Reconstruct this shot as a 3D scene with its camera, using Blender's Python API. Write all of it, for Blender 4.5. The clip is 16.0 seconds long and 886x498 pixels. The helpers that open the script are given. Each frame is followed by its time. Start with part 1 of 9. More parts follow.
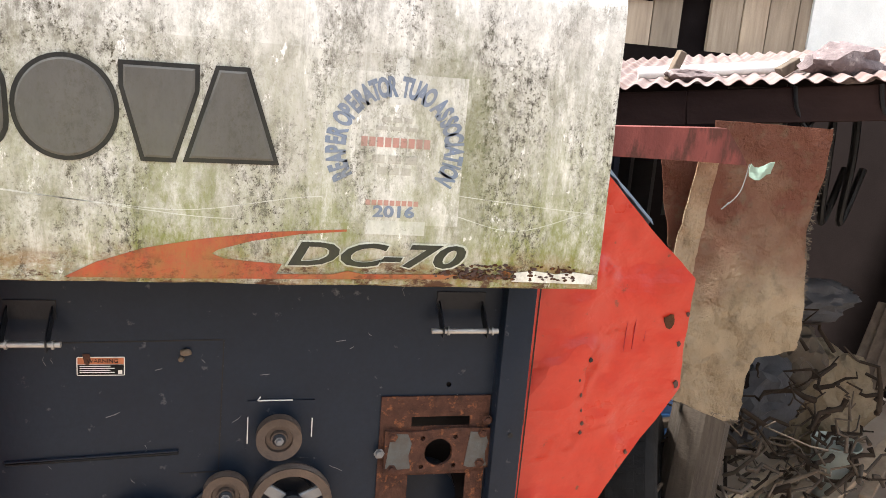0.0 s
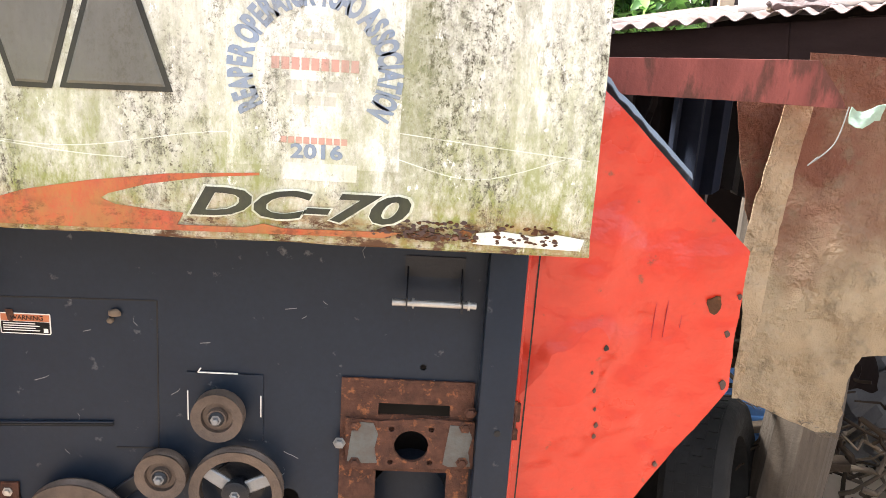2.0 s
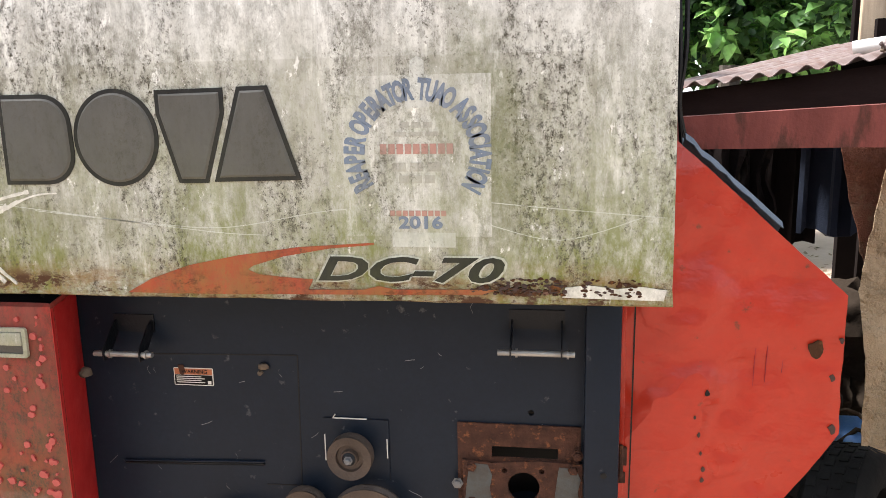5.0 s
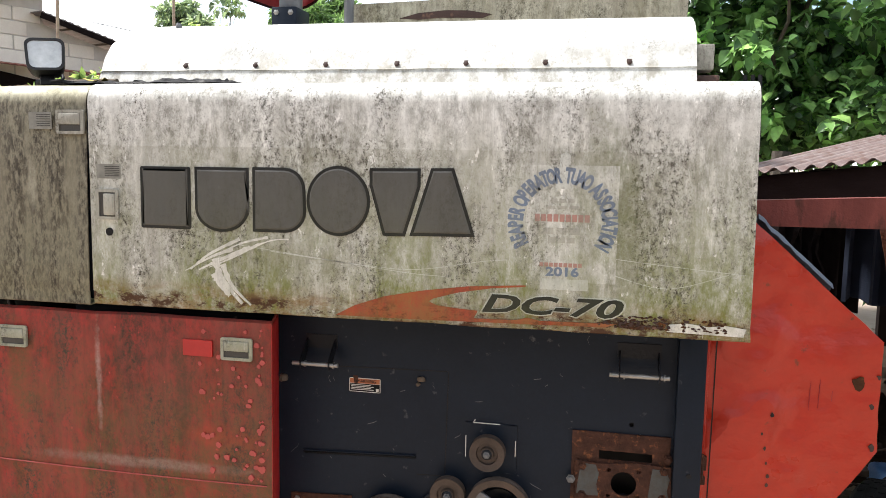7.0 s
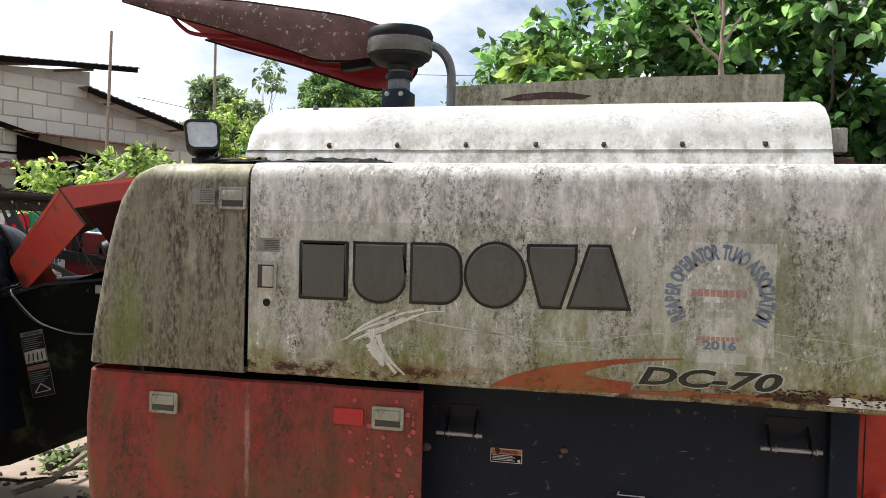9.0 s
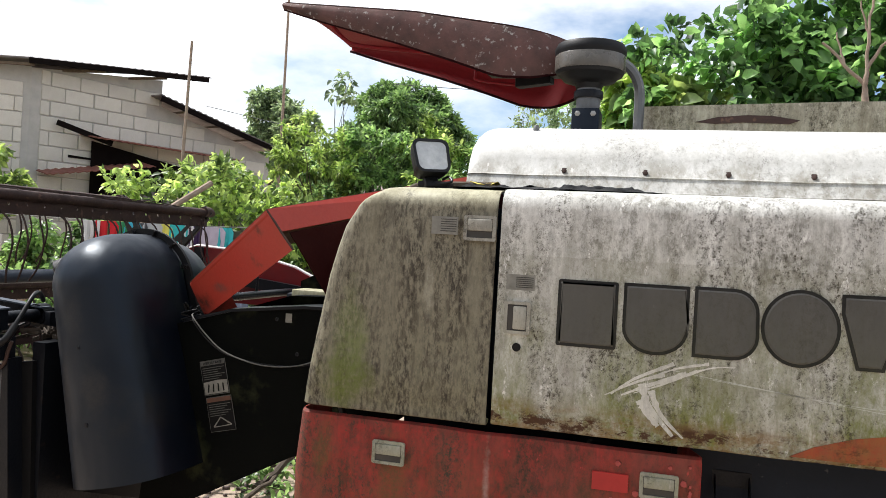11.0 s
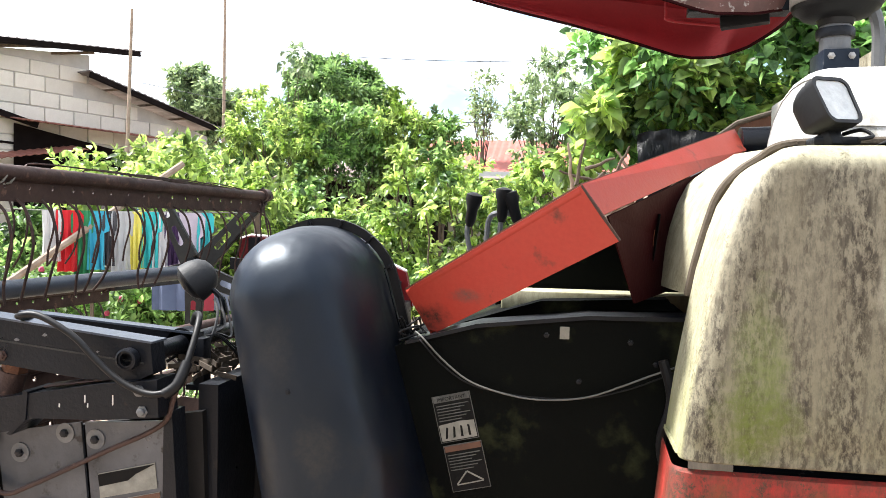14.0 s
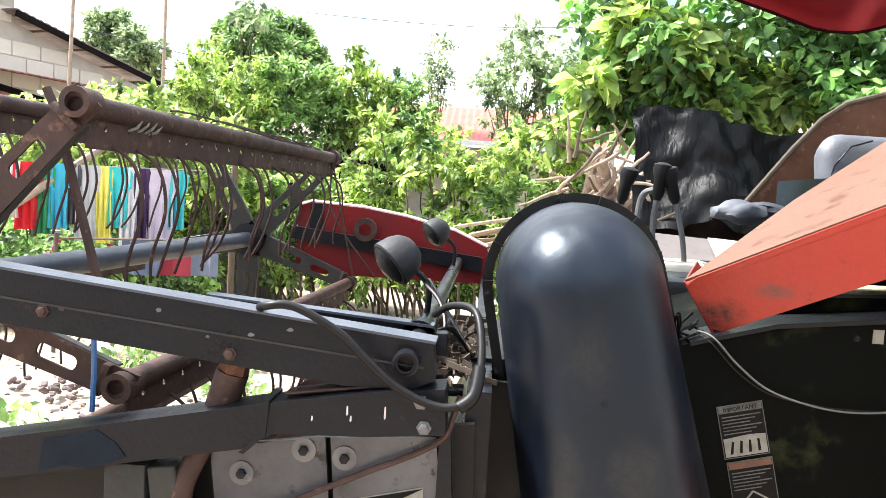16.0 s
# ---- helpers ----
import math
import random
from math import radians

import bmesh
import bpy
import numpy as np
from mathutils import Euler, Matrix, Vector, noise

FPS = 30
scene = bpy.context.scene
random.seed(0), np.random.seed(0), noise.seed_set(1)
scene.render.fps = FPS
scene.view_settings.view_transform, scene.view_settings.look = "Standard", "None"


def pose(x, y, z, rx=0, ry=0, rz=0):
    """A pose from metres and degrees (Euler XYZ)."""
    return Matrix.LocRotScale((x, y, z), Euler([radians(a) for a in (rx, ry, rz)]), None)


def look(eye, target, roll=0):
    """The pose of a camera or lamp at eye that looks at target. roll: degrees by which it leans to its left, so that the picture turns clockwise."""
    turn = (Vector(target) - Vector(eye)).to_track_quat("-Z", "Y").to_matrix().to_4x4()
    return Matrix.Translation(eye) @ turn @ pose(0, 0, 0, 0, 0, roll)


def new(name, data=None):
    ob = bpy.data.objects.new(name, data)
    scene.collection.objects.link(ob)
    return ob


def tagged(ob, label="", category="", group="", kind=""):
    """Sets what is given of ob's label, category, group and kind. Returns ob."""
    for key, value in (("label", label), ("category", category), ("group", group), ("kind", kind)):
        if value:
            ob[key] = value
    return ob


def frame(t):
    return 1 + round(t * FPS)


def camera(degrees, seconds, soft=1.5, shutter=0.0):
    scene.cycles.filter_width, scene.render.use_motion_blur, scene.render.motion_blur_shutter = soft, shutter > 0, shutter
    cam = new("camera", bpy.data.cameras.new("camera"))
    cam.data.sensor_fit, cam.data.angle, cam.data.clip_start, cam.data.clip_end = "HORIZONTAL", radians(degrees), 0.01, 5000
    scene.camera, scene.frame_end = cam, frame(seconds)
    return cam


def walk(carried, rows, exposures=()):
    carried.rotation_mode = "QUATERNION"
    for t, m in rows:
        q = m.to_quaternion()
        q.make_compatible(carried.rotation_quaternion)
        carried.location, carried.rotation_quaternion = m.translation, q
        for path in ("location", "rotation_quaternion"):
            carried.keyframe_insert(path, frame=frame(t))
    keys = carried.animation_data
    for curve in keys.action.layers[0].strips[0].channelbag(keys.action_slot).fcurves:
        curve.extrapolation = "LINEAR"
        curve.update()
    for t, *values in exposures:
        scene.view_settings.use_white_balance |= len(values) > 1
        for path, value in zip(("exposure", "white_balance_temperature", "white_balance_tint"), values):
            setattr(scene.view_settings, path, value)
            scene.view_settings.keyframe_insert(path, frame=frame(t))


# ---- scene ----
cam = camera(59.9, 16.0, soft=0.65)
PATH = [
    (0, (0.147, 0.109, 1.674), (0.633, 2.005, 1.26), 4.7),
    (0.5, (0.282, 0.054, 1.674), (0.621, 1.979, 1.252), 3.0),
    (1, (0.366, 0.123, 1.631), (0.668, 2.047, 1.177), 3.6),
    (1.5, (0.48, 0.313, 1.599), (0.8, 2.227, 1.115), 5.0),
    (2, (0.562, 0.349, 1.6), (0.652, 2.282, 1.092), 3.7),
    (2.5, (0.698, 0.305, 1.615), (0.495, 2.223, 1.088), 1.6),
    (3, (0.779, 0.316, 1.613), (0.493, 2.232, 1.114), 0.4),
    (3.2, (0.809, 0.31, 1.626), (0.501, 2.223, 1.131), -0.0),
    (5.3, (0.601, 0.142, 1.645), (0.285, 2.087, 1.302), -1.4),
    (5.5, (0.55, 0.077, 1.642), (0.167, 2.014, 1.324), -1.7),
    (6, (0.444, -0.096, 1.63), (0.078, 1.848, 1.335), -0.9),
    (6.5, (0.457, -0.195, 1.671), (0.067, 1.75, 1.415), 0.2),
    (7, (0.499, -0.34, 1.69), (0.101, 1.607, 1.468), 1.0),
    (7.5, (0.469, -0.473, 1.699), (0.053, 1.475, 1.528), 0.8),
    (8, (0.329, -0.526, 1.713), (-0.08, 1.43, 1.623), 0.5),
    (8.2, (0.291, -0.532, 1.698), (-0.123, 1.423, 1.628), 0.7),
    (10.3, (-0.148, -0.396, 1.697), (-0.676, 1.532, 1.658), 2.9),
    (10.5, (-0.22, -0.391, 1.689), (-0.762, 1.534, 1.65), 3.2),
    (11, (-0.482, -0.398, 1.734), (-1.03, 1.525, 1.726), 3.2),
    (11.5, (-0.656, -0.362, 1.727), (-1.225, 1.555, 1.713), 3.1),
    (12, (-0.81, -0.212, 1.754), (-1.465, 1.678, 1.74), 2.4),
    (12.5, (-1.004, -0.149, 1.719), (-1.65, 1.743, 1.697), 1.9),
    (13, (-1.276, -0.185, 1.757), (-1.787, 1.748, 1.718), 2.3),
    (13.5, (-1.466, -0.141, 1.719), (-1.862, 1.819, 1.673), 1.9),
    (14, (-1.635, 0.028, 1.722), (-1.975, 1.998, 1.661), 1.1),
    (14.5, (-1.832, 0.082, 1.704), (-2.101, 2.062, 1.613), 3.0),
    (15, (-2.101, 0.053, 1.739), (-2.208, 2.047, 1.624), 5.3),
    (15.5, (-2.289, 0.083, 1.711), (-2.36, 2.078, 1.59), 5.0),
    (16, (-2.495, 0.237, 1.714), (-2.612, 2.229, 1.575), 3.3),
]
walk(cam, [(t, look(eye, target, roll)) for t, eye, target, roll in PATH],
     exposures=[(0, 1.2), (1, 1.42), (2.5, 1.85), (3.2, 1.75), (5.3, 0.85), (6, 0.9), (7, 0.45), (7.5, 0.6), (8, -0.15), (8.2, -0.25), (10.5, 0.0), (11.5, -0.1), (12, 0.15), (12.5, 0.2), (13.5, 0.75), (14.5, 1.05), (16, 1.3)])

# ---- world, sun, exposure ----
world = bpy.data.worlds.new("world")
scene.world = world
world.use_nodes = True
wt = world.node_tree
wt.nodes.clear()
w_out = wt.nodes.new("ShaderNodeOutputWorld")
w_sky = wt.nodes.new("ShaderNodeTexSky")
w_sky.sky_type = "NISHITA"
w_sky.sun_disc = False
SUN_EL, SUN_AZ = 57.0, -84.0          # degrees; azimuth from +y towards +x
w_sky.sun_elevation, w_sky.sun_rotation = radians(SUN_EL), radians(SUN_AZ)
w_bg = wt.nodes.new("ShaderNodeBackground")
w_bg.inputs["Strength"].default_value = 0.086
w_co = wt.nodes.new("ShaderNodeTexCoord")
w_map = wt.nodes.new("ShaderNodeMapping")
w_map.inputs["Scale"].default_value = (1.0, 1.0, 2.2)
w_map.inputs["Location"].default_value = (0.35, 0.1, 0.0)
w_no = wt.nodes.new("ShaderNodeTexNoise")
w_no.inputs["Scale"].default_value = 2.3
w_no.inputs["Detail"].default_value = 7.0
w_no.inputs["Roughness"].default_value = 0.55
w_ramp = wt.nodes.new("ShaderNodeValToRGB")
w_ramp.color_ramp.elements[0].position = 0.40
w_ramp.color_ramp.elements[1].position = 0.55
w_mix = wt.nodes.new("ShaderNodeMixRGB")
w_mix.inputs["Color2"].default_value = (15.0, 15.4, 16.0, 1)
wt.links.new(w_co.outputs["Generated"], w_map.inputs["Vector"])
wt.links.new(w_map.outputs["Vector"], w_no.inputs["Vector"])
wt.links.new(w_no.outputs["Fac"], w_ramp.inputs["Fac"])
wt.links.new(w_ramp.outputs["Color"], w_mix.inputs["Fac"])
w_gain = wt.nodes.new("ShaderNodeHueSaturation")
w_gain.inputs["Saturation"].default_value, w_gain.inputs["Value"].default_value = 1.1, 1.9
wt.links.new(w_sky.outputs["Color"], w_gain.inputs["Color"])
wt.links.new(w_gain.outputs["Color"], w_mix.inputs["Color1"])
wt.links.new(w_mix.outputs["Color"], w_bg.inputs["Color"])
wt.links.new(w_bg.outputs["Background"], w_out.inputs["Surface"])

sun = new("sun", bpy.data.lights.new("sun", "SUN"))
sun.data.energy, sun.data.angle, sun.data.color = 7.4, radians(9), (1.0, 0.97, 0.94)
sun.matrix_world = look((0, 0, 30), Vector((0, 0, 30)) - Vector((
    math.sin(radians(SUN_AZ)) * math.cos(radians(SUN_EL)),
    math.cos(radians(SUN_AZ)) * math.cos(radians(SUN_EL)), math.sin(radians(SUN_EL)))))


# ---- materials ----
def nodes_of(name):
    m = bpy.data.materials.new(name)
    m.use_nodes = True
    t = m.node_tree
    return m, t, t.nodes["Principled BSDF"]


def add(t, kind, **inputs):
    n = t.nodes.new(kind)
    for k, v in inputs.items():
        n.inputs[k.replace("_", " ")].default_value = v
    return n


def rgb(c):
    return (c[0], c[1], c[2], 1.0)


def coords(t, scale=(1, 1, 1), rot=(0, 0, 0)):
    co = t.nodes.new("ShaderNodeTexCoord")
    mp = t.nodes.new("ShaderNodeMapping")
    mp.inputs["Scale"].default_value = scale
    mp.inputs["Rotation"].default_value = rot
    t.links.new(co.outputs["Object"], mp.inputs["Vector"])
    return mp.outputs["Vector"]


def noise_fac(t, scale, lo, hi, detail=6.0, stretch=(1, 1, 1), rough=0.6):
    """A noise ramped from 0 at lo to 1 at hi."""
    n = add(t, "ShaderNodeTexNoise", Scale=scale, Detail=detail, Roughness=rough)
    t.links.new(coords(t, stretch), n.inputs["Vector"])
    r = add(t, "ShaderNodeMapRange", From_Min=lo, From_Max=hi)
    r.clamp = True
    t.links.new(n.outputs["Fac"], r.inputs["Value"])
    return r.outputs["Result"]


def mixed(t, fac, a, b):
    m = t.nodes.new("ShaderNodeMixRGB")
    for sock, v in (("Fac", fac), ("Color1", a), ("Color2", b)):
        if hasattr(v, "is_output"):
            t.links.new(v, m.inputs[sock])
        else:
            m.inputs[sock].default_value = v if sock == "Fac" else rgb(v)
    return m.outputs["Color"]


def maths(t, op, a, b=0.0):
    m = t.nodes.new("ShaderNodeMath")
    m.operation = op
    for i, v in enumerate((a, b)):
        if hasattr(v, "is_output"):
            t.links.new(v, m.inputs[i])
        else:
            m.inputs[i].default_value = v
    return m.outputs["Value"]


def height(t, axis, lo, hi):
    """0 below lo, 1 above hi, along one of the object's axes."""
    sep = t.nodes.new("ShaderNodeSeparateXYZ")
    t.links.new(coords(t), sep.inputs[0])
    r = add(t, "ShaderNodeMapRange", From_Min=lo, From_Max=hi)
    r.clamp = True
    t.links.new(sep.outputs["XYZ".index(axis)], r.inputs["Value"])
    return r.outputs["Result"]


def bumped(t, b, fac, strength, distance=0.01):
    n = add(t, "ShaderNodeBump", Strength=strength, Distance=distance)
    t.links.new(fac, n.inputs["Height"])
    if b.inputs["Normal"].is_linked:
        t.links.new(b.inputs["Normal"].links[0].from_socket, n.inputs["Normal"])
    t.links.new(n.outputs["Normal"], b.inputs["Normal"])


def mat(name, base, rough=0.6, metal=0.0, dark=None, amount=0.5, scale=8.0, stretch=(1, 1, 1), second=None, second_scale=2.0,
        second_range=(0.5, 0.7), bump=0.25, fine=90.0, spec=0.5, rnd=0.0):
    """A surface of one base colour with grain and stains at two scales."""
    m, t, b = nodes_of(name)
    dark = dark or tuple(c * 0.5 for c in base)
    f1 = noise_fac(t, scale, 0.5 - 0.22, 0.5 + 0.22, stretch=stretch)
    col = mixed(t, maths(t, "MULTIPLY", f1, amount), base, dark)
    if second:
        col = mixed(t, noise_fac(t, second_scale, second_range[0], second_range[1], stretch=stretch), col, second)
    f2 = noise_fac(t, fine, 0.3, 0.7, detail=3.0)
    col = mixed(t, maths(t, "MULTIPLY", f2, 0.25), col, tuple(c * 0.6 for c in base))
    if rnd:
        oi = t.nodes.new("ShaderNodeObjectInfo")
        hsv = t.nodes.new("ShaderNodeHueSaturation")
        r = add(t, "ShaderNodeMapRange", To_Min=1 - rnd, To_Max=1 + rnd)
        t.links.new(oi.outputs["Random"], r.inputs["Value"])
        t.links.new(r.outputs["Result"], hsv.inputs["Value"])
        t.links.new(col, hsv.inputs["Color"])
        col = hsv.outputs["Color"]
    t.links.new(col, b.inputs["Base Color"])
    b.inputs["Metallic"].default_value = metal
    b.inputs["Specular IOR Level"].default_value = spec
    rr = add(t, "ShaderNodeMapRange", To_Min=max(rough - 0.12, 0.05), To_Max=min(rough + 0.12, 1.0))
    t.links.new(f1, rr.inputs["Value"])
    t.links.new(rr.outputs["Result"], b.inputs["Roughness"])
    if bump:
        bumped(t, b, f2, bump, 0.002)
        bumped(t, b, f1, bump, 0.004)
    return m


def weathered(name, base, grime=1.0, algae=1.0, rust=0.0, rough=0.55, decal=False, mould=1.0, film=(0.31, 0.297, 0.252), chip=None, moss=(1.66, 1.34), band=None, chip_at=0.62, bands_by=1.0, spot=120.0, low_mould=None, wash_by=0.75, green=(0.20, 0.235, 0.045)):
    """Old sheet metal paint: rain bands, gritty brown film, black mould, green algae low down and a rusting rim."""
    m, t, b = nodes_of(name)
    deep = tuple(c * 0.42 for c in film)
    col = mixed(t, noise_fac(t, 5, 0.35, 0.65, stretch=(1.3, 1, 0.5)), base, tuple(c * 0.9 for c in base))
    bands = noise_fac(t, 9, 0.40, 0.66, detail=8, stretch=(1.3, 1.3, 0.13), rough=0.6)
    col = mixed(t, maths(t, "MULTIPLY", bands, 0.50 * grime * bands_by), col, film)
    wide = noise_fac(t, 5.0, 0.38, 0.62, detail=9, stretch=(1.3, 1.3, 0.6), rough=0.72)
    grit = noise_fac(t, 30, 0.43, 0.58, detail=12, stretch=(1.3, 1.3, 0.75), rough=0.86)
    film_fac = maths(t, "MULTIPLY", grit, maths(t, "ADD", maths(t, "MULTIPLY", wide, 0.75), 0.2))
    col = mixed(t, maths(t, "MULTIPLY", film_fac, 0.9 * grime), col, tuple(c * 0.62 for c in film))
    streak = noise_fac(t, 42, 0.50, 0.70, detail=9, stretch=(1.5, 1.5, 0.07), rough=0.65)
    col = mixed(t, maths(t, "MULTIPLY", streak, 0.30 * grime * bands_by), col, deep)
    if band:
        film_edge = maths(t, "MULTIPLY", height(t, "Z", band + 0.001, band), height(t, "X", 0.72, 0.719))
        col = mixed(t, maths(t, "MULTIPLY", film_edge, 0.22), col, (0.22, 0.20, 0.15))
    wash = noise_fac(t, 10, 0.56, 0.68, detail=9, stretch=(1.6, 1.6, 0.35), rough=0.72)
    col = mixed(t, maths(t, "MULTIPLY", wash, wash_by), col, tuple(min(1.0, c * 1.15) for c in base))
    if algae:
        soft = noise_fac(t, 4.0, 0.28, 0.54, detail=5, stretch=(1.2, 1, 0.6))
        fuzz = noise_fac(t, 38, 0.36, 0.58, detail=11, stretch=(1.2, 1, 0.55), rough=0.8)
        al = maths(t, "MULTIPLY", maths(t, "MULTIPLY", soft, maths(t, "ADD", maths(t, "MULTIPLY", fuzz, 0.75), 0.25)), height(t, "Z", moss[0], moss[1]))
        col = mixed(t, maths(t, "MULTIPLY", al, 0.95 * algae), col, green)
    patch = noise_fac(t, 8, 0.45, 0.64, detail=8, stretch=(1.4, 1, 0.40), rough=0.65)
    spots = noise_fac(t, 0.6 * spot, 0.48, 0.60, detail=12, stretch=(1, 1, 0.7), rough=0.85)
    dots = maths(t, "MULTIPLY", spots, patch)
    col = mixed(t, maths(t, "MULTIPLY", dots, 0.9 * mould), col, (0.040, 0.034, 0.022))
    if low_mould:
        blot = maths(t, "MULTIPLY", noise_fac(t, 13, 0.46, 0.60, detail=10, stretch=(1.3, 1, 0.9), rough=0.75), height(t, "Z", low_mould[0], low_mould[1]))
        col = mixed(t, maths(t, "MULTIPLY", blot, 0.62), col, (0.15, 0.13, 0.085))
    speck = maths(t, "MULTIPLY", noise_fac(t, 150, 0.58, 0.64, detail=6), maths(t, "ADD", maths(t, "MULTIPLY", patch, 0.8), 0.2))
    col = mixed(t, maths(t, "MULTIPLY", speck, 0.8 * mould), col, (0.06, 0.05, 0.03))
    chips = noise_fac(t, 30, chip_at, chip_at + 0.03, detail=9, stretch=(1.3, 1, 0.6), rough=0.75)
    col = mixed(t, maths(t, "MULTIPLY", chips, 0.85 if chip else 0.55), col, chip or tuple(min(1.0, c * 1.25) for c in base))
    if rust:
        low = noise_fac(t, 9, 0.44, 0.58, detail=10, stretch=(1, 1, 2.4), rough=0.8)
        fringe = maths(t, "MULTIPLY", low, height(t, "Z", 1.365, 1.315))
        col = mixed(t, maths(t, "MULTIPLY", fringe, 0.8 * rust), col, (0.20, 0.115, 0.04))
        core = maths(t, "MULTIPLY", noise_fac(t, 13, 0.50, 0.56, detail=10, stretch=(1, 1, 1.8), rough=0.8), height(t, "Z", 1.338, 1.318))
        col = mixed(t, maths(t, "MULTIPLY", core, rust), col, (0.062, 0.027, 0.011))
    t.links.new(col, b.inputs["Base Color"])
    rr = add(t, "ShaderNodeMapRange", To_Min=rough - 0.1, To_Max=0.92)
    t.links.new(wide, rr.inputs["Value"])
    t.links.new(rr.outputs["Result"], b.inputs["Roughness"])
    b.inputs["Specular IOR Level"].default_value = 0.3
    bumped(t, b, dots, 0.25, 0.001)
    if not decal:
        bumped(t, b, noise_fac(t, 3.0, 0.3, 0.7, detail=2), 0.2, 0.01)
    return m


def stain(m, centre, radii, colour, amount=0.8, ragged=0.9, scale=9.0, grain=60.0):
    """One ragged stain of its own place and size on a painted surface."""
    t = m.node_tree
    b = t.nodes["Principled BSDF"]
    under = b.inputs["Base Color"].links[0].from_socket
    away = t.nodes.new("ShaderNodeVectorMath")
    away.operation = "SUBTRACT"
    away.inputs[1].default_value = centre
    t.links.new(coords(t), away.inputs[0])
    scaled = t.nodes.new("ShaderNodeVectorMath")
    scaled.operation = "DIVIDE"
    scaled.inputs[1].default_value = radii
    t.links.new(away.outputs["Vector"], scaled.inputs[0])
    far = t.nodes.new("ShaderNodeVectorMath")
    far.operation = "LENGTH"
    t.links.new(scaled.outputs["Vector"], far.inputs[0])
    edge = maths(t, "ADD", far.outputs["Value"], maths(t, "MULTIPLY", noise_fac(t, scale, 0.3, 0.7, detail=8, rough=0.7), ragged))
    r = add(t, "ShaderNodeMapRange", From_Min=0.95 + ragged / 2, From_Max=0.35 + ragged / 2)
    r.clamp = True
    t.links.new(edge, r.inputs["Value"])
    fac = maths(t, "MULTIPLY", r.outputs["Result"], maths(t, "ADD", maths(t, "MULTIPLY", noise_fac(t, grain, 0.40, 0.60, detail=10, rough=0.8), 0.6), 0.4))
    t.links.new(mixed(t, maths(t, "MULTIPLY", fac, amount), under, colour), b.inputs["Base Color"])


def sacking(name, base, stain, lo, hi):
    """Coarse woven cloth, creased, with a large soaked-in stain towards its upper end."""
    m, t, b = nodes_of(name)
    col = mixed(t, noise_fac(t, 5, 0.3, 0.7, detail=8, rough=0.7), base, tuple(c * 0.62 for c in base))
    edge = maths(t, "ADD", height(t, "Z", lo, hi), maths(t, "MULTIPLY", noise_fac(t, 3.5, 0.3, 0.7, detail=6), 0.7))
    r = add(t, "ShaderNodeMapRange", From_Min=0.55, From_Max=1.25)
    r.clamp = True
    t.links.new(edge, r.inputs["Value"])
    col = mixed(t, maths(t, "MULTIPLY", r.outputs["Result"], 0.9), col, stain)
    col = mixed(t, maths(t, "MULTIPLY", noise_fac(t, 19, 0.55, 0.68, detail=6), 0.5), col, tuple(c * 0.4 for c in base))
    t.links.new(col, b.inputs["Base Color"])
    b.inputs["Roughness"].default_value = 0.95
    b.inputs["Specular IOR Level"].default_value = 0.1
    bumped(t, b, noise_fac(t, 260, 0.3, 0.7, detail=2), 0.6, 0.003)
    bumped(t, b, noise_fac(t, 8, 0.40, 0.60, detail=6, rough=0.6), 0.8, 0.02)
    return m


def leaves(name, a, b_, through_=0.42):
    """Foliage: each leaf takes a tint of its own."""
    m, t, b = nodes_of(name)
    g = t.nodes.new("ShaderNodeNewGeometry")
    col = mixed(t, g.outputs["Random Per Island"], a, b_)
    # Noise patches darken the tint, standing for shaded gaps between leaf clumps.
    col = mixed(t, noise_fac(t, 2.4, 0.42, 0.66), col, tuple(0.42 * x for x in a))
    t.links.new(col, b.inputs["Base Color"])
    b.inputs["Roughness"].default_value = 0.42
    tr = t.nodes.new("ShaderNodeBsdfTranslucent")
    hs = add(t, "ShaderNodeHueSaturation", Hue=0.485, Saturation=1.05, Value=1.7)
    t.links.new(col, hs.inputs["Color"])
    t.links.new(hs.outputs["Color"], tr.inputs["Color"])
    mx = t.nodes.new("ShaderNodeMixShader")
    mx.inputs["Fac"].default_value = through_
    t.links.new(b.outputs["BSDF"], mx.inputs[1])
    t.links.new(tr.outputs["BSDF"], mx.inputs[2])
    t.links.new(mx.outputs["Shader"], t.nodes["Material Output"].inputs["Surface"])
    return m


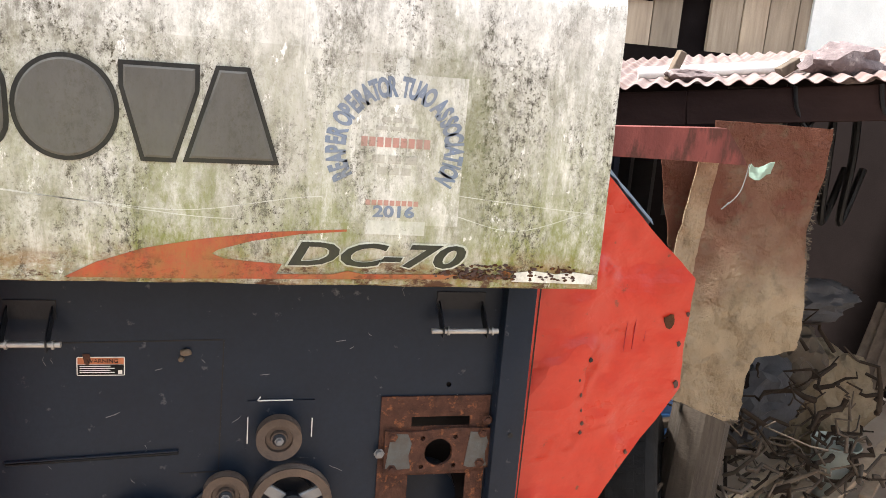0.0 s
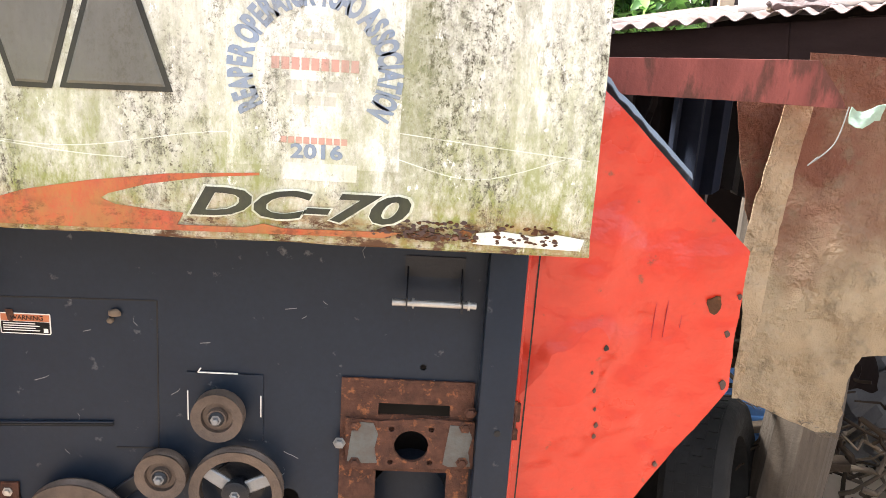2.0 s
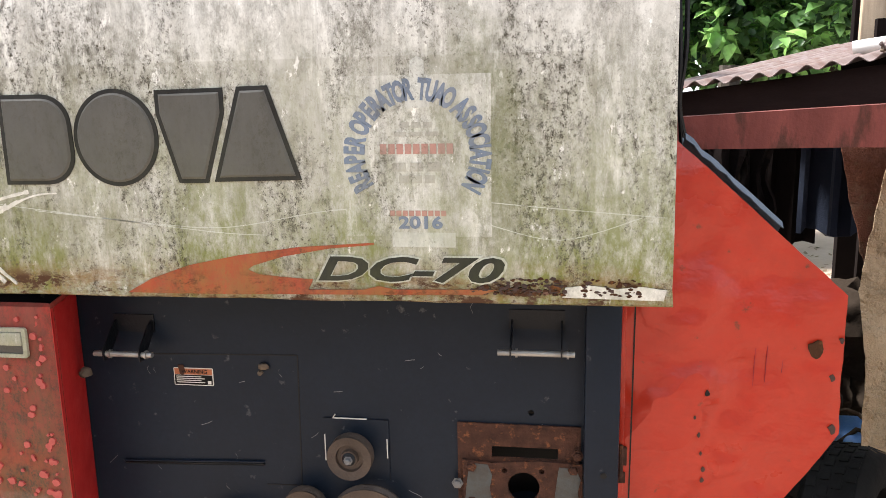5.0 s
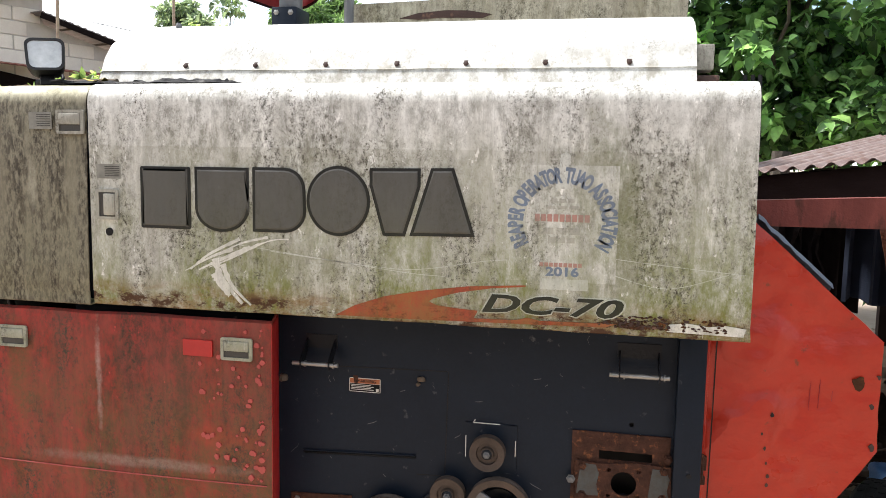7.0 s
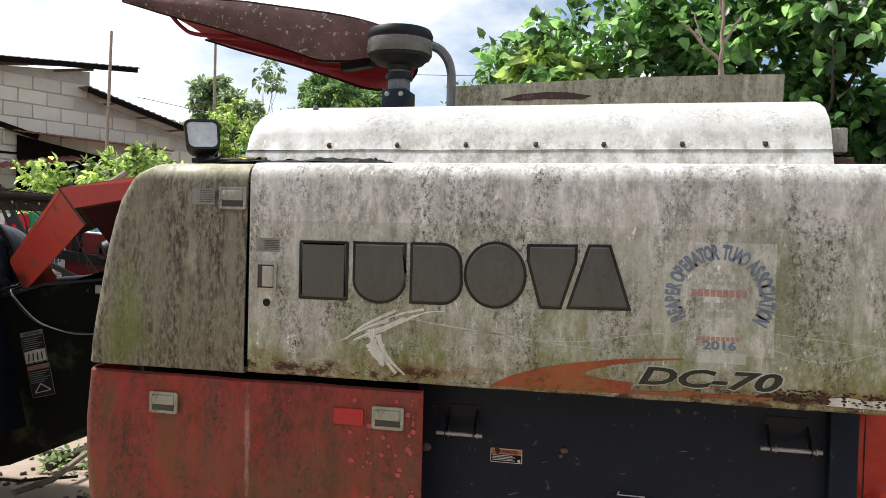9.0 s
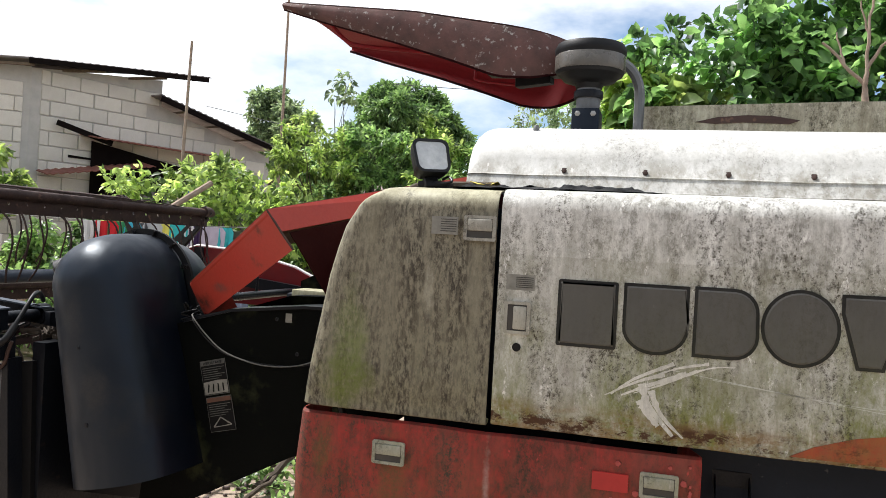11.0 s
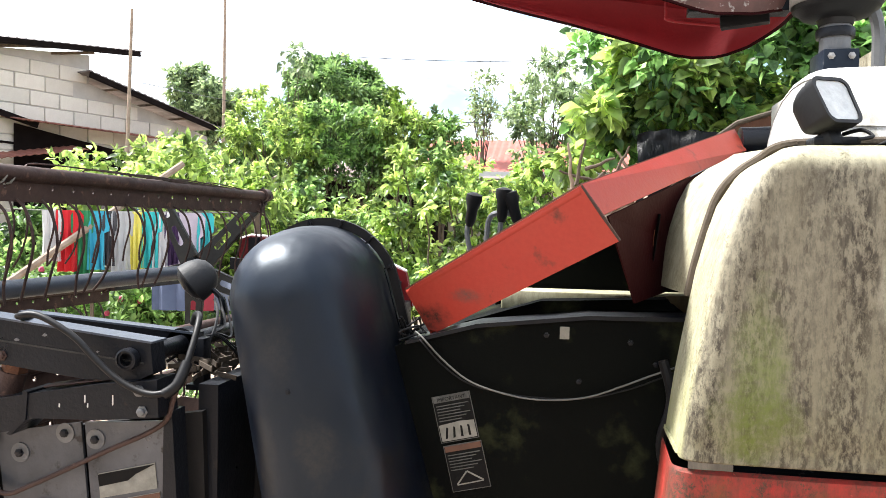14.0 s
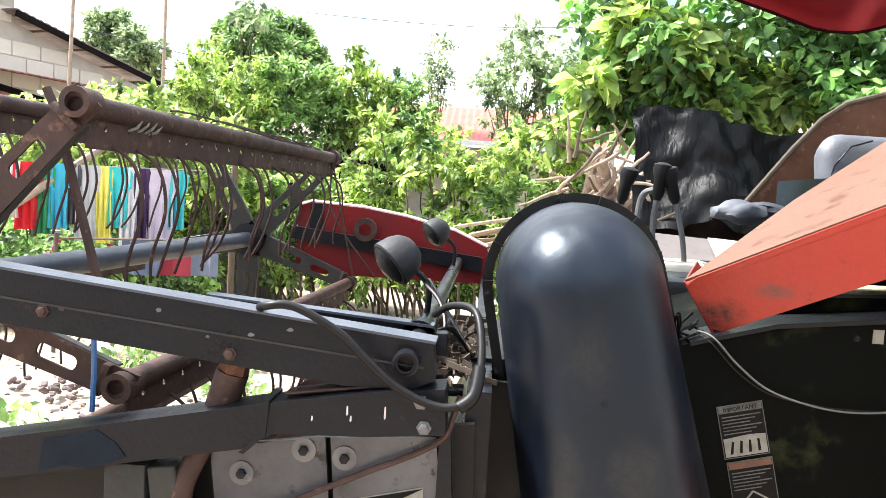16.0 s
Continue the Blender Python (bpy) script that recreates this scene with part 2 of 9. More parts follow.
M = {
    "cover": weathered("dirty_white_paint", (0.76, 0.755, 0.715), grime=1.05, algae=1.1, rust=1.0, band=1.722, mould=1.35, spot=150, moss=(1.80, 1.32), green=(0.165, 0.185, 0.050)),
    "cover2": weathered("mossy_white_paint", (0.44, 0.42, 0.295), grime=0.75, algae=0.55, mould=0.8, film=(0.24, 0.21, 0.12), moss=(1.62, 1.30), spot=110),
    "tank": weathered("stained_tank_paint", (0.46, 0.43, 0.34), grime=1.1, algae=0.3, mould=1.2, film=(0.15, 0.12, 0.085), moss=(2.6, 2.0)),
    "hood": weathered("white_hood_paint", (0.58, 0.575, 0.545), grime=0.36, algae=0.0, mould=0.6, low_mould=(2.045, 1.965)),
    "badge": weathered("grey_badge", (0.088, 0.086, 0.078), grime=0.3, algae=0.15, decal=True, mould=0.5, film=(0.11, 0.10, 0.08)),
    "badge_rim": weathered("black_badge_rim", (0.014, 0.014, 0.013), grime=0.15, algae=0.1, decal=True, mould=0.3, film=(0.07, 0.065, 0.055)),
    "swoosh": weathered("faded_red_decal", (0.34, 0.030, 0.018), grime=0.35, algae=0.32, rust=0.6, decal=True, mould=0.8, film=(0.30, 0.13, 0.08)),
    "seal_blue": weathered("faded_blue_print", (0.15, 0.20, 0.29), grime=0.55, algae=0.2, decal=True, mould=0.9),
    "seal_film": weathered("pale_sticker_film", (0.79, 0.785, 0.745), grime=1.04, algae=1.05, decal=True, mould=1.3, spot=150, moss=(1.80, 1.32), green=(0.165, 0.185, 0.050)),
    "seal_red": weathered("faded_red_print", (0.46, 0.23, 0.195), grime=0.6, algae=0.3, decal=True, mould=0.6),
    "seal_grey": weathered("faded_grey_print", (0.44, 0.43, 0.38), grime=0.7, algae=0.4, decal=True),
    "seal_pale": weathered("pale_sticker", (0.62, 0.63, 0.58), grime=0.6, algae=0.5, decal=True),
    "red_low": weathered("faded_red_paint", (0.36, 0.028, 0.024), grime=1.1, algae=0.9, rough=0.5, mould=1.5, film=(0.135, 0.055, 0.042), chip=(0.46, 0.060, 0.050), moss=(1.32, 0.8), chip_at=0.63, wash_by=0.35, green=(0.085, 0.075, 0.026)),
    "red_clean": mat("clean_red_paint", (0.42, 0.016, 0.014), 0.4, dark=(0.30, 0.018, 0.015), amount=0.7, scale=14, bump=0.08),
    "red_chip": mat("pink_red_undercoat", (0.42, 0.070, 0.058), 0.55, dark=(0.30, 0.050, 0.042), amount=0.7, scale=40, bump=0.1),
    "navy": mat("dusty_navy_sheet", (0.0048, 0.0092, 0.0175), 0.45, dark=(0.0125, 0.0185, 0.029), amount=0.9, scale=3.2, second=(0.080, 0.085, 0.092), second_scale=26, second_range=(0.64, 0.72), bump=0.1, spec=0.17),
    "orange": mat("orange_red_sheet", (0.41, 0.022, 0.006), 0.34, dark=(0.34, 0.017, 0.005), amount=0.8, scale=2.5, second=(0.11, 0.030, 0.014), second_scale=26, second_range=(0.66, 0.73), bump=0.12, fine=60, spec=0.4),
    "arm": mat("sun_faded_orange_paint", (0.36, 0.030, 0.020), 0.45, dark=(0.33, 0.058, 0.036), amount=0.95, scale=2.2, second=(0.10, 0.030, 0.020), second_scale=11, second_range=(0.62, 0.72), bump=0.15, spec=0.3),
    "arm_top": mat("bleached_orange_paint", (0.140, 0.070, 0.050), 0.75, dark=(0.130, 0.088, 0.067), amount=0.9, scale=3.0, second=(0.075, 0.040, 0.028), second_scale=14, second_range=(0.58, 0.70), bump=0.15, spec=0.1),
    "canopy_in": mat("dull_red_underside", (0.30, 0.018, 0.024), 0.55, dark=(0.20, 0.014, 0.018), amount=0.6, scale=4, spec=0.3),
    "canopy_out": mat("mottled_brown_canopy", (0.14, 0.06, 0.05), 0.8, dark=(0.055, 0.04, 0.035), amount=0.9, scale=12, second=(0.36, 0.34, 0.31), second_scale=38, second_range=(0.60, 0.68)),
    "duct": mat("dark_sky_tinted_plastic", (0.0024, 0.0040, 0.0088), 0.42, dark=(0.0036, 0.0054, 0.0104), amount=0.8, scale=5, second=(0.012, 0.0108, 0.0095), second_scale=6, second_range=(0.57, 0.78), bump=0.06, spec=0.40),
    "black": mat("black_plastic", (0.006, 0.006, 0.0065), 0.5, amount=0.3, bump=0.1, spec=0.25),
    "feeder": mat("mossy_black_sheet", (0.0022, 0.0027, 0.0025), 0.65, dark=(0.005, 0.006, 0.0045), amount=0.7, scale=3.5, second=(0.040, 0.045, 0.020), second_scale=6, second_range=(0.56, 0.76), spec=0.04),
    "steel": mat("worn_grey_steel", (0.16, 0.165, 0.17), 0.5, metal=0.4, amount=0.7, scale=6, second=(0.28, 0.28, 0.28), second_scale=18, second_range=(0.62, 0.72)),
    "gun": mat("dark_painted_steel", (0.0050, 0.0062, 0.0090), 0.36, dark=(0.009, 0.010, 0.013), amount=0.7, scale=7, second=(0.034, 0.025, 0.019), second_scale=18, second_range=(0.66, 0.75), spec=0.22),
    "plate": mat("grey_galvanised_plate", (0.110, 0.118, 0.135), 0.36, metal=0.4, dark=(0.035, 0.037, 0.042), amount=0.95, scale=5, second=(0.014, 0.012, 0.011), second_scale=22, second_range=(0.60, 0.69), bump=0.15),
    "bluepipe": mat("blue_grey_pipe", (0.055, 0.068, 0.09), 0.45, amount=0.5, scale=6),
    "rust": mat("rusty_iron", (0.075, 0.031, 0.019), 0.85, dark=(0.024, 0.014, 0.011), amount=0.95, scale=38, second=(0.17, 0.066, 0.028), second_scale=60, second_range=(0.57, 0.68), bump=0.6, spec=0.2),
    "flake": mat("flaking_brown_rust", (0.070, 0.030, 0.013), 0.85, dark=(0.025, 0.012, 0.008), amount=0.9, scale=60, second=(0.16, 0.065, 0.02), second_scale=45, second_range=(0.58, 0.68), bump=0.6, spec=0.15),
    "rust_dark": mat("brown_rusted_pipe", (0.060, 0.030, 0.022), 0.65, dark=(0.028, 0.018, 0.016), amount=0.8, scale=14, second=(0.15, 0.08, 0.055), second_scale=26, second_range=(0.6, 0.7), bump=0.35, spec=0.35),
    "pulley": mat("rusted_cast_pulley", (0.085, 0.062, 0.048), 0.6, metal=0.4, dark=(0.04, 0.03, 0.025), amount=0.8, scale=20, bump=0.4),
    "chrome": mat("dull_zinc_bolt", (0.36, 0.35, 0.33), 0.4, metal=0.7, amount=0.5, scale=40),
    "latch": weathered("grimy_latch", (0.36, 0.35, 0.30), grime=0.9, algae=0.3, decal=True),
    "lens": mat("frosted_lamp_glass", (0.38, 0.40, 0.40), 0.14, dark=(0.62, 0.64, 0.64), amount=0.7, scale=26, spec=0.8),
    "rubber": mat("black_rubber_tyre", (0.009, 0.009, 0.009), 0.8, amount=0.5, scale=12, bump=0.4, spec=0.2),
    "label_w": mat("white_label_print", (0.62, 0.61, 0.57), 0.6, amount=0.4, scale=20),
    "label_k": mat("black_label", (0.007, 0.007, 0.007), 0.6, amount=0.2, spec=0.1),
    "label_o": mat("orange_label_band", (0.40, 0.12, 0.04), 0.6, amount=0.7, scale=30),
    "label_g": mat("grey_old_label", (0.26, 0.255, 0.22), 0.7, dark=(0.13, 0.125, 0.105), amount=0.8, scale=40),
    "rag": mat("torn_black_plastic", (0.003, 0.003, 0.0035), 0.55, amount=0.4, bump=0.3, spec=0.12),
    "scuff": mat("pale_scuffed_paint", (0.16, 0.165, 0.17), 0.6, amount=0.7, scale=60),
    "leaf_y": mat("dry_yellow_leaf", (0.55, 0.42, 0.06), 0.7, amount=0.4, scale=30),
    "fascia": mat("dark_brown_board", (0.026, 0.014, 0.012), 0.85, amount=0.7, scale=7, stretch=(0.4, 1, 2), spec=0.12),
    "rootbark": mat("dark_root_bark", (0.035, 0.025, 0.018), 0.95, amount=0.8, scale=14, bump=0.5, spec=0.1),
    "burlap_pale": sacking("faded_burlap", (0.36, 0.275, 0.18), (0.20, 0.09, 0.05), 1.15, 1.7),
    "rail_red": mat("faded_red_rail_paint", (0.22, 0.052, 0.042), 0.6, dark=(0.085, 0.018, 0.013), amount=0.95, scale=7, stretch=(1.6, 1, 0.45), second=(0.060, 0.016, 0.009), second_scale=10, second_range=(0.50, 0.58), bump=0.3, spec=0.3),
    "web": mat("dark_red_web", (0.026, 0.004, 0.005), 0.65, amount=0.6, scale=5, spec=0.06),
    "scrape": weathered("bare_white_scrape", (0.82, 0.80, 0.74), grime=0.7, algae=0.2, decal=True, mould=0.4),
    "spider": mat("dull_grey_reel_steel", (0.040, 0.041, 0.038), 0.5, dark=(0.018, 0.017, 0.016), amount=0.8, scale=12, second=(0.075, 0.05, 0.035), second_scale=18, second_range=(0.62, 0.72), spec=0.25),
    "dim_print": mat("dim_label_print", (0.13, 0.13, 0.12), 0.7, dark=(0.05, 0.05, 0.045), amount=0.9, scale=60, spec=0.1),
    "old_grey": mat("old_grey_flaking_paint", (0.050, 0.062, 0.062), 0.6, dark=(0.045, 0.026, 0.018), amount=0.8, scale=40),
    "lamp_grey": mat("dusty_black_lamp", (0.016, 0.017, 0.019), 0.55, dark=(0.030, 0.031, 0.033), amount=0.8, scale=9, spec=0.3),
    "smoke": mat("smoky_clear_plastic", (0.055, 0.052, 0.046), 0.35, amount=0.7, scale=14),
    "smoke_band": mat("dusty_smoked_plastic", (0.120, 0.110, 0.095), 0.3, dark=(0.06, 0.055, 0.048), amount=0.8, scale=14),
    "label_o2": mat("dull_orange_print", (0.13, 0.052, 0.026), 0.6, dark=(0.06, 0.03, 0.02), amount=0.8, scale=30),
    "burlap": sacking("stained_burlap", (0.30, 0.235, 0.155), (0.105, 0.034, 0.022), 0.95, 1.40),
    "cloth_pale": mat("pale_sackcloth", (0.10, 0.078, 0.054), 0.95, amount=0.9, scale=7, bump=0.5, fine=200),
    "grey_cloth": mat("dirty_grey_sack", (0.060, 0.060, 0.064), 0.9, amount=0.8, scale=9, bump=0.6),
    "corr": mat("rusty_corrugated_iron", (0.24, 0.20, 0.19), 0.7, dark=(0.12, 0.055, 0.038), amount=0.95, scale=9, metal=0.2),
    "tin": mat("grey_roofing_iron", (0.20, 0.185, 0.18), 0.6, dark=(0.12, 0.09, 0.08), amount=0.7, scale=2.5, metal=0.3),
    "tin_red": mat("red_roofing_iron", (0.42, 0.105, 0.075), 0.6, amount=0.4, scale=2),
    "tin_rust": mat("rust_red_awning_iron", (0.24, 0.085, 0.06), 0.75, amount=0.7, scale=4),
    "wood": mat("grey_weathered_wood", (0.15, 0.11, 0.075), 0.9, dark=(0.07, 0.05, 0.036), amount=0.9, scale=9, stretch=(3, 3, 0.35), bump=0.5, rnd=0.25),
    "old_post": mat("old_grey_brown_post", (0.075, 0.058, 0.042), 0.9, dark=(0.030, 0.023, 0.017), amount=0.95, scale=9, stretch=(4, 4, 0.4), bump=0.7, fine=60),
    "plank": mat("pale_sawn_planks", (0.38, 0.29, 0.20), 0.85, dark=(0.20, 0.145, 0.10), amount=0.85, scale=7, stretch=(3, 3, 0.3), bump=0.35, rnd=0.3),
    "bark": mat("tree_bark", (0.13, 0.10, 0.07), 0.95, dark=(0.06, 0.045, 0.035), amount=0.9, scale=14, stretch=(2, 2, 0.5), bump=0.8),
    "stick": mat("dry_sticks", (0.085, 0.062, 0.042), 0.9, amount=0.8, scale=12, bump=0.4, rnd=0.4),
    "block": mat("concrete_block", (0.66, 0.615, 0.55), 0.95, dark=(0.58, 0.53, 0.47), amount=0.8, scale=5, bump=0.5, fine=40, rnd=0.08),
    "mortar": mat("cement_mortar", (0.52, 0.49, 0.455), 0.95, amount=0.5, scale=3, bump=0.5),
    "soil": mat("dry_dirt", (0.40, 0.315, 0.245), 0.95, dark=(0.27, 0.205, 0.155), amount=0.9, scale=2.2, second=(0.17, 0.145, 0.09), second_scale=1.3, second_range=(0.58, 0.74), bump=0.5, fine=30),
    "litter": mat("dry_leaf_litter", (0.24, 0.17, 0.10), 0.95, amount=0.8, scale=10, rnd=0.3),
    "stone": mat("mottled_field_stone", (0.17, 0.130, 0.125), 0.95, dark=(0.075, 0.055, 0.055), amount=0.95, scale=22, second=(0.26, 0.22, 0.20), second_scale=40, second_range=(0.58, 0.68), bump=0.9),
    "pvc": mat("white_plastic", (0.66, 0.66, 0.63), 0.5, amount=0.3, scale=6),
    "bluebin": mat("blue_plastic", (0.06, 0.17, 0.40), 0.45, amount=0.4, scale=6),
    "oldblue": mat("worn_blue_paint", (0.006, 0.014, 0.026), 0.5, dark=(0.006, 0.008, 0.011), amount=0.9, scale=22, spec=0.12),
    "cable": mat("dull_grey_cable", (0.13, 0.13, 0.12), 0.6, amount=0.4),
    "bucket": mat("grey_green_bucket", (0.30, 0.33, 0.29), 0.5, amount=0.4, scale=6),
    "tarp": mat("black_plastic_tarp", (0.0035, 0.004, 0.005), 0.52, amount=0.5, scale=4, bump=0.5, spec=0.17),
    "roots": mat("bleached_driftwood", (0.40, 0.31, 0.24), 0.95, dark=(0.20, 0.14, 0.10), amount=0.9, scale=10, bump=0.8),
    "seat": mat("grey_vinyl_seat", (0.095, 0.105, 0.125), 0.55, amount=0.5, scale=8),
    "fibre": mat("brown_stained_board", (0.15, 0.062, 0.030), 0.8, dark=(0.075, 0.032, 0.018), amount=0.9, scale=9, second=(0.22, 0.12, 0.07), second_scale=16, second_range=(0.58, 0.70)),
    "beige": mat("beige_plastic", (0.46, 0.44, 0.38), 0.6, amount=0.6, scale=7),
    # Near black: serves dark timber and the sheets that stand for shade.
    "dark": mat("shade_and_dark_timber", (0.009, 0.006, 0.0055), 0.9, amount=0.6, scale=6, spec=0.08),
    "divider": mat("glossy_red_paint", (0.20, 0.006, 0.008), 0.35, dark=(0.12, 0.005, 0.007), amount=0.8, scale=5, spec=0.35),
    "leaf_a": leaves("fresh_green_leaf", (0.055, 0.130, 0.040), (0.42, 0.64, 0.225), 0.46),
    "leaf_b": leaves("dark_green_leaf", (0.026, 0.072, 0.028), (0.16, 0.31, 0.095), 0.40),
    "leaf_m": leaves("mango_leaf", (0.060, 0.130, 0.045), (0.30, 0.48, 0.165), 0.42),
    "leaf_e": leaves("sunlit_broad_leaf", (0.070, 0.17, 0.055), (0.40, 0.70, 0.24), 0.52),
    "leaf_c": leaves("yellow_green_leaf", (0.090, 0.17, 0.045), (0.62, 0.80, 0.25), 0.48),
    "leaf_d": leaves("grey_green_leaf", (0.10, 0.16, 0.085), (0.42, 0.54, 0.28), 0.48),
}

_b = M["orange"].node_tree.nodes["Principled BSDF"]
_b.inputs["Coat Weight"].default_value, _b.inputs["Coat Roughness"].default_value = 0.06, 0.22
# the front cover's flat face carries a brown film, ragged at its edge; then single stains
_t = M["cover2"].node_tree
_b = _t.nodes["Principled BSDF"]
_edge = maths(_t, "MULTIPLY", height(_t, "Y", 1.578, 1.566), height(_t, "Z", 1.868, 1.835))
_film = maths(_t, "MULTIPLY", noise_fac(_t, 62, 0.43, 0.56, detail=10, stretch=(1.4, 1, 0.55), rough=0.78), maths(_t, "ADD", maths(_t, "MULTIPLY", noise_fac(_t, 12, 0.38, 0.58, detail=9, stretch=(2.0, 1, 0.16), rough=0.7), 0.75), 0.25))
_col = mixed(_t, maths(_t, "MULTIPLY", _edge, 0.72), _b.inputs["Base Color"].links[0].from_socket, (0.165, 0.146, 0.108))
_t.links.new(mixed(_t, maths(_t, "MULTIPLY", maths(_t, "MULTIPLY", _film, _edge), 0.95), _col, (0.034, 0.027, 0.019)), _b.inputs["Base Color"])
stain(M["cover2"], (-1.295, 1.55, 1.365), (0.10, 0.3, 0.12), (0.105, 0.135, 0.020), 0.9)
stain(M["cover2"], (-1.285, 1.55, 1.50), (0.06, 0.3, 0.13), (0.17, 0.20, 0.07), 0.6)
stain(M["cover2"], (-1.19, 1.55, 1.815), (0.035, 0.3, 0.055), (0.050, 0.042, 0.030), 0.75)
stain(M["cover2"], (-1.07, 1.55, 1.62), (0.018, 0.3, 0.12), (0.40, 0.38, 0.29), 0.6)
stain(M["cover"], (0.52, 1.55, 1.56), (0.13, 0.3, 0.26), (0.13, 0.14, 0.055), 0.62, scale=14, grain=90.0)
stain(M["cover"], (-0.30, 1.55, 1.42), (0.22, 0.3, 0.08), (0.15, 0.15, 0.06), 0.5, scale=14, grain=90.0)
for _x, _z, _w, _h, _c, _a in ((-0.63, 1.05, 0.035, 0.22, (0.045, 0.040, 0.020), 0.7), (-0.89, 1.06, 0.012, 0.20, (0.42, 0.30, 0.26), 0.55), (-1.15, 1.06, 0.06, 0.20, (0.075, 0.070, 0.022), 0.7), (-1.36, 1.16, 0.04, 0.10, (0.085, 0.080, 0.026), 0.6)):
    stain(M["red_low"], (_x, 1.56, _z), (_w, 0.3, _h), _c, _a, scale=14)
stain(M["red_low"], (-0.75, 1.56, 0.825), (0.45, 0.3, 0.022), (0.27, 0.185, 0.150), 0.7, 0.5, 20)
stain(M["red_low"], (-0.52, 1.56, 0.92), (0.16, 0.3, 0.05), (0.30, 0.050, 0.022), 0.6)
# dirt on the lower end of the operator's guard
stain(M["arm"], (-2.00, 1.92, 1.49), (0.085, 0.2, 0.045), (0.030, 0.014, 0.010), 0.95, 0.7)
stain(M["arm"], (-1.90, 1.85, 1.555), (0.06, 0.2, 0.022), (0.10, 0.060, 0.050), 0.85, 1.0)
for _x, _z, _w, _h in ((-2.30, 1.42, 0.05, 0.10), (-2.20, 1.22, 0.07, 0.09), (-2.32, 1.15, 0.04, 0.12)):
    stain(M["duct"], (_x, 1.68, _z), (_w, 0.3, _h), (0.024, 0.021, 0.018), 0.7, 1.0)

# Bluish base and specular tint stand in for blue sky mirrored in it.
M["duct"].node_tree.nodes["Principled BSDF"].inputs["Specular Tint"].default_value = (0.72, 0.86, 1.0, 1)
_t = M["tarp"].node_tree
bumped(_t, _t.nodes["Principled BSDF"], noise_fac(_t, 5, 0.44, 0.56, detail=3, stretch=(1.6, 1, 0.35), rough=0.5), 0.35, 0.03)
# shallow dents in the thin rear guard
_t = M["orange"].node_tree
bumped(_t, _t.nodes["Principled BSDF"], noise_fac(_t, 5.5, 0.3, 0.7, detail=2.0, rough=0.4), 0.95, 0.036)
bumped(_t, _t.nodes["Principled BSDF"], noise_fac(_t, 14, 0.45, 0.6, detail=3, stretch=(1, 1, 1.4)), 0.25, 0.005)
_t = M["duct"].node_tree
bumped(_t, _t.nodes["Principled BSDF"], noise_fac(_t, 7, 0.3, 0.7, detail=2, stretch=(1, 1, 0.6)), 0.35, 0.012)


def cloth(name, c):
    if name not in M:
        M[name] = mat(name, c, 0.9, dark=tuple(x * 0.65 for x in c), amount=0.6, scale=5, bump=0.4, fine=150)
    return M[name]


# ---- mesh helpers: everything is drawn at its place in the world ----
ORIGIN = {}


def thing(name, base, label, category, group="", kind=""):
    """An Empty at the base of a thing, to which its parts are tied."""
    ob = new(name)
    ob.location = base
    ob.empty_display_size = 0.1
    ORIGIN[ob] = Vector(base)
    return tagged(ob, label, category, group, kind)


def mesh_of(name, bm, material, smooth=38.0):
    bmesh.ops.recalc_face_normals(bm, faces=bm.faces)
    me = bpy.data.meshes.new(name)
    bm.to_mesh(me)
    bm.free()
    me.materials.append(material)
    if smooth:
        me.polygons.foreach_set("use_smooth", [True] * len(me.polygons))
        me.set_sharp_from_angle(angle=radians(smooth))
    return me


def part(name, bm, material, parent=None, label="", smooth=38.0, category="", group="", kind=""):
    """Link a bmesh, drawn in world metres, as one mesh object under a thing or a part."""
    ob = new(name, mesh_of(name, bm, material, smooth))
    if parent:
        ob.parent = parent
        ob.location = -ORIGIN.get(parent, Vector())
        ORIGIN[ob] = Vector()
    else:
        ORIGIN[ob] = Vector()
    return tagged(ob, label, category, group, kind)


def solo(name, bm, material, label, category, group="", kind="", smooth=38.0):
    return part(name, bm, material, None, label, smooth, category, group, kind)


def B():
    return bmesh.new()


def box(bm, lo, hi, bevel=0.0, m=None, seg=2):
    vs = [bm.verts.new((x, y, z)) for x in (lo[0], hi[0]) for y in (lo[1], hi[1]) for z in (lo[2], hi[2])]
    fs = [bm.faces.new([vs[i] for i in f]) for f in ((0, 1, 3, 2), (4, 6, 7, 5), (0, 4, 5, 1), (2, 3, 7, 6), (0, 2, 6, 4), (1, 5, 7, 3))]
    if bevel:
        es = list({e for f in fs for e in f.edges})
        r = bmesh.ops.bevel(bm, geom=es, offset=bevel, segments=seg, affect="EDGES", profile=0.5)
        vs = list({v for v in r["verts"]})
    if m is not None:
        bmesh.ops.transform(bm, matrix=m, verts=[v for v in vs if v.is_valid])
    return bm


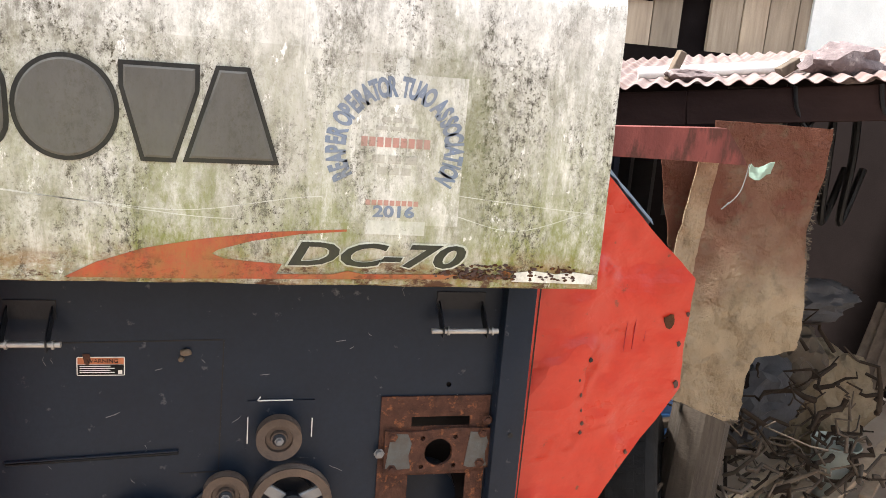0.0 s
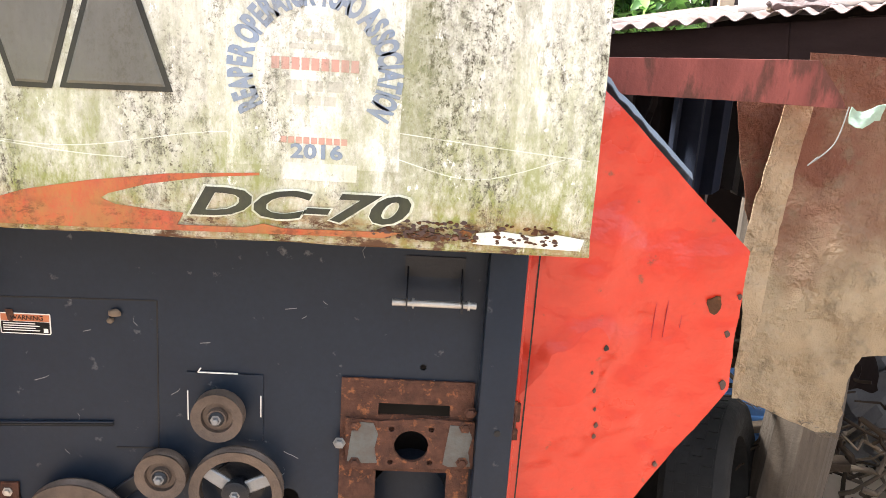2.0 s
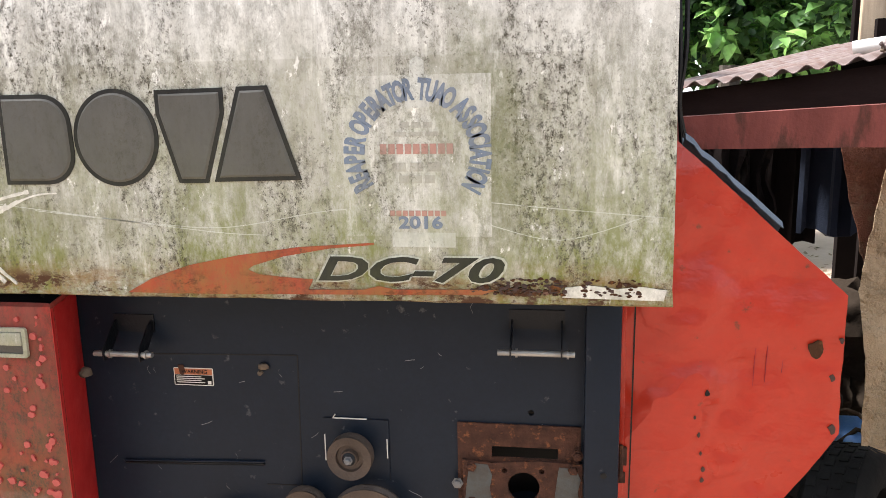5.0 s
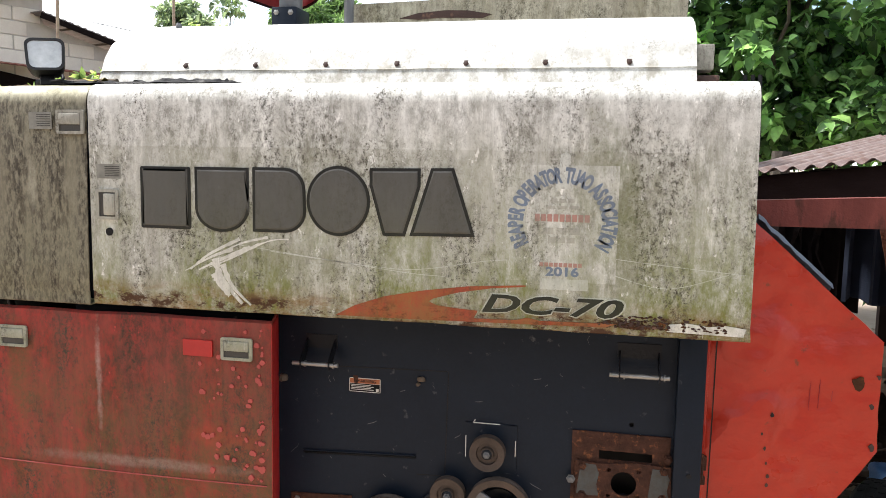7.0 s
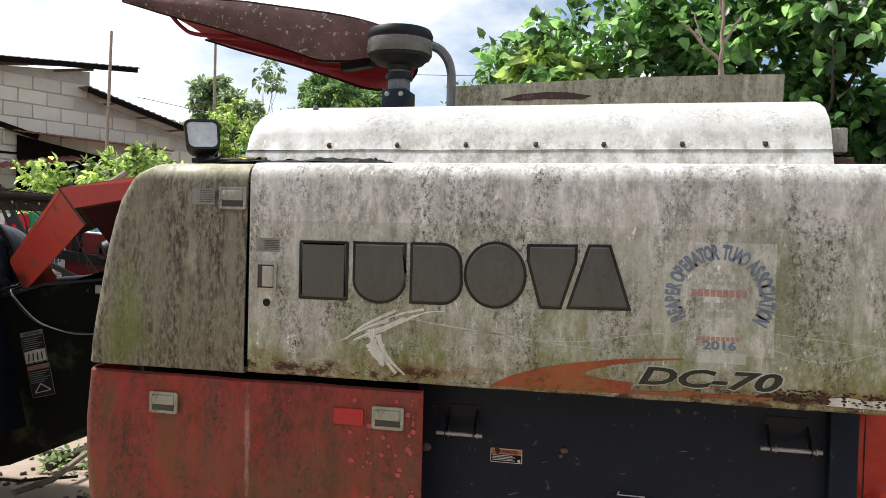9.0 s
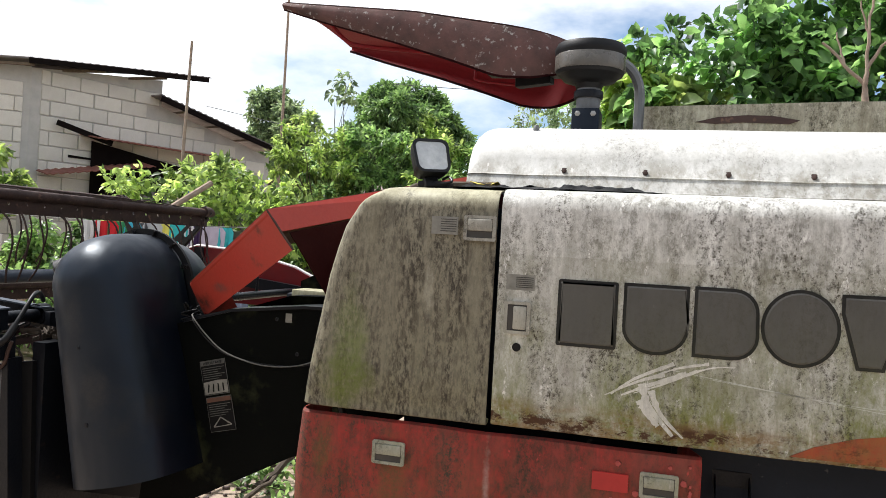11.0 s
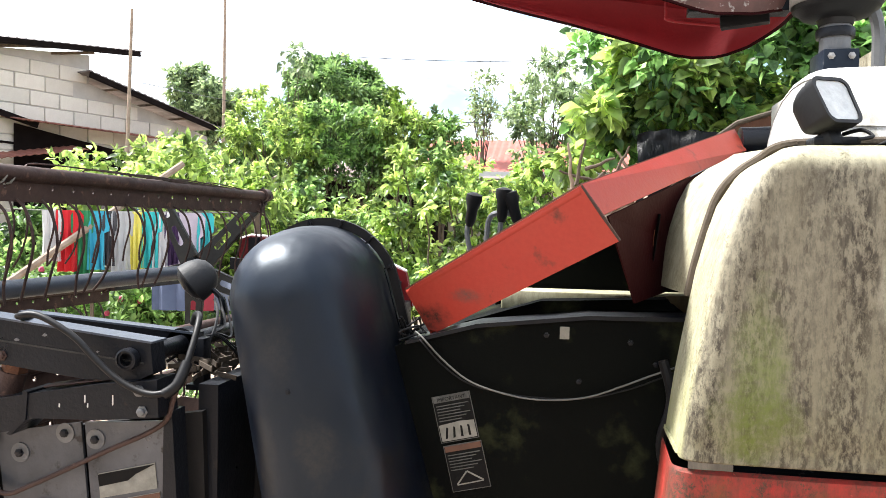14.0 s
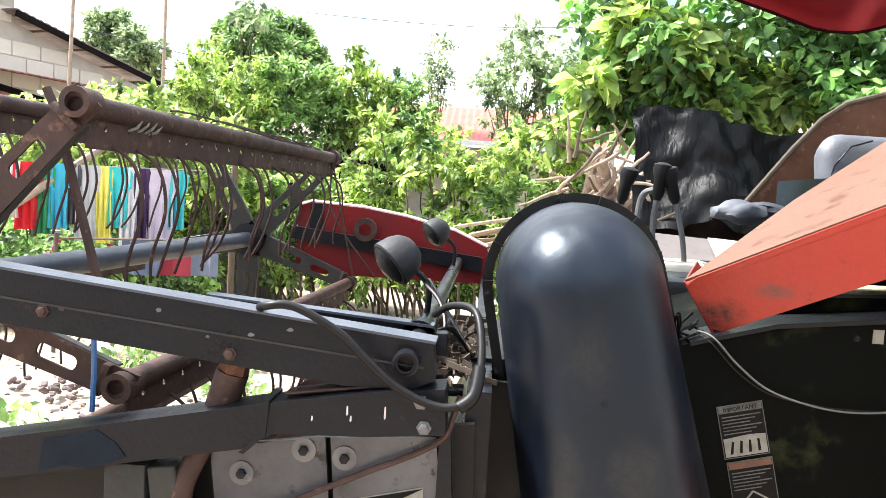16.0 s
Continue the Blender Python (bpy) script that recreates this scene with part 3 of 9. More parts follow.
def plate(bm, outer, y0, y1, holes=(), plane="xz"):
    """A flat plate with holes: polygons in a plane, from y0 to y1 across it."""
    put = {"xz": lambda a, b, c: (a, c, b), "yz": lambda a, b, c: (c, a, b), "xy": lambda a, b, c: (a, b, c)}[plane]
    edges, loops = [], []
    for ring in (outer, *holes):
        vs = [bm.verts.new(put(a, b, y0)) for a, b in ring]
        loops.append(vs)
        edges += [bm.edges.new((vs[i], vs[(i + 1) % len(vs)])) for i in range(len(vs))]
    faces = [g for g in bmesh.ops.triangle_fill(bm, use_beauty=True, use_dissolve=False, edges=edges)["geom"] if isinstance(g, bmesh.types.BMFace)]
    twin = {v: bm.verts.new(put(*[(v.co[0], v.co[2]), (v.co[1], v.co[2]), (v.co[0], v.co[1])][("xz", "yz", "xy").index(plane)], y1)) for vs in loops for v in vs}
    for f in faces:
        bm.faces.new([twin[v] for v in reversed(f.verts)])
    for vs in loops:
        for i in range(len(vs)):
            a, b = vs[i], vs[(i + 1) % len(vs)]
            bm.faces.new((a, b, twin[b], twin[a]))
    return bm


def ring(cx, cz, r, n=24, rz=None, start=0.0):
    rz = r if rz is None else rz
    return [(cx + r * math.cos(start + 2 * math.pi * i / n), cz + rz * math.sin(start + 2 * math.pi * i / n)) for i in range(n)]


def rect(a0, b0, a1, b1):
    return [(a0, b0), (a1, b0), (a1, b1), (a0, b1)]


def round_rect(a0, b0, a1, b1, r, n=5):
    out = []
    for cx, cy, s in ((a1 - r, b0 + r, -90), (a1 - r, b1 - r, 0), (a0 + r, b1 - r, 90), (a0 + r, b0 + r, 180)):
        out += [(cx + r * math.cos(radians(s + 90 * i / n)), cy + r * math.sin(radians(s + 90 * i / n))) for i in range(n + 1)]
    return out


def sweep(bm, pts, r, n=10, caps=True, taper=None):
    """A round pipe along a polyline."""
    pts = [Vector(p) for p in pts]
    rings, up = [], Vector((0.13, 0.27, 0.95)).normalized()
    for i, p in enumerate(pts):
        d = (pts[min(i + 1, len(pts) - 1)] - pts[max(i - 1, 0)]).normalized()
        if abs(d.dot(up)) > 0.97:
            up = Vector((1, 0.1, 0))
        a = d.cross(up).normalized()
        b = a.cross(d).normalized()
        up = b
        rr = r if taper is None else r + (taper - r) * i / (len(pts) - 1)
        rings.append([bm.verts.new(p + rr * (a * math.cos(2 * math.pi * k / n) + b * math.sin(2 * math.pi * k / n))) for k in range(n)])
    for q, s in zip(rings, rings[1:]):
        for k in range(n):
            bm.faces.new((q[k], q[(k + 1) % n], s[(k + 1) % n], s[k]))
    if caps:
        bm.faces.new(rings[0])
        bm.faces.new(list(reversed(rings[-1])))
    return bm


def curve_pts(pts, n=6):
    """Catmull-Rom through the points."""
    pts = [Vector(p) for p in pts]
    out = []
    for i in range(len(pts) - 1):
        p0, p1, p2, p3 = pts[max(i - 1, 0)], pts[i], pts[i + 1], pts[min(i + 2, len(pts) - 1)]
        for k in range(n):
            t = k / n
            out.append(0.5 * ((2 * p1) + (p2 - p0) * t + (2 * p0 - 5 * p1 + 4 * p2 - p3) * t * t + (3 * p1 - p0 - 3 * p2 + p3) * t ** 3))
    return out + [pts[-1]]


def lathe(bm, prof, centre, axis=(0, 0, 1), n=28, caps=True):
    """Turn a profile of (radius, height) round an axis."""
    m = Matrix.Translation(centre) @ Vector((0, 0, 1)).rotation_difference(Vector(axis).normalized()).to_matrix().to_4x4()
    rings = []
    for r, h in prof:
        rings.append([bm.verts.new(m @ Vector((r * math.cos(2 * math.pi * k / n), r * math.sin(2 * math.pi * k / n), h))) for k in range(n)])
    for q, s in zip(rings, rings[1:]):
        for k in range(n):
            bm.faces.new((q[k], q[(k + 1) % n], s[(k + 1) % n], s[k]))
    if caps:
        bm.faces.new(rings[0])
        bm.faces.new(list(reversed(rings[-1])))
    return bm


def sheet(bm, rows, thick=0.0, away=(0, 1, 0)):
    """A skin over a grid of points; with thick it gets a back side, on the side that away points to."""
    n, k = len(rows), len(rows[0])
    vs = [[bm.verts.new(p) for p in row] for row in rows]
    fs = [bm.faces.new((vs[i][j], vs[i][j + 1], vs[i + 1][j + 1], vs[i + 1][j])) for i in range(n - 1) for j in range(k - 1)]
    if thick:
        bm.normal_update()
        way, total = Vector(away), Vector()
        for f in fs:
            total += f.normal * f.calc_area()
        s = thick if total.dot(way) > 0 else -thick
        back = [[bm.verts.new(v.co + v.normal * s) for v in row] for row in vs]
        for i in range(n - 1):
            for j in range(k - 1):
                bm.faces.new((back[i + 1][j], back[i + 1][j + 1], back[i][j + 1], back[i][j]))
        rim = vs[0] + [r[-1] for r in vs[1:]] + vs[-1][-2::-1] + [r[0] for r in vs[-2:0:-1]]
        rim_b = back[0] + [r[-1] for r in back[1:]] + back[-1][-2::-1] + [r[0] for r in back[-2:0:-1]]
        for q in range(len(rim)):
            w = (q + 1) % len(rim)
            bm.faces.new((rim[w], rim[q], rim_b[q], rim_b[w]))
    return bm


def bolt(bm, p, axis, r=0.009, h=0.007):
    lathe(bm, [(r * 1.5, 0), (r * 1.5, h * 0.25), (r, h * 0.3), (r, h), (r * 0.7, h * 1.15)], p, axis, n=6)
    return bm


def beam(bm, a, b, w, h, up=(0, 0, 1), bevel=0.003):
    """A square bar from a to b."""
    a, b = Vector(a), Vector(b)
    d = (b - a).normalized()
    s = d.cross(Vector(up)).normalized()
    u = s.cross(d)
    m = Matrix((d, s, u)).transposed().to_4x4()
    m.translation = a
    return box(bm, (0, -w / 2, -h / 2), ((b - a).length, w / 2, h / 2), bevel, m, 1)


def lettering(name, body, size, place, material, parent, label="", shear=0.0, width=1.0, rot=(90, 0, 0), depth=0.0006, bold=0.0, align="CENTER"):
    """Words in the built-in font, turned into a thin mesh."""
    cu = bpy.data.curves.new(name, "FONT")
    cu.body, cu.size, cu.shear, cu.extrude, cu.offset = body, size, shear, depth, bold
    cu.align_x, cu.align_y = align, "CENTER"
    cu.resolution_u = 3
    tmp = bpy.data.objects.new(name, cu)
    scene.collection.objects.link(tmp)
    me = bpy.data.meshes.new_from_object(tmp.evaluated_get(bpy.context.evaluated_depsgraph_get()))
    bpy.data.objects.remove(tmp)
    me.transform(pose(*place, *rot) @ Matrix.Diagonal((width, 1, 1, 1)))
    me.materials.clear()
    me.materials.append(material)
    ob = new(name, me)
    if parent:
        ob.parent, ob.location = parent, -ORIGIN.get(parent, Vector())
    ORIGIN[ob] = Vector()
    return tagged(ob, label)


# ---- the combine harvester ----
harvester = thing("combine_harvester", (-0.6, 2.7, 0.0), "old red and dirty white combine harvester parked in a yard", "combine harvester")
P = lambda name, bm, material, label="", parent=None, smooth=38.0: part(name, bm, M[material], parent or harvester, label, smooth)


def cover_profile(lean=0.0):
    """Side cover seen from its end: rim, face, rounded shoulder, top (y, z)."""
    out = [(1.585, 1.290), (1.572, 1.281), (1.556, 1.280), (1.5505, 1.284), (1.550, 1.300), (1.550, 1.316), (1.5475, 1.322)]
    out += [(1.5475 + lean * (z - 1.32), z) for z in (1.40, 1.48, 1.56, 1.64, 1.72, 1.78, 1.84)]
    for i in range(1, 7):
        a = radians(15 * i)
        out.append((1.5475 + lean * 0.52 + 0.05 * (1 - math.cos(a)), 1.84 + 0.052 * math.sin(a)))
    return out + [(1.66, 1.899), (1.76, 1.906), (1.865, 1.911)]


def side_cover():
    prof = cover_profile(0.0)
    n = 72
    rows = []
    for i in range(n + 1):
        x = -0.884 + (0.857 + 0.884) * i / n
        row = []
        for y, z in prof:
            ex = 0.0
            if i == n:
                ex = 0.004 * noise.noise(Vector((0, 3, z * 14))) - 0.010 * (z - 1.28) / 0.6
            y2 = y + 0.00012 * noise.noise(Vector((x * 4, 0, z * 5)))
            row.append((x + ex, y2, z + (0.003 * noise.noise(Vector((x * 7, 1, 0))) if z < 1.3 else 0)))
        rows.append(row)
    bm = sheet(B(), rows, 0.003)
    return P("side_cover", bm, "cover", "off-white sheet cover with rain streaks, algae and a rusty rim")


def table(v, *pairs):
    """Linear steps through (v, value) pairs."""
    for (a, p), (b, q) in zip(pairs, pairs[1:]):
        if v <= b:
            return p + (q - p) * (max(v, a) - a) / (b - a)
    return pairs[-1][1]


def front_left(z):
    """How far forward the front cover's folded edge reaches at height z."""
    return table(z, (1.27, -1.427), (1.40, -1.411), (1.51, -1.393), (1.645, -1.369), (1.718, -1.350), (1.811, -1.320), (1.86, -1.275), (1.905, -1.20))


def front_cover():
    rows = []
    for y, z in cover_profile(0.02)[:-1]:
        nose = front_left(z)
        row = []
        for k in range(14):
            x = -0.897 + (nose + 0.040 + 0.897) * k / 13
            row.append((x, y + 0.003 * noise.noise(Vector((x * 4, 2, z * 4))), z - 0.004))
        for a in (15, 30, 45, 60, 75, 90):
            ra = radians(a)
            row.append((nose + 0.040 - 0.040 * math.sin(ra), y + 0.036 * (1 - math.cos(ra)), z - 0.004))
        end = max(1.80, y + 0.06)
        for k in range(1, 7):
            row.append((nose - 0.002 * k / 6, y + 0.036 + (end - y - 0.036) * k / 6, z - 0.004))
        row.append((nose + 0.012, end + 0.008, z - 0.004))
        rows.append(row)
    return P("front_cover", sheet(B(), rows, 0.004), "cover2", "off-white front cover with a folded corner and green algae")


def front_shell():
    """The fixed shell behind the front cover, towards the operator's place."""
    rows = []
    for z in (1.578, 1.583, 1.60, 1.65, 1.72, 1.78, 1.83, 1.87, 1.895, 1.908):
        nose = front_left(z) - 0.004
        row = [(nose + 0.03, 1.828, z), (nose + 0.006, 1.832, z), (nose - 0.004, 1.85, z)]
        row += [(nose - 0.006 - 0.013 * k + 0.06 * max(0, z - 1.75) * k, 1.85 + 0.085 * k, z + 0.012 * k * (z - 1.5)) for k in range(1, 5)] + [(nose + 0.10, 2.26, z + 0.05 * (z - 1.5))]
        rows.append(row)
    return P("front_shell", sheet(B(), rows, 0.004, (1, 0, 0)), "cover2", "cream engine shell with a torn warning label")


def lower_cover():
    """Red lower covers, wrapped round the front corner, with a folded rear return."""
    rows = []
    for z in (0.42, 0.55, 0.70, 0.755, 0.772, 0.79, 0.90, 1.0, 1.1, 1.18, 1.235, 1.25, 1.256):
        nose = table(z, (0.42, -1.37), (0.90, -1.443), (1.06, -1.456), (1.26, -1.438))
        dip = 0.012 if z > 1.25 else (0.010 if z < 0.765 else 0.0)
        row = []
        for k in range(26):
            x = -0.372 + (nose + 0.045 + 0.372) * k / 25
            row.append((x, 1.566 + dip + 0.004 * noise.noise(Vector((x * 3, 8, z * 3))), z + 0.004 * noise.noise(Vector((x * 5, 1, 4)))))
        for a in (15, 30, 45, 60, 75, 90):
            ra = radians(a)
            row.append((nose + 0.045 - 0.045 * math.sin(ra), 1.566 + dip + 0.045 * (1 - math.cos(ra)), z))
        row.append((nose + 0.004, 1.80, z))
        row.insert(0, (-0.362, 1.572, z))
        row.insert(0, (-0.364, 1.585, z))
        row.insert(0, (-0.412, 1.726, z))
        rows.append(row)
    return P("lower_cover", sheet(B(), rows, 0.003), "red_low", "faded red lower cover with scratches and stains")


def paddle_latch(parent, x0, z0, w, h, y, upright=False):
    bm = plate(B(), round_rect(x0, z0, x0 + w, z0 + h, 0.006), y - 0.006, y + 0.001, [rect(x0 + 0.009, z0 + 0.008, x0 + w - 0.009, z0 + h - 0.008)])
    latch = P("latch", bm, "latch", "grey paddle latch", parent)
    box(bm := B(), (x0 + 0.007, y - 0.0022, z0 + 0.006), (x0 + w - 0.007, y - 0.0008, z0 + h - 0.006))
    P("recess", bm, "smoke", "", latch)
    if upright:
        box(bm := B(), (x0 + 0.024, y - 0.009, z0 + 0.012), (x0 + w - 0.010, y - 0.001, z0 + h - 0.012), 0.003)
    else:
        box(bm := B(), (x0 + 0.010, y - 0.009, z0 + 0.026), (x0 + w - 0.010, y - 0.001, z0 + h - 0.009), 0.003)
    P("paddle", bm, "latch", "", latch)


cover = side_cover()
nose_cover = front_cover()
shell = front_shell()
low_cover = lower_cover()
P("rubber_seal", sweep(B(), curve_pts([(front_left(z) - 0.002, 1.818, z) for z in (1.575, 1.64, 1.72, 1.80, 1.85, 1.88)] + [(-1.20, 1.80, 1.908), (-1.10, 1.785, 1.914), (-0.95, 1.78, 1.916)]), 0.011, 8), "cloth_pale", "grey rubber seal between the covers", shell)
paddle_latch(cover, -0.863, 1.520, 0.068, 0.083, 1.5465, True)
paddle_latch(nose_cover, -0.983, 1.752, 0.086, 0.066, 1.551)
paddle_latch(low_cover, -1.207, 1.138, 0.092, 0.063, 1.5615)
paddle_latch(low_cover, -0.505, 1.144, 0.092, 0.063, 1.5615)
P("clean_patch", plate(B(), rect(-0.620, 1.149, -0.532, 1.194), 1.5590, 1.566), "red_clean", "clean red rectangle left by a sticker", low_cover)
random.seed(29)
for k in range(70):
    x = -0.385 - 0.19 * random.random() ** 1.9
    z = random.uniform(0.80, 1.235)
    if -0.51 < x < -0.405 and 1.13 < z < 1.215:
        continue
    r = random.uniform(0.003, 0.0095)
    P("paint_chip", plate(B(), [(x + r * random.uniform(0.7, 1.15) * math.cos(a), z + r * random.uniform(0.7, 1.15) * math.sin(a)) for a in [2 * math.pi * q / 9 for q in range(9)]], 1.5608 - 0.00004 * (k % 9), 1.567), "red_chip", "pinkish spot where the dirt has flaked", low_cover)
P("crease", sweep(B(), [(x, 1.5635, 0.800 + 0.012 * math.sin(x * 2)) for x in (-0.375, -0.6, -0.8, -1.0, -1.2, -1.40)], 0.0018, 6), "red_chip", "pale worn crease", low_cover)
P("edge_fold", sheet(B(), [[(-0.3625, 1.571, z), (-0.366, 1.590, z), (-0.398, 1.690, z), (-0.410, 1.7245, z)] for z in (0.45, 0.8, 1.0, 1.245)], 0.001, (1, 0, 0)), "red_clean", "clean red folded edge", low_cover)
P("lock_hole", lathe(B(), [(0.011, 0.0), (0.011, 0.006)], (-0.827, 1.5505, 1.486), (0, -1, 0), 16), "black", "dark round lock hole", cover)
for who, a, b_, yy in ((nose_cover, (-1.072, 1.765), (-1.0, 1.812), 1.5515), (cover, (-0.862, 1.632), (-0.788, 1.672), 1.5482)):
    lab = P("label", plate(B(), rect(a[0], a[1], b_[0], b_[1]), yy - 0.001, yy), "label_g", "small faded grey label with illegible print", who)
    for k in range(6):
        z = b_[1] - 0.006 - k * (b_[1] - a[1] - 0.01) / 6
        P("print_line", plate(B(), rect(a[0] + 0.025, z - 0.0022, b_[0] - 0.004, z), yy - 0.0016, yy - 0.001), "smoke", "", lab)

# the maker's badge: six plain dark shapes with black rims
FACE = 1.5472


def inset(poly, d):
    """A closed outline, drawn anticlockwise, moved inwards by d."""
    out, n = [], len(poly)
    for i in range(n):
        a, p, b = Vector(poly[i - 1]), Vector(poly[i]), Vector(poly[(i + 1) % n])
        u, v = (p - a).normalized(), (b - p).normalized()
        nu, nv = Vector((-u.y, u.x)), Vector((-v.y, v.x))
        m = (nu + nv).normalized()
        q = p + m * (d / max(0.4, m.dot(nu)))
        out.append((q.x, q.y))
    return out


def badge(outline):
    """A raised plain shape: black rim, chamfered grey face."""
    rim = P("badge", plate(B(), outline, FACE - 0.0022, FACE + 0.004), "badge_rim", "dark grey badge shape with a black rim", cover)
    low, top = inset(outline, 0.0075), inset(outline, 0.0115)
    bm = plate(B(), top, FACE - 0.0056, FACE - 0.0015)
    ra, rb = [bm.verts.new((x, FACE - 0.0020, z)) for x, z in low], [bm.verts.new((x, FACE - 0.0054, z)) for x, z in top]
    for q in range(len(ra)):
        w = (q + 1) % len(ra)
        bm.faces.new((ra[q], ra[w], rb[w], rb[q]))
    P("badge_face", bm, "badge", "", rim)


badge(round_rect(-0.728, 1.501, -0.580, 1.668, 0.006))
badge(rect(-0.567, 1.545, -0.412, 1.669)[1:3] + [(-0.567, 1.669)] + [(-0.4895 - 0.0775 * math.cos(radians(a)), 1.560 - 0.063 * math.sin(radians(a))) for a in range(0, 181, 12)])
badge([(-0.401, 1.501), (-0.310, 1.501)] + [(-0.310 + 0.058 * math.cos(radians(a)), 1.559 + 0.058 * math.sin(radians(a))) for a in range(-75, 1, 15)] + [(-0.310 + 0.056 * math.cos(radians(a)), 1.614 + 0.057 * math.sin(radians(a))) for a in range(0, 91, 15)] + [(-0.401, 1.671)])
badge(ring(-0.1645, 1.588, 0.0855, 40, 0.0905))
badge([(-0.044, 1.503), (0.014, 1.503), (0.053, 1.630), (0.053, 1.676), (-0.080, 1.674), (-0.080, 1.630)])
badge([(0.026, 1.505), (0.194, 1.508), (0.138, 1.678), (0.080, 1.677)])

# decals low on the cover: a red swoosh, the type number, and a round printed seal
top = [(-0.172, 1.290), (-0.12, 1.318), (-0.04, 1.346), (0.06, 1.366), (0.18, 1.383), (0.324, 1.3925)]
low = [(0.324, 1.3885), (0.24, 1.381), (0.15, 1.365), (0.09, 1.347), (0.078, 1.339), (0.10, 1.330), (0.15, 1.3255), (0.205, 1.322), (0.195, 1.302), (0.30, 1.3035), (0.33, 1.311), (0.36, 1.305), (0.55, 1.308), (0.52, 1.298), (0.30, 1.2945), (0.02, 1.2905)]
P("swoosh", plate(B(), top + low, FACE - 0.0006, FACE + 0.0035), "swoosh", "faded red swoosh decal", cover)
lettering("type_number", "DC-70", 0.066, (0.380, FACE - 0.0008, 1.341), M["seal_pale"], cover, "type number with a pale outline", shear=0.28, width=1.86, bold=0.0034)
lettering("type_number", "DC-70", 0.062, (0.380, FACE - 0.0014, 1.341), M["badge_rim"], cover, "black slanted type number", shear=0.28, width=1.96, bold=0.0018)

SX, SZ, SR = 0.408, 1.552, 0.112
P("seal_film", plate(B(), rect(0.274, 1.405, 0.540, 1.690), FACE - 0.0002, FACE + 0.003), "seal_film", "pale square of sticker film", cover)
words = "REAPER OPERATOR TUAO ASSOCIATION"
wide = [{" ": 0.62, "I": 0.55}.get(ch, 1.0) for ch in words]
for i, ch in enumerate(words):
    if ch == " ":
        continue
    a = 213 - 246 * (sum(wide[:i]) + wide[i] / 2) / sum(wide)
    lettering("seal_letter", ch, 0.050, (SX + SR * math.cos(radians(a)), FACE - 0.0008, SZ + SR * math.sin(radians(a))), M["seal_blue"], cover, rot=(90, 90 - a, 0), width=0.54, bold=0.0024)
for z, w, h, k in ((1.562, 0.135, 0.018, "seal_red"), (1.447, 0.105, 0.010, "seal_red"), (1.604, 0.062, 0.010, "seal_grey"), (1.588, 0.085, 0.008, "seal_grey"), (1.53, 0.095, 0.016, "seal_grey"), (1.508, 0.07, 0.014, "seal_grey")):
    n = 9 if k == "seal_red" else 3
    for q in range(n):
        x = SX - w / 2 + w * (q + 0.08) / n
        P("seal_bar", plate(B(), rect(x, z - h / 2, x + w * 0.78 / n, z + h / 2), FACE - 0.0009, FACE + 0.003), k, "faded print", cover)
lettering("seal_year", "2016", 0.030, (SX + 0.004, FACE - 0.0009, 1.429), M["seal_blue"], cover, "blue printed year", width=1.35, bold=0.001)
P("pale_patch", plate(B(), rect(0.36, 1.385, 0.475, 1.412), FACE - 0.0004, FACE + 0.003), "seal_pale", "pale rectangle left by a sticker", cover)
# Paints the bright reflection on the sticker film as a pale patch.
P("pale_patch", plate(B(), [(0.388, 1.632), (0.432, 1.634), (0.432, 1.675), (0.424, 1.680), (0.424, 1.714), (0.412, 1.722), (0.400, 1.714), (0.396, 1.676)], FACE - 0.0012, FACE + 0.003), "seal_pale", "white patch painted for the sticker's reflection", cover)
# white scrapes under the badge
def ribbon(pts, w0, w1, seed):
    """A brush-like stroke that tapers and frays."""
    c = curve_pts([(x, 0, z) for x, z in pts], 8)
    up, dn = [], []
    for k, p in enumerate(c):
        d = (c[min(k + 1, len(c) - 1)] - c[max(k - 1, 0)]).normalized()
        w = (w0 + (w1 - w0) * k / (len(c) - 1)) * (0.75 + 0.5 * noise.noise(Vector((k * 0.9, seed, 0))))
        up.append((p.x - d.z * w, p.z + d.x * w))
        dn.append((p.x + d.z * w, p.z - d.x * w))
    return up + dn[::-1]


for k, (pts, w0, w1) in enumerate(((((-0.585, 1.392), (-0.53, 1.435), (-0.44, 1.480)), 0.002, 0.005), (((-0.60, 1.388), (-0.52, 1.43), (-0.46, 1.452)), 0.001, 0.006), (((-0.56, 1.392), (-0.49, 1.425), (-0.41, 1.458)), 0.002, 0.007),
                                  (((-0.53, 1.40), (-0.47, 1.425), (-0.385, 1.468)), 0.001, 0.004), (((-0.512, 1.425), (-0.495, 1.375), (-0.435, 1.305)), 0.011, 0.004), (((-0.49, 1.41), (-0.465, 1.355), (-0.41, 1.302)), 0.009, 0.002),
                                  (((-0.47, 1.43), (-0.36, 1.476), (-0.30, 1.484)), 0.003, 0.001), (((-0.50, 1.44), (-0.43, 1.47), (-0.36, 1.487)), 0.001, 0.004), (((-0.515, 1.385), (-0.50, 1.36), (-0.47, 1.325)), 0.012, 0.006))):
    P("scrape", plate(B(), ribbon(pts, 1.25 * w0, 1.25 * w1, k), FACE - 0.00012 * k, FACE + 0.003), "scrape", "white scrape in the dirt", cover)
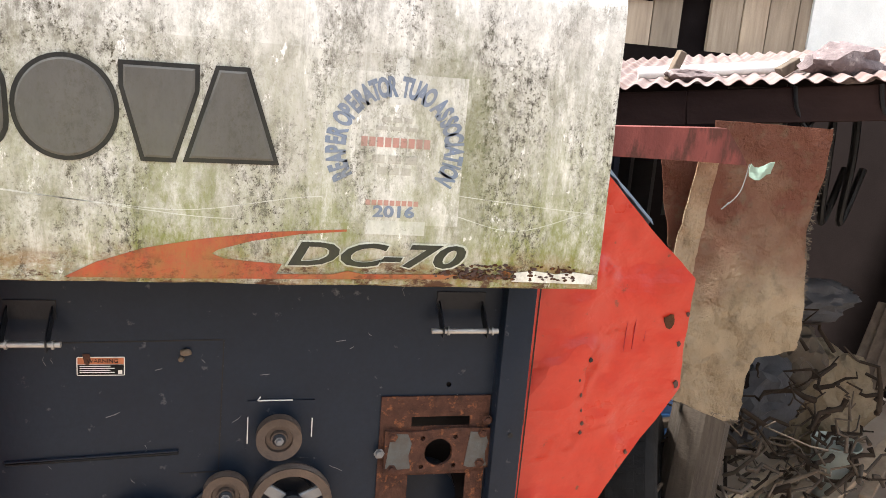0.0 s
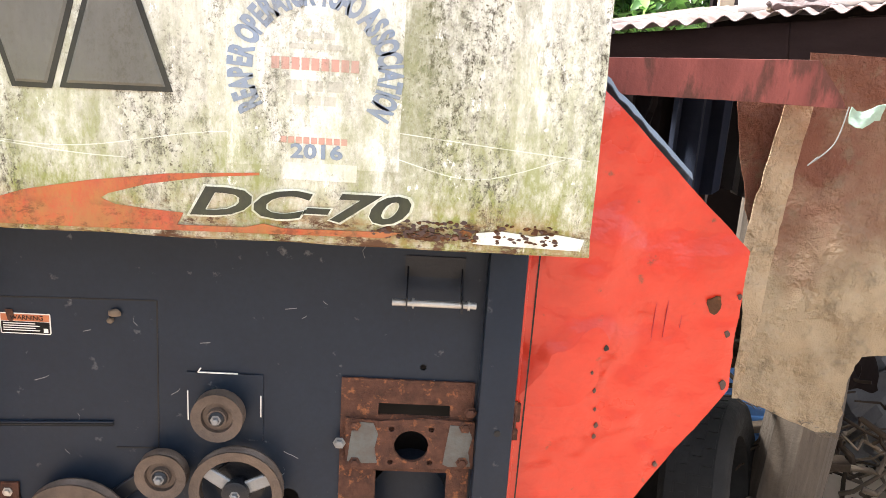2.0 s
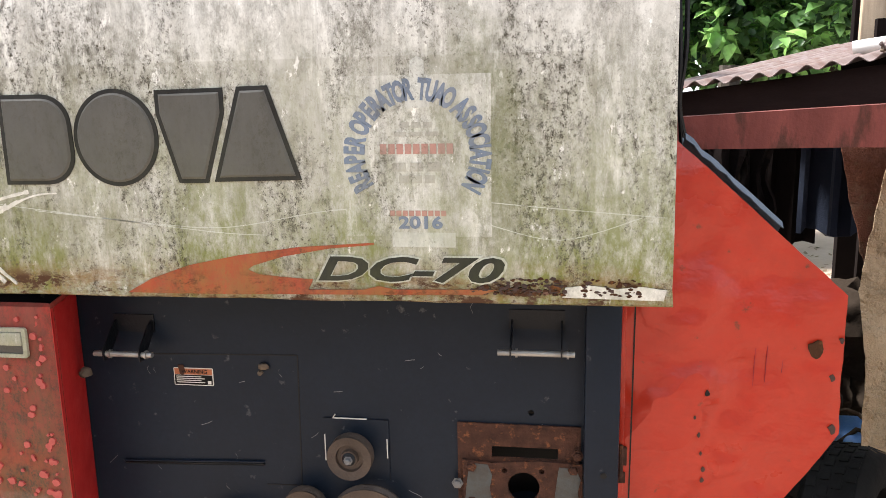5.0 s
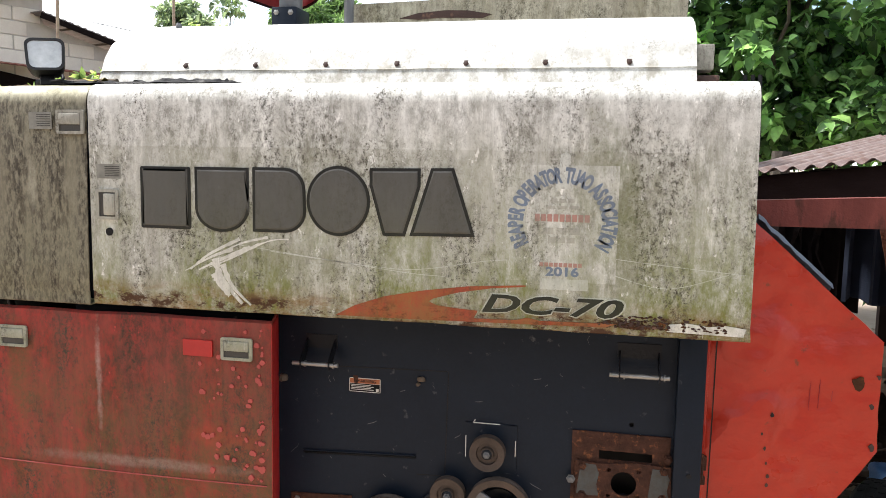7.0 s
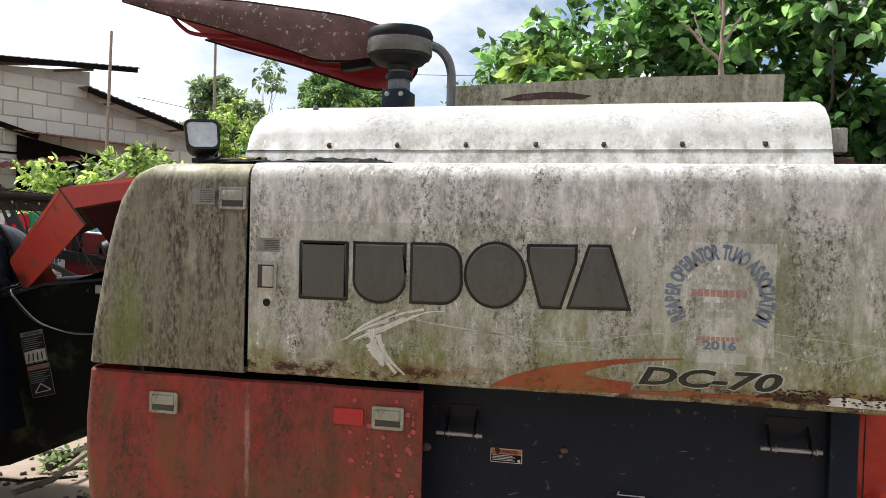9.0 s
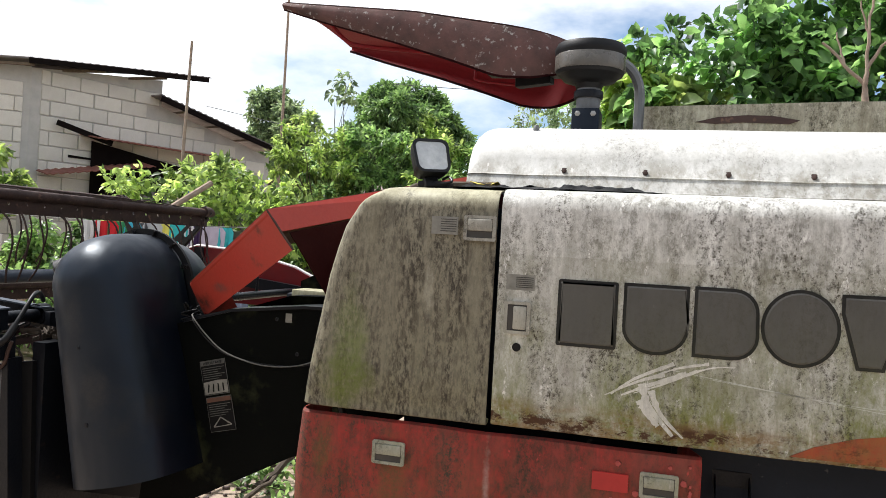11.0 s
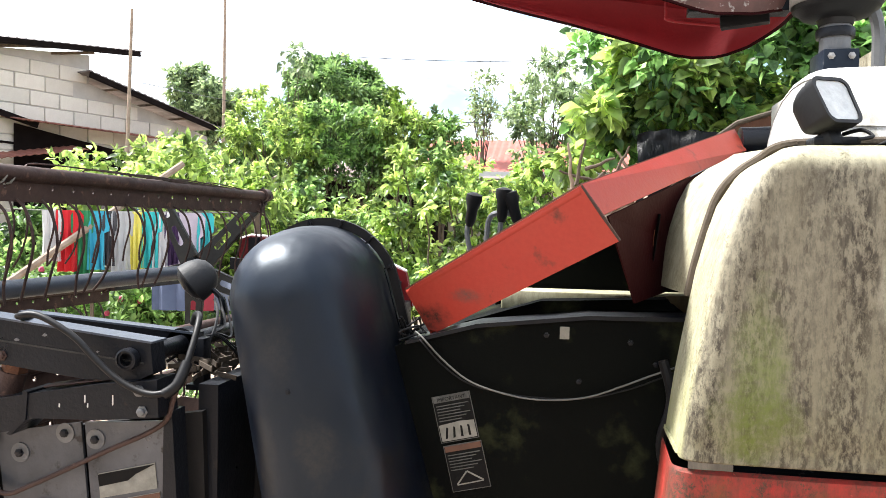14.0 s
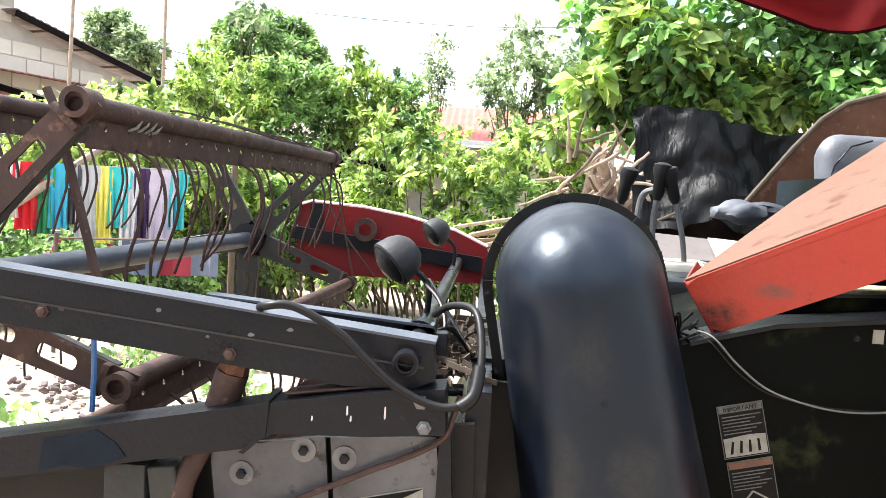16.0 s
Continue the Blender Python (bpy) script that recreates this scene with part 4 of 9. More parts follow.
for pts in (((-0.35, 1.45), (-0.1, 1.425), (0.05, 1.42), (0.25, 1.452), (0.40, 1.452), (0.52, 1.43), (0.66, 1.40), (0.80, 1.44)), ((-0.45, 1.465), (-0.2, 1.435), (0.02, 1.41), (0.12, 1.405)), ((0.50, 1.47), (0.66, 1.455), (0.84, 1.44))):
    c = curve_pts([(x, 0, z) for x, z in pts])
    P("scratch", plate(B(), [(p.x, p.z + 0.0008) for p in c] + [(p.x, p.z - 0.0008) for p in reversed(c)], FACE + 0.0001, FACE + 0.003), "seal_pale", "thin white scratch", cover)
# flaking rust at the lower rear corner, and the peeled strip beside it
P("peeled_strip", plate(B(), [(0.665, 1.296), (0.84, 1.293), (0.845, 1.312), (0.80, 1.318), (0.76, 1.313), (0.71, 1.319), (0.67, 1.314)], FACE - 0.0002, FACE + 0.003), "scrape", "peeled white strip", cover)
random.seed(7)
for k in range(230):
    x = 0.500 + 0.170 * random.random() ** 0.9 if k % 5 else 0.70 + 0.10 * random.random()
    z = 1.300 + 0.030 * random.random() ** 1.6
    r = 0.0013 + 0.0034 * random.random()
    P("rust_flake", plate(B(), [(x + r * 1.5 * (0.5 + 0.8 * random.random()) * math.cos(a), z + r * (0.4 + 0.7 * random.random()) * math.sin(a)) for a in [2 * math.pi * q / 7 for q in range(7)]],
                          FACE - 0.0003 - 0.0004 * random.random(), FACE + 0.004), random.choice(("flake", "flake", "flake", "rust_dark", "rust_dark")), "", cover)

# the navy side wall below the cover, with its openings
WY = 1.73
wall = P("side_wall", plate(B(), rect(-0.43, 0.40, 0.712, 1.33), WY, WY + 0.006,
                           [rect(0.505, 0.55, 0.672, 0.935), ring(-0.272, 0.625, 0.066, 20), ring(0.347, 0.702, 0.021, 14), ring(0.603, 0.998, 0.0065, 10)]), "navy", "dusty navy blue sheet wall")
# Black backing sheet stands for the shade inside the wall's openings.
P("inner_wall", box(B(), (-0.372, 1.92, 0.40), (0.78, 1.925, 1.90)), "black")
P("post", box(B(), (0.712, 1.690, 0.35), (0.782, 1.742, 1.34), 0.004), "navy", "navy sheet corner post")
P("post_hole", lathe(B(), [(0.0065, 0), (0.0065, 0.002)], (0.752, 1.690, 0.885), (0, -1, 0), 12), "black")
# access panel seams
for a, b_ in (((-0.372, 1.098), (0.095, 1.108)), ((0.092, 0.800), (0.098, 1.108)), ((0.01, 0.800), (0.09, 0.802))):
    P("panel_seam", beam(B(), (a[0], WY, a[1]), (b_[0], WY, b_[1]), 0.002, 0.0025, bevel=0), "black", "", wall)
P("slot_lip", beam(B(), (-0.335, WY - 0.002, 0.842), (0.008, WY - 0.002, 0.856), 0.010, 0.004), "navy", "rust-edged slot lip", wall)
P("slot", beam(B(), (-0.335, WY - 0.001, 0.835), (0.008, WY - 0.001, 0.849), 0.004, 0.007), "black", "", wall)


def hinge_pin(x0, x1, z, lift):
    """A zinc pin carried by two thin arms that reach out from the wall."""
    pin = P("hinge_pin", sweep(B(), [(x0, WY - 0.055, z), (x1, WY - 0.055, z)], 0.0065, 10), "chrome", "zinc hinge pin on two arms", wall)
    for x in (x0 + 0.026, x1 - 0.026):
        plate(bm := B(), [(WY - 0.064, z - 0.014), (WY - 0.045, z - 0.014), (WY + 0.002, z + lift - 0.02), (WY + 0.002, z + lift + 0.012), (WY - 0.02, z + lift), (WY - 0.066, z + 0.012)], x - 0.0015, x + 0.0015, plane="yz")
        P("pin_arm", bm, "gun", "", pin)
        P("clip", lathe(B(), [(0.010, -0.002), (0.010, 0.002)], (x + 0.012, WY - 0.055, z), (1, 0, 0), 10), "chrome", "", pin)
    P("back_plate", box(B(), (x0 + 0.02, WY - 0.003, z + 0.035), (x1 - 0.02, WY + 0.001, z + 0.075)), "gun", "", pin)


hinge_pin(0.538, 0.691, 1.147, 0.045)
hinge_pin(-0.345, -0.209, 1.117, 0.055)


def lump(bm, c, r, seed, n=9, squash=(1, 1, 1)):
    """A rough clod."""
    b2 = bmesh.ops.create_icosphere(bm, subdivisions=3 if r > 0.05 else 2, radius=r)
    for v in b2["verts"]:
        k = 1 + 0.35 * noise.noise(v.co * (1.7 / r) + Vector((seed, 0, 0)))
        v.co = Vector((v.co.x * squash[0], v.co.y * squash[1], v.co.z * squash[2])) * k + Vector(c)
    return bm


P("mud_nest", lump(lump(B(), (0.02, WY - 0.006, 1.082), 0.010, 3, squash=(1.3, 0.6, 0.8)), (0.012, WY - 0.004, 1.066), 0.006, 5), "stick", "grey mud lump", wall)
P("mud_nest", lump(B(), (-0.375, WY - 0.05, 1.07), 0.013, 9), "stick", "grey mud lump", wall)

# warning label
warn = P("warning_label", plate(B(), round_rect(-0.193, 1.030, -0.100, 1.071, 0.003), WY - 0.0012, WY), "label_w", "warning label with an orange band", wall)
P("label_field", plate(B(), rect(-0.191, 1.032, -0.102, 1.0545), WY - 0.0018, WY - 0.001), "label_k", "", warn)
P("label_band", plate(B(), rect(-0.191, 1.0555, -0.102, 1.069), WY - 0.0018, WY - 0.001), "label_o", "orange band", warn)
lettering("label_word", "WARNING", 0.0125, (-0.143, WY - 0.0022, 1.0622), M["label_k"], warn, "black word on the orange band")
for k in range(4):
    P("print_line", plate(B(), rect(-0.187, 1.050 - k * 0.0045, -0.128 + 0.008 * (k % 2), 1.0518 - k * 0.0045), WY - 0.0023, WY - 0.0015), "label_w", "", warn)
P("print_mark", plate(B(), rect(-0.113, 1.034, -0.105, 1.042), WY - 0.0023, WY - 0.0015), "label_w", "", warn)
P("rust_stain", plate(B(), [(-0.182, 1.078), (-0.168, 1.078), (-0.165, 1.062), (-0.171, 1.052), (-0.178, 1.058)], WY - 0.0026, WY - 0.0015), "rust", "rust streak over the label", wall)

# idler plate and pulleys
P("idler_plate", plate(B(), rect(0.150, 0.828, 0.296, 0.968), WY - 0.004, WY), "navy", "square navy idler plate", wall)
for a, b_ in (((0.172, 0.969), (0.248, 0.969)), ((0.152, 0.868), (0.152, 0.93)), ((0.292, 0.88), (0.292, 0.925)), ((0.172, 0.969), (0.178, 0.978))):
    P("paint_line", beam(B(), (a[0], WY - 0.004, a[1]), (b_[0], WY - 0.004, b_[1]), 0.002, 0.0024, up=(1, 0, 0) if abs(a[0] - b_[0]) < 0.01 else (0, 0, 1), bevel=0), "label_w", "white painted mark", wall)


def pulley(x, z, r, y, spokes=0, label="rusty belt pulley"):
    prof = [(r * 0.90, -0.012), (r, -0.014), (r, -0.010), (r * 0.88, 0.0), (r, 0.010), (r, 0.014), (r * 0.90, 0.012)]
    if spokes:
        p = P("pulley", lathe(B(), [(r * 0.78, 0.012), (r * 0.80, -0.013)] + prof + [(r * 0.80, 0.013), (r * 0.78, 0.012)], (x, y, z), (0, -1, 0), 36, False), "pulley", label)
        for k in range(spokes):
            a = radians(25 + 360 * k / spokes)
            beam(bm := B(), (x, y - 0.002, z), (x + r * 0.82 * math.cos(a), y - 0.002, z + r * 0.82 * math.sin(a)), 0.010, r * 0.30, up=(-math.sin(a), 0, math.cos(a)))
            P("spoke", bm, "steel", "", p)
        P("rear_disc", lathe(B(), [(r * 0.55, -0.03), (r * 0.55, -0.026)], (x, y, z), (0, -1, 0), 24), "gun", "", p)
    else:
        p = P("pulley", lathe(B(), prof + [(r * 0.62, 0.011), (r * 0.58, 0.004), (r * 0.40, 0.004), (r * 0.36, 0.014)], (x, y, z), (0, -1, 0), 36), "pulley", label)
    P("hub", lathe(B(), [(r * 0.30, 0), (r * 0.30, 0.016), (r * 0.22, 0.020)], (x, y, z), (0, -1, 0), 20), "gun", "", p)
    P("hub_bolt", bolt(B(), (x, y - 0.018, z), (0, -1, 0), 0.007, 0.010), "steel", "zinc hub bolt", p)
    P("shaft", lathe(B(), [(r * 0.2, -0.06), (r * 0.2, 0.0)], (x, y, z), (0, -1, 0), 12), "gun", "", p)


pulley(0.219, 0.898, 0.049, 1.690)
pulley(0.110, 0.768, 0.049, 1.690)
pulley(0.252, 0.736, 0.090, 1.695, 3, "large rusty spoked belt pulley")
pulley(-0.060, 0.640, 0.105, 1.690, 0, "large rusty flat pulley")
P("idler_arm", beam(B(), (0.095, WY - 0.012, 0.768), (-0.04, WY - 0.012, 0.66), 0.008, 0.03), "gun", "dark idler arm", wall)

# rusty mounting frame with its bearing plate
frame_plate = P("mounting_frame", plate(B(), rect(0.447, 0.45, 0.706, 0.972), WY - 0.006, WY - 0.001, [rect(0.520, 0.897, 0.660, 0.922), rect(0.520, 0.56, 0.662, 0.775), ring(0.588, 0.832, 0.034, 20)]), "rust", "rusty steel mounting frame")
bearing = P("bearing_plate", plate(B(), [(0.460, 0.782), (0.712, 0.792), (0.710, 0.893), (0.62, 0.897), (0.52, 0.888), (0.458, 0.893)], WY - 0.016, WY - 0.010,
                                  [ring(0.588, 0.836, 0.034, 24), ring(0.548, 0.872, 0.006, 8), ring(0.626, 0.874, 0.006, 8), ring(0.548, 0.800, 0.006, 8), ring(0.626, 0.802, 0.006, 8)]), "rust", "rusty bearing plate with grey flaking paint", frame_plate)
for x0, x1 in ((0.463, 0.522), (0.652, 0.707)):
    P("flaked_paint", plate(B(), [(x0, 0.800), (x0 + 0.2 * (x1 - x0), 0.795), (x1, 0.798), (x1 - 0.006, 0.83), (x1, 0.86), (x1 - 0.01, 0.884), (x0 + 0.01, 0.886), (x0 + 0.004, 0.84)], WY - 0.0172, WY - 0.016), "old_grey", "grey flaking paint", bearing)
for x, z in ((0.476, 0.878), (0.478, 0.797), (0.692, 0.882), (0.690, 0.806), (0.700, 0.915), (0.447, 0.838)):
    P("bolt", bolt(B(), (x, WY - 0.016, z), (0, -1, 0), 0.0085, 0.008), "rust" if x > 0.45 else "steel", "", frame_plate)
P("shaft_housing", lathe(B(), [(0.085, 0), (0.08, 0.05), (0.02, 0.06)], (0.59, 1.87, 0.66), (0, -1, 0), 24), "navy", "dark housing behind the frame")
ring_plate = P("ring_plate", plate(B(), [(-0.372, 0.50), (-0.185, 0.50), (-0.183, 0.716), (-0.372, 0.708)], WY - 0.006, WY - 0.001, [ring(-0.272, 0.625, 0.064, 24)]), "rust", "rusty plate round an open duct")
for x, z in ((-0.352, 0.69), (-0.205, 0.695), (-0.35, 0.56), (-0.2, 0.56)):
    P("bolt", bolt(B(), (x, WY - 0.006, z), (0, -1, 0), 0.007, 0.006), "chrome", "", ring_plate)
bm = B()
for k in range(60):
    p = Vector((-0.272 + random.uniform(-0.055, 0.055), 1.79 + random.uniform(0, 0.03), 0.60 + random.uniform(-0.045, 0.03)))
    beam(bm, p, p + Vector((random.uniform(-1, 1), random.uniform(-0.4, 0.4), random.uniform(-1, 1))).normalized() * random.uniform(0.012, 0.035), 0.002, 0.004, bevel=0)
tagged(P("straw_chaff", bm, "stick", "dry chaff inside the duct", ring_plate), kind="stuff")

# orange-red rear guard
edge = [(0.790, 0.38), (0.790, 1.60), (0.845, 1.59), (0.886, 1.557)]
for a, b_ in (((0.886, 1.557), (1.208, 1.262)), ((1.208, 1.262), (1.214, 0.975)), ((1.214, 0.975), (1.02, 0.665)), ((1.02, 0.665), (0.83, 0.38))):
    for k in range(1, 13):
        t = k / 12
        x, z = a[0] + (b_[0] - a[0]) * t, a[1] + (b_[1] - a[1]) * t
        j = 0.004 * noise.noise(Vector((x * 30, z * 30, 1)))
        edge.append((x + j, z + j))


def guard_y(x, z):
    """The dented face of the rear guard."""
    f = min(1.0, max(0.0, (x - 0.80) / 0.08))
    return 1.747 + f * (0.014 * noise.noise(Vector((x * 6, 0, z * 5))) + 0.007 * noise.noise(Vector((x * 15, 4, z * 13))) - 0.009 * max(0, noise.noise(Vector((x * 9, 9, z * 6)))) ** 0.5 + 0.0022 * noise.noise(Vector((x * 27, 6, z * 24))))


def guard_right(z):
    pts = ((0.38, 0.83), (0.665, 1.02), (0.975, 1.214), (1.262, 1.208), (1.557, 0.886), (1.59, 0.845), (1.60, 0.80))
    for (z0, x0), (z1, x1) in zip(pts, pts[1:]):
        if z <= z1:
            return x0 + (x1 - x0) * (z - z0) / (z1 - z0) + 0.003 * noise.noise(Vector((z * 34, 1, 1)))
    return 0.80


zs = sorted([0.38 + 1.22 * i / 70 for i in range(71)] + [0.665, 0.975, 1.262, 1.557])
guard = P("rear_guard", sheet(B(), [[(0.790 + (guard_right(z) - 0.790) * q / 30, guard_y(0.790 + (guard_right(z) - 0.790) * q / 30, z), z) for q in range(31)] for z in zs], 0.003), "orange", "dented orange-red sheet guard with chipped edges")
bm = plate(B(), [(x, z) for x, z in edge[3:]] + [(x - 0.012, z - 0.004) for x, z in reversed(edge[3:])], 1.757, 1.775)
P("guard_flange", bm, "rust_dark", "", guard)
P("guard_seam", beam(B(), (0.806, 1.7465, 0.45), (0.812, 1.7465, 1.30), 0.002, 0.003, up=(1, 0, 0), bevel=0), "black", "", guard)
P("guard_edge", box(B(), (0.765, 1.7442, 0.38), (0.795, 1.760, 1.62), 0.001), "orange", "", guard)
hinge = P("hinge", box(B(), (0.778, 1.738, 0.885), (0.802, 1.75, 0.925), 0.002), "rust", "small rusty hinge", guard)
P("hinge_pin", sweep(B(), [(0.79, 1.74, 0.86), (0.79, 1.74, 0.93)], 0.005, 8), "rust", "", hinge)
P("hinge", box(B(), (0.782, 1.738, 0.845), (0.80, 1.75, 0.868), 0.002), "rust", "small rusty hinge", guard)
for (x, z), r, key in (((1.163, 1.150), 0.019, "rust"), ((0.957, 1.052), 0.007, "black"), ((1.20, 0.985), 0.010, "rust_dark"), ((0.955, 0.86), 0.006, "rust_dark"), ((0.956, 0.885), 0.006, "rust_dark"),
                      ((0.945, 0.96), 0.005, "rust_dark"), ((0.935, 1.0), 0.004, "rust_dark"), ((0.95, 0.92), 0.004, "rust_dark"), ((1.205, 1.17), 0.006, "rust_dark"), ((1.09, 0.80), 0.007, "rust_dark"), ((1.195, 1.09), 0.008, "rust_dark")):
    P("paint_chip", plate(B(), [(x + r * (0.7 + 0.5 * noise.noise(Vector((x * 9, a, r * 50)))) * math.cos(a), z + r * (0.9 + 0.5 * noise.noise(Vector((z * 9, a, 2)))) * math.sin(a)) for a in [2 * math.pi * q / 12 for q in range(12)]],
                              guard_y(x, z) - 0.0028, guard_y(x, z) + 0.002), {"rust": "flake"}.get(key, key), "rusty hole in the paint", guard)
for x in (1.045, 1.068, 1.10):
    P("rain_streak", plate(B(), [(x, 1.06 + 0.6 * (x - 1.04)), (x + 0.0012, 1.06 + 0.6 * (x - 1.04)), (x + 0.0035, 1.15), (x + 0.0022, 1.16)], guard_y(x, 1.1) - 0.0022, guard_y(x, 1.1) + 0.002), "canopy_in", "", guard)

# white engine hood, tank rim, air pre-cleaner
prof = [(1.842, 1.916), (1.846, 1.922), (1.862, 1.957), (1.859, 1.960), (1.866, 1.965), (1.884, 2.012), (1.915, 2.056), (1.965, 2.092), (2.03, 2.118), (2.09, 2.133), (2.18, 2.141), (2.28, 2.141), (2.38, 2.12), (2.47, 2.075), (2.53, 2.01), (2.56, 1.95)]
rows = []
for i in range(41):
    x = -1.062 + (0.0, 0.005, 0.016, 0.036, 0.10)[i] if i < 5 else -0.962 + 1.699 * (i - 4) / 36
    s = (0.88, 0.93, 0.97, 0.99, 1.0)[min(i, 4)]
    rows.append([(x, y, 1.925 + (z - 1.925) * s + 0.003 * noise.noise(Vector((x * 4, y * 6, z * 4)))) for y, z in prof])
hood = P("engine_hood", sheet(B(), rows, 0.004, (0, 0, -1)), "hood", "rounded white engine hood with dark mould")
P("hood_end", plate(B(), [(y, 1.925 + (z - 1.925) * 0.88 - 0.003) for y, z in prof], -1.060, -1.052, plane="yz"), "hood", "", hood)
P("hood_end", plate(B(), [(y, z - 0.003) for y, z in prof], 0.722, 0.730, plane="yz"), "hood", "", hood)
for x in (-0.772, -0.541, -0.317, -0.099, 0.105, 0.331, 0.560):
    P("hood_bolt", bolt(B(), (x, 1.872, 1.973), (0, -1, 0.25), 0.008, 0.007), "rust_dark", "", hood)
P("hood_knob", lathe(B(), [(0.010, 0), (0.010, 0.012), (0.006, 0.02)], (-0.888, 2.031, 2.114), n=12), "steel", "", hood)
P("exhaust_end", box(B(), (0.735, 1.90, 1.955), (0.785, 1.98, 2.025), 0.004), "latch", "grey box at the hood's rear end")
P("exhaust_gap", box(B(), (0.735, 1.885, 1.91), (0.80, 2.2, 1.94), 0.004), "rust_dark")
P("body_core", box(B(), (-1.25, 1.95, 0.42), (0.75, 3.7, 1.86)), "navy", "dark machine body")
P("body_top", box(B(), (-0.90, 2.5, 1.85), (0.74, 3.7, 2.0)), "beige")
tank = P("grain_tank", plate(B(), [(-0.60, 1.95), (0.80, 1.95), (0.81, 2.392), (0.6, 2.395), (0.2, 2.392), (-0.2, 2.380), (-0.62, 2.368)], 2.95, 3.75), "tank", "stained grain tank rim")
P("tank_rust", plate(B(), [(-0.38, 2.305), (-0.30, 2.325), (-0.18, 2.335), (-0.08, 2.332), (0.02, 2.315), (-0.02, 2.300), (-0.2, 2.305), (-0.3, 2.298)], 2.945, 2.952), "rust_dark", "torn rusty strip on the tank", tank)
PC = (-0.806, 2.775)
cleaner = P("air_precleaner", lathe(B(), [(0.060, 2.424), (0.104, 2.436), (0.122, 2.455), (0.132, 2.458), (0.138, 2.47), (0.140, 2.535), (0.144, 2.545), (0.145, 2.56), (0.135, 2.58), (0.06, 2.592), (0.0005, 2.594)], (PC[0], PC[1], 0), n=40), "black", "round black air pre-cleaner bowl")
P("clear_band", lathe(B(), [(0.1405, 2.472), (0.1425, 2.476), (0.1425, 2.53), (0.1405, 2.534)], (PC[0], PC[1], 0), n=40), "smoke_band", "smoky clear band", cleaner)
P("neck", lathe(B(), [(0.052, 2.405), (0.056, 2.418), (0.062, 2.426)], (PC[0], PC[1], 0), n=30), "black", "", cleaner)
P("stem", lathe(B(), [(0.048, 2.15), (0.048, 2.41)], (PC[0], PC[1], 0), n=24), "steel", "grey stem", cleaner)
P("clamp", lathe(B(), [(0.058, 2.365), (0.060, 2.372), (0.060, 2.388), (0.058, 2.395)], (PC[0], PC[1], 0), n=24), "gun", "", cleaner)
P("socket", box(B(), (-0.862, 2.700, 2.10), (-0.752, 2.85, 2.317), 0.006), "navy", "dark blue clamp block", cleaner)
for x in (-0.838, -0.776):
    for z in (2.305, 2.20):
        P("clamp_bolt", bolt(B(), (x, 2.699, z - 0.012), (0, -1, 0), 0.008, 0.008), "chrome", "", cleaner)
P("cleaner_bracket", box(B(), (-0.98, 2.60, 1.98), (-0.70, 2.86, 2.16), 0.01), "beige", "beige box under the pre-cleaner")
P("canopy_stay", sweep(B(), curve_pts([(-0.74, 2.90, 2.56), (-0.66, 2.93, 2.53), (-0.615, 2.95, 2.45), (-0.61, 2.95, 2.30), (-0.61, 2.95, 2.1)]), 0.022, 8), "steel", "bent grey canopy stay")

# work lamp on the front cover
LM = pose(-1.143, 1.719, 1.973, -26, -3, 35)


def turned(bm, m):
    bmesh.ops.transform(bm, matrix=m, verts=bm.verts)
    return bm


def lamp_outline(w, h, r, n=5):
    """A rounded shape, a little wider at its top."""
    return [(x * (1 + 0.05 * z / h), z) for x, z in round_rect(-w, -h, w, h, r, n)]


def lamp_body():
    bm, rings = B(), []
    for y, k in ((-0.020, 1.0), (-0.006, 0.98), (0.012, 0.91), (0.028, 0.79), (0.041, 0.62), (0.048, 0.40)):
        rings.append([bm.verts.new((x * k, y, z * k)) for x, z in lamp_outline(0.051, 0.053, 0.022)])
    for q, w in zip(rings, rings[1:]):
        for k in range(len(q)):
            bm.faces.new((q[k], q[(k + 1) % len(q)], w[(k + 1) % len(w)], w[k]))
    bm.faces.new(rings[-1])
    bm.faces.new(list(reversed(rings[0])))
    return bm


lamp = P("work_lamp", turned(lamp_body(), LM), "black", "rounded square black work lamp")
P("bezel", turned(plate(B(), lamp_outline(0.0525, 0.0545, 0.023), -0.039, -0.019, [lamp_outline(0.0445, 0.0465, 0.018)]), LM), "black", "", lamp)
P("lens", turned(plate(B(), lamp_outline(0.0455, 0.0475, 0.018), -0.036, -0.024), LM), "lens", "frosted lens", lamp)
P("lamp_bracket", turned(box(B(), (-0.020, -0.005, -0.082), (0.020, 0.03, -0.045), 0.006), LM), "black", "", lamp)
P("lamp_foot", box(B(), (-1.165, 1.695, 1.900), (-1.075, 1.755, 1.917), 0.004), "gun", "", lamp)
P("lamp_wire", sweep(B(), curve_pts([(-1.10, 1.73, 1.925), (-1.075, 1.70, 1.93), (-1.06, 1.68, 1.915), (-1.09, 1.67, 1.908)]), 0.004, 6), "black", "", lamp)

# orange sloping guard beside the operator's place
A_, B_, C_, D_, E_ = Vector((-1.627, 1.674, 1.812)), Vector((-1.544, 1.694, 1.697)), Vector((-1.990, 1.945, 1.445)), Vector((-2.060, 1.945, 1.556)), Vector((-1.115, 2.786, 2.067))
K_ = D_.lerp(E_, 0.35) + Vector((0, 0, 0.015))


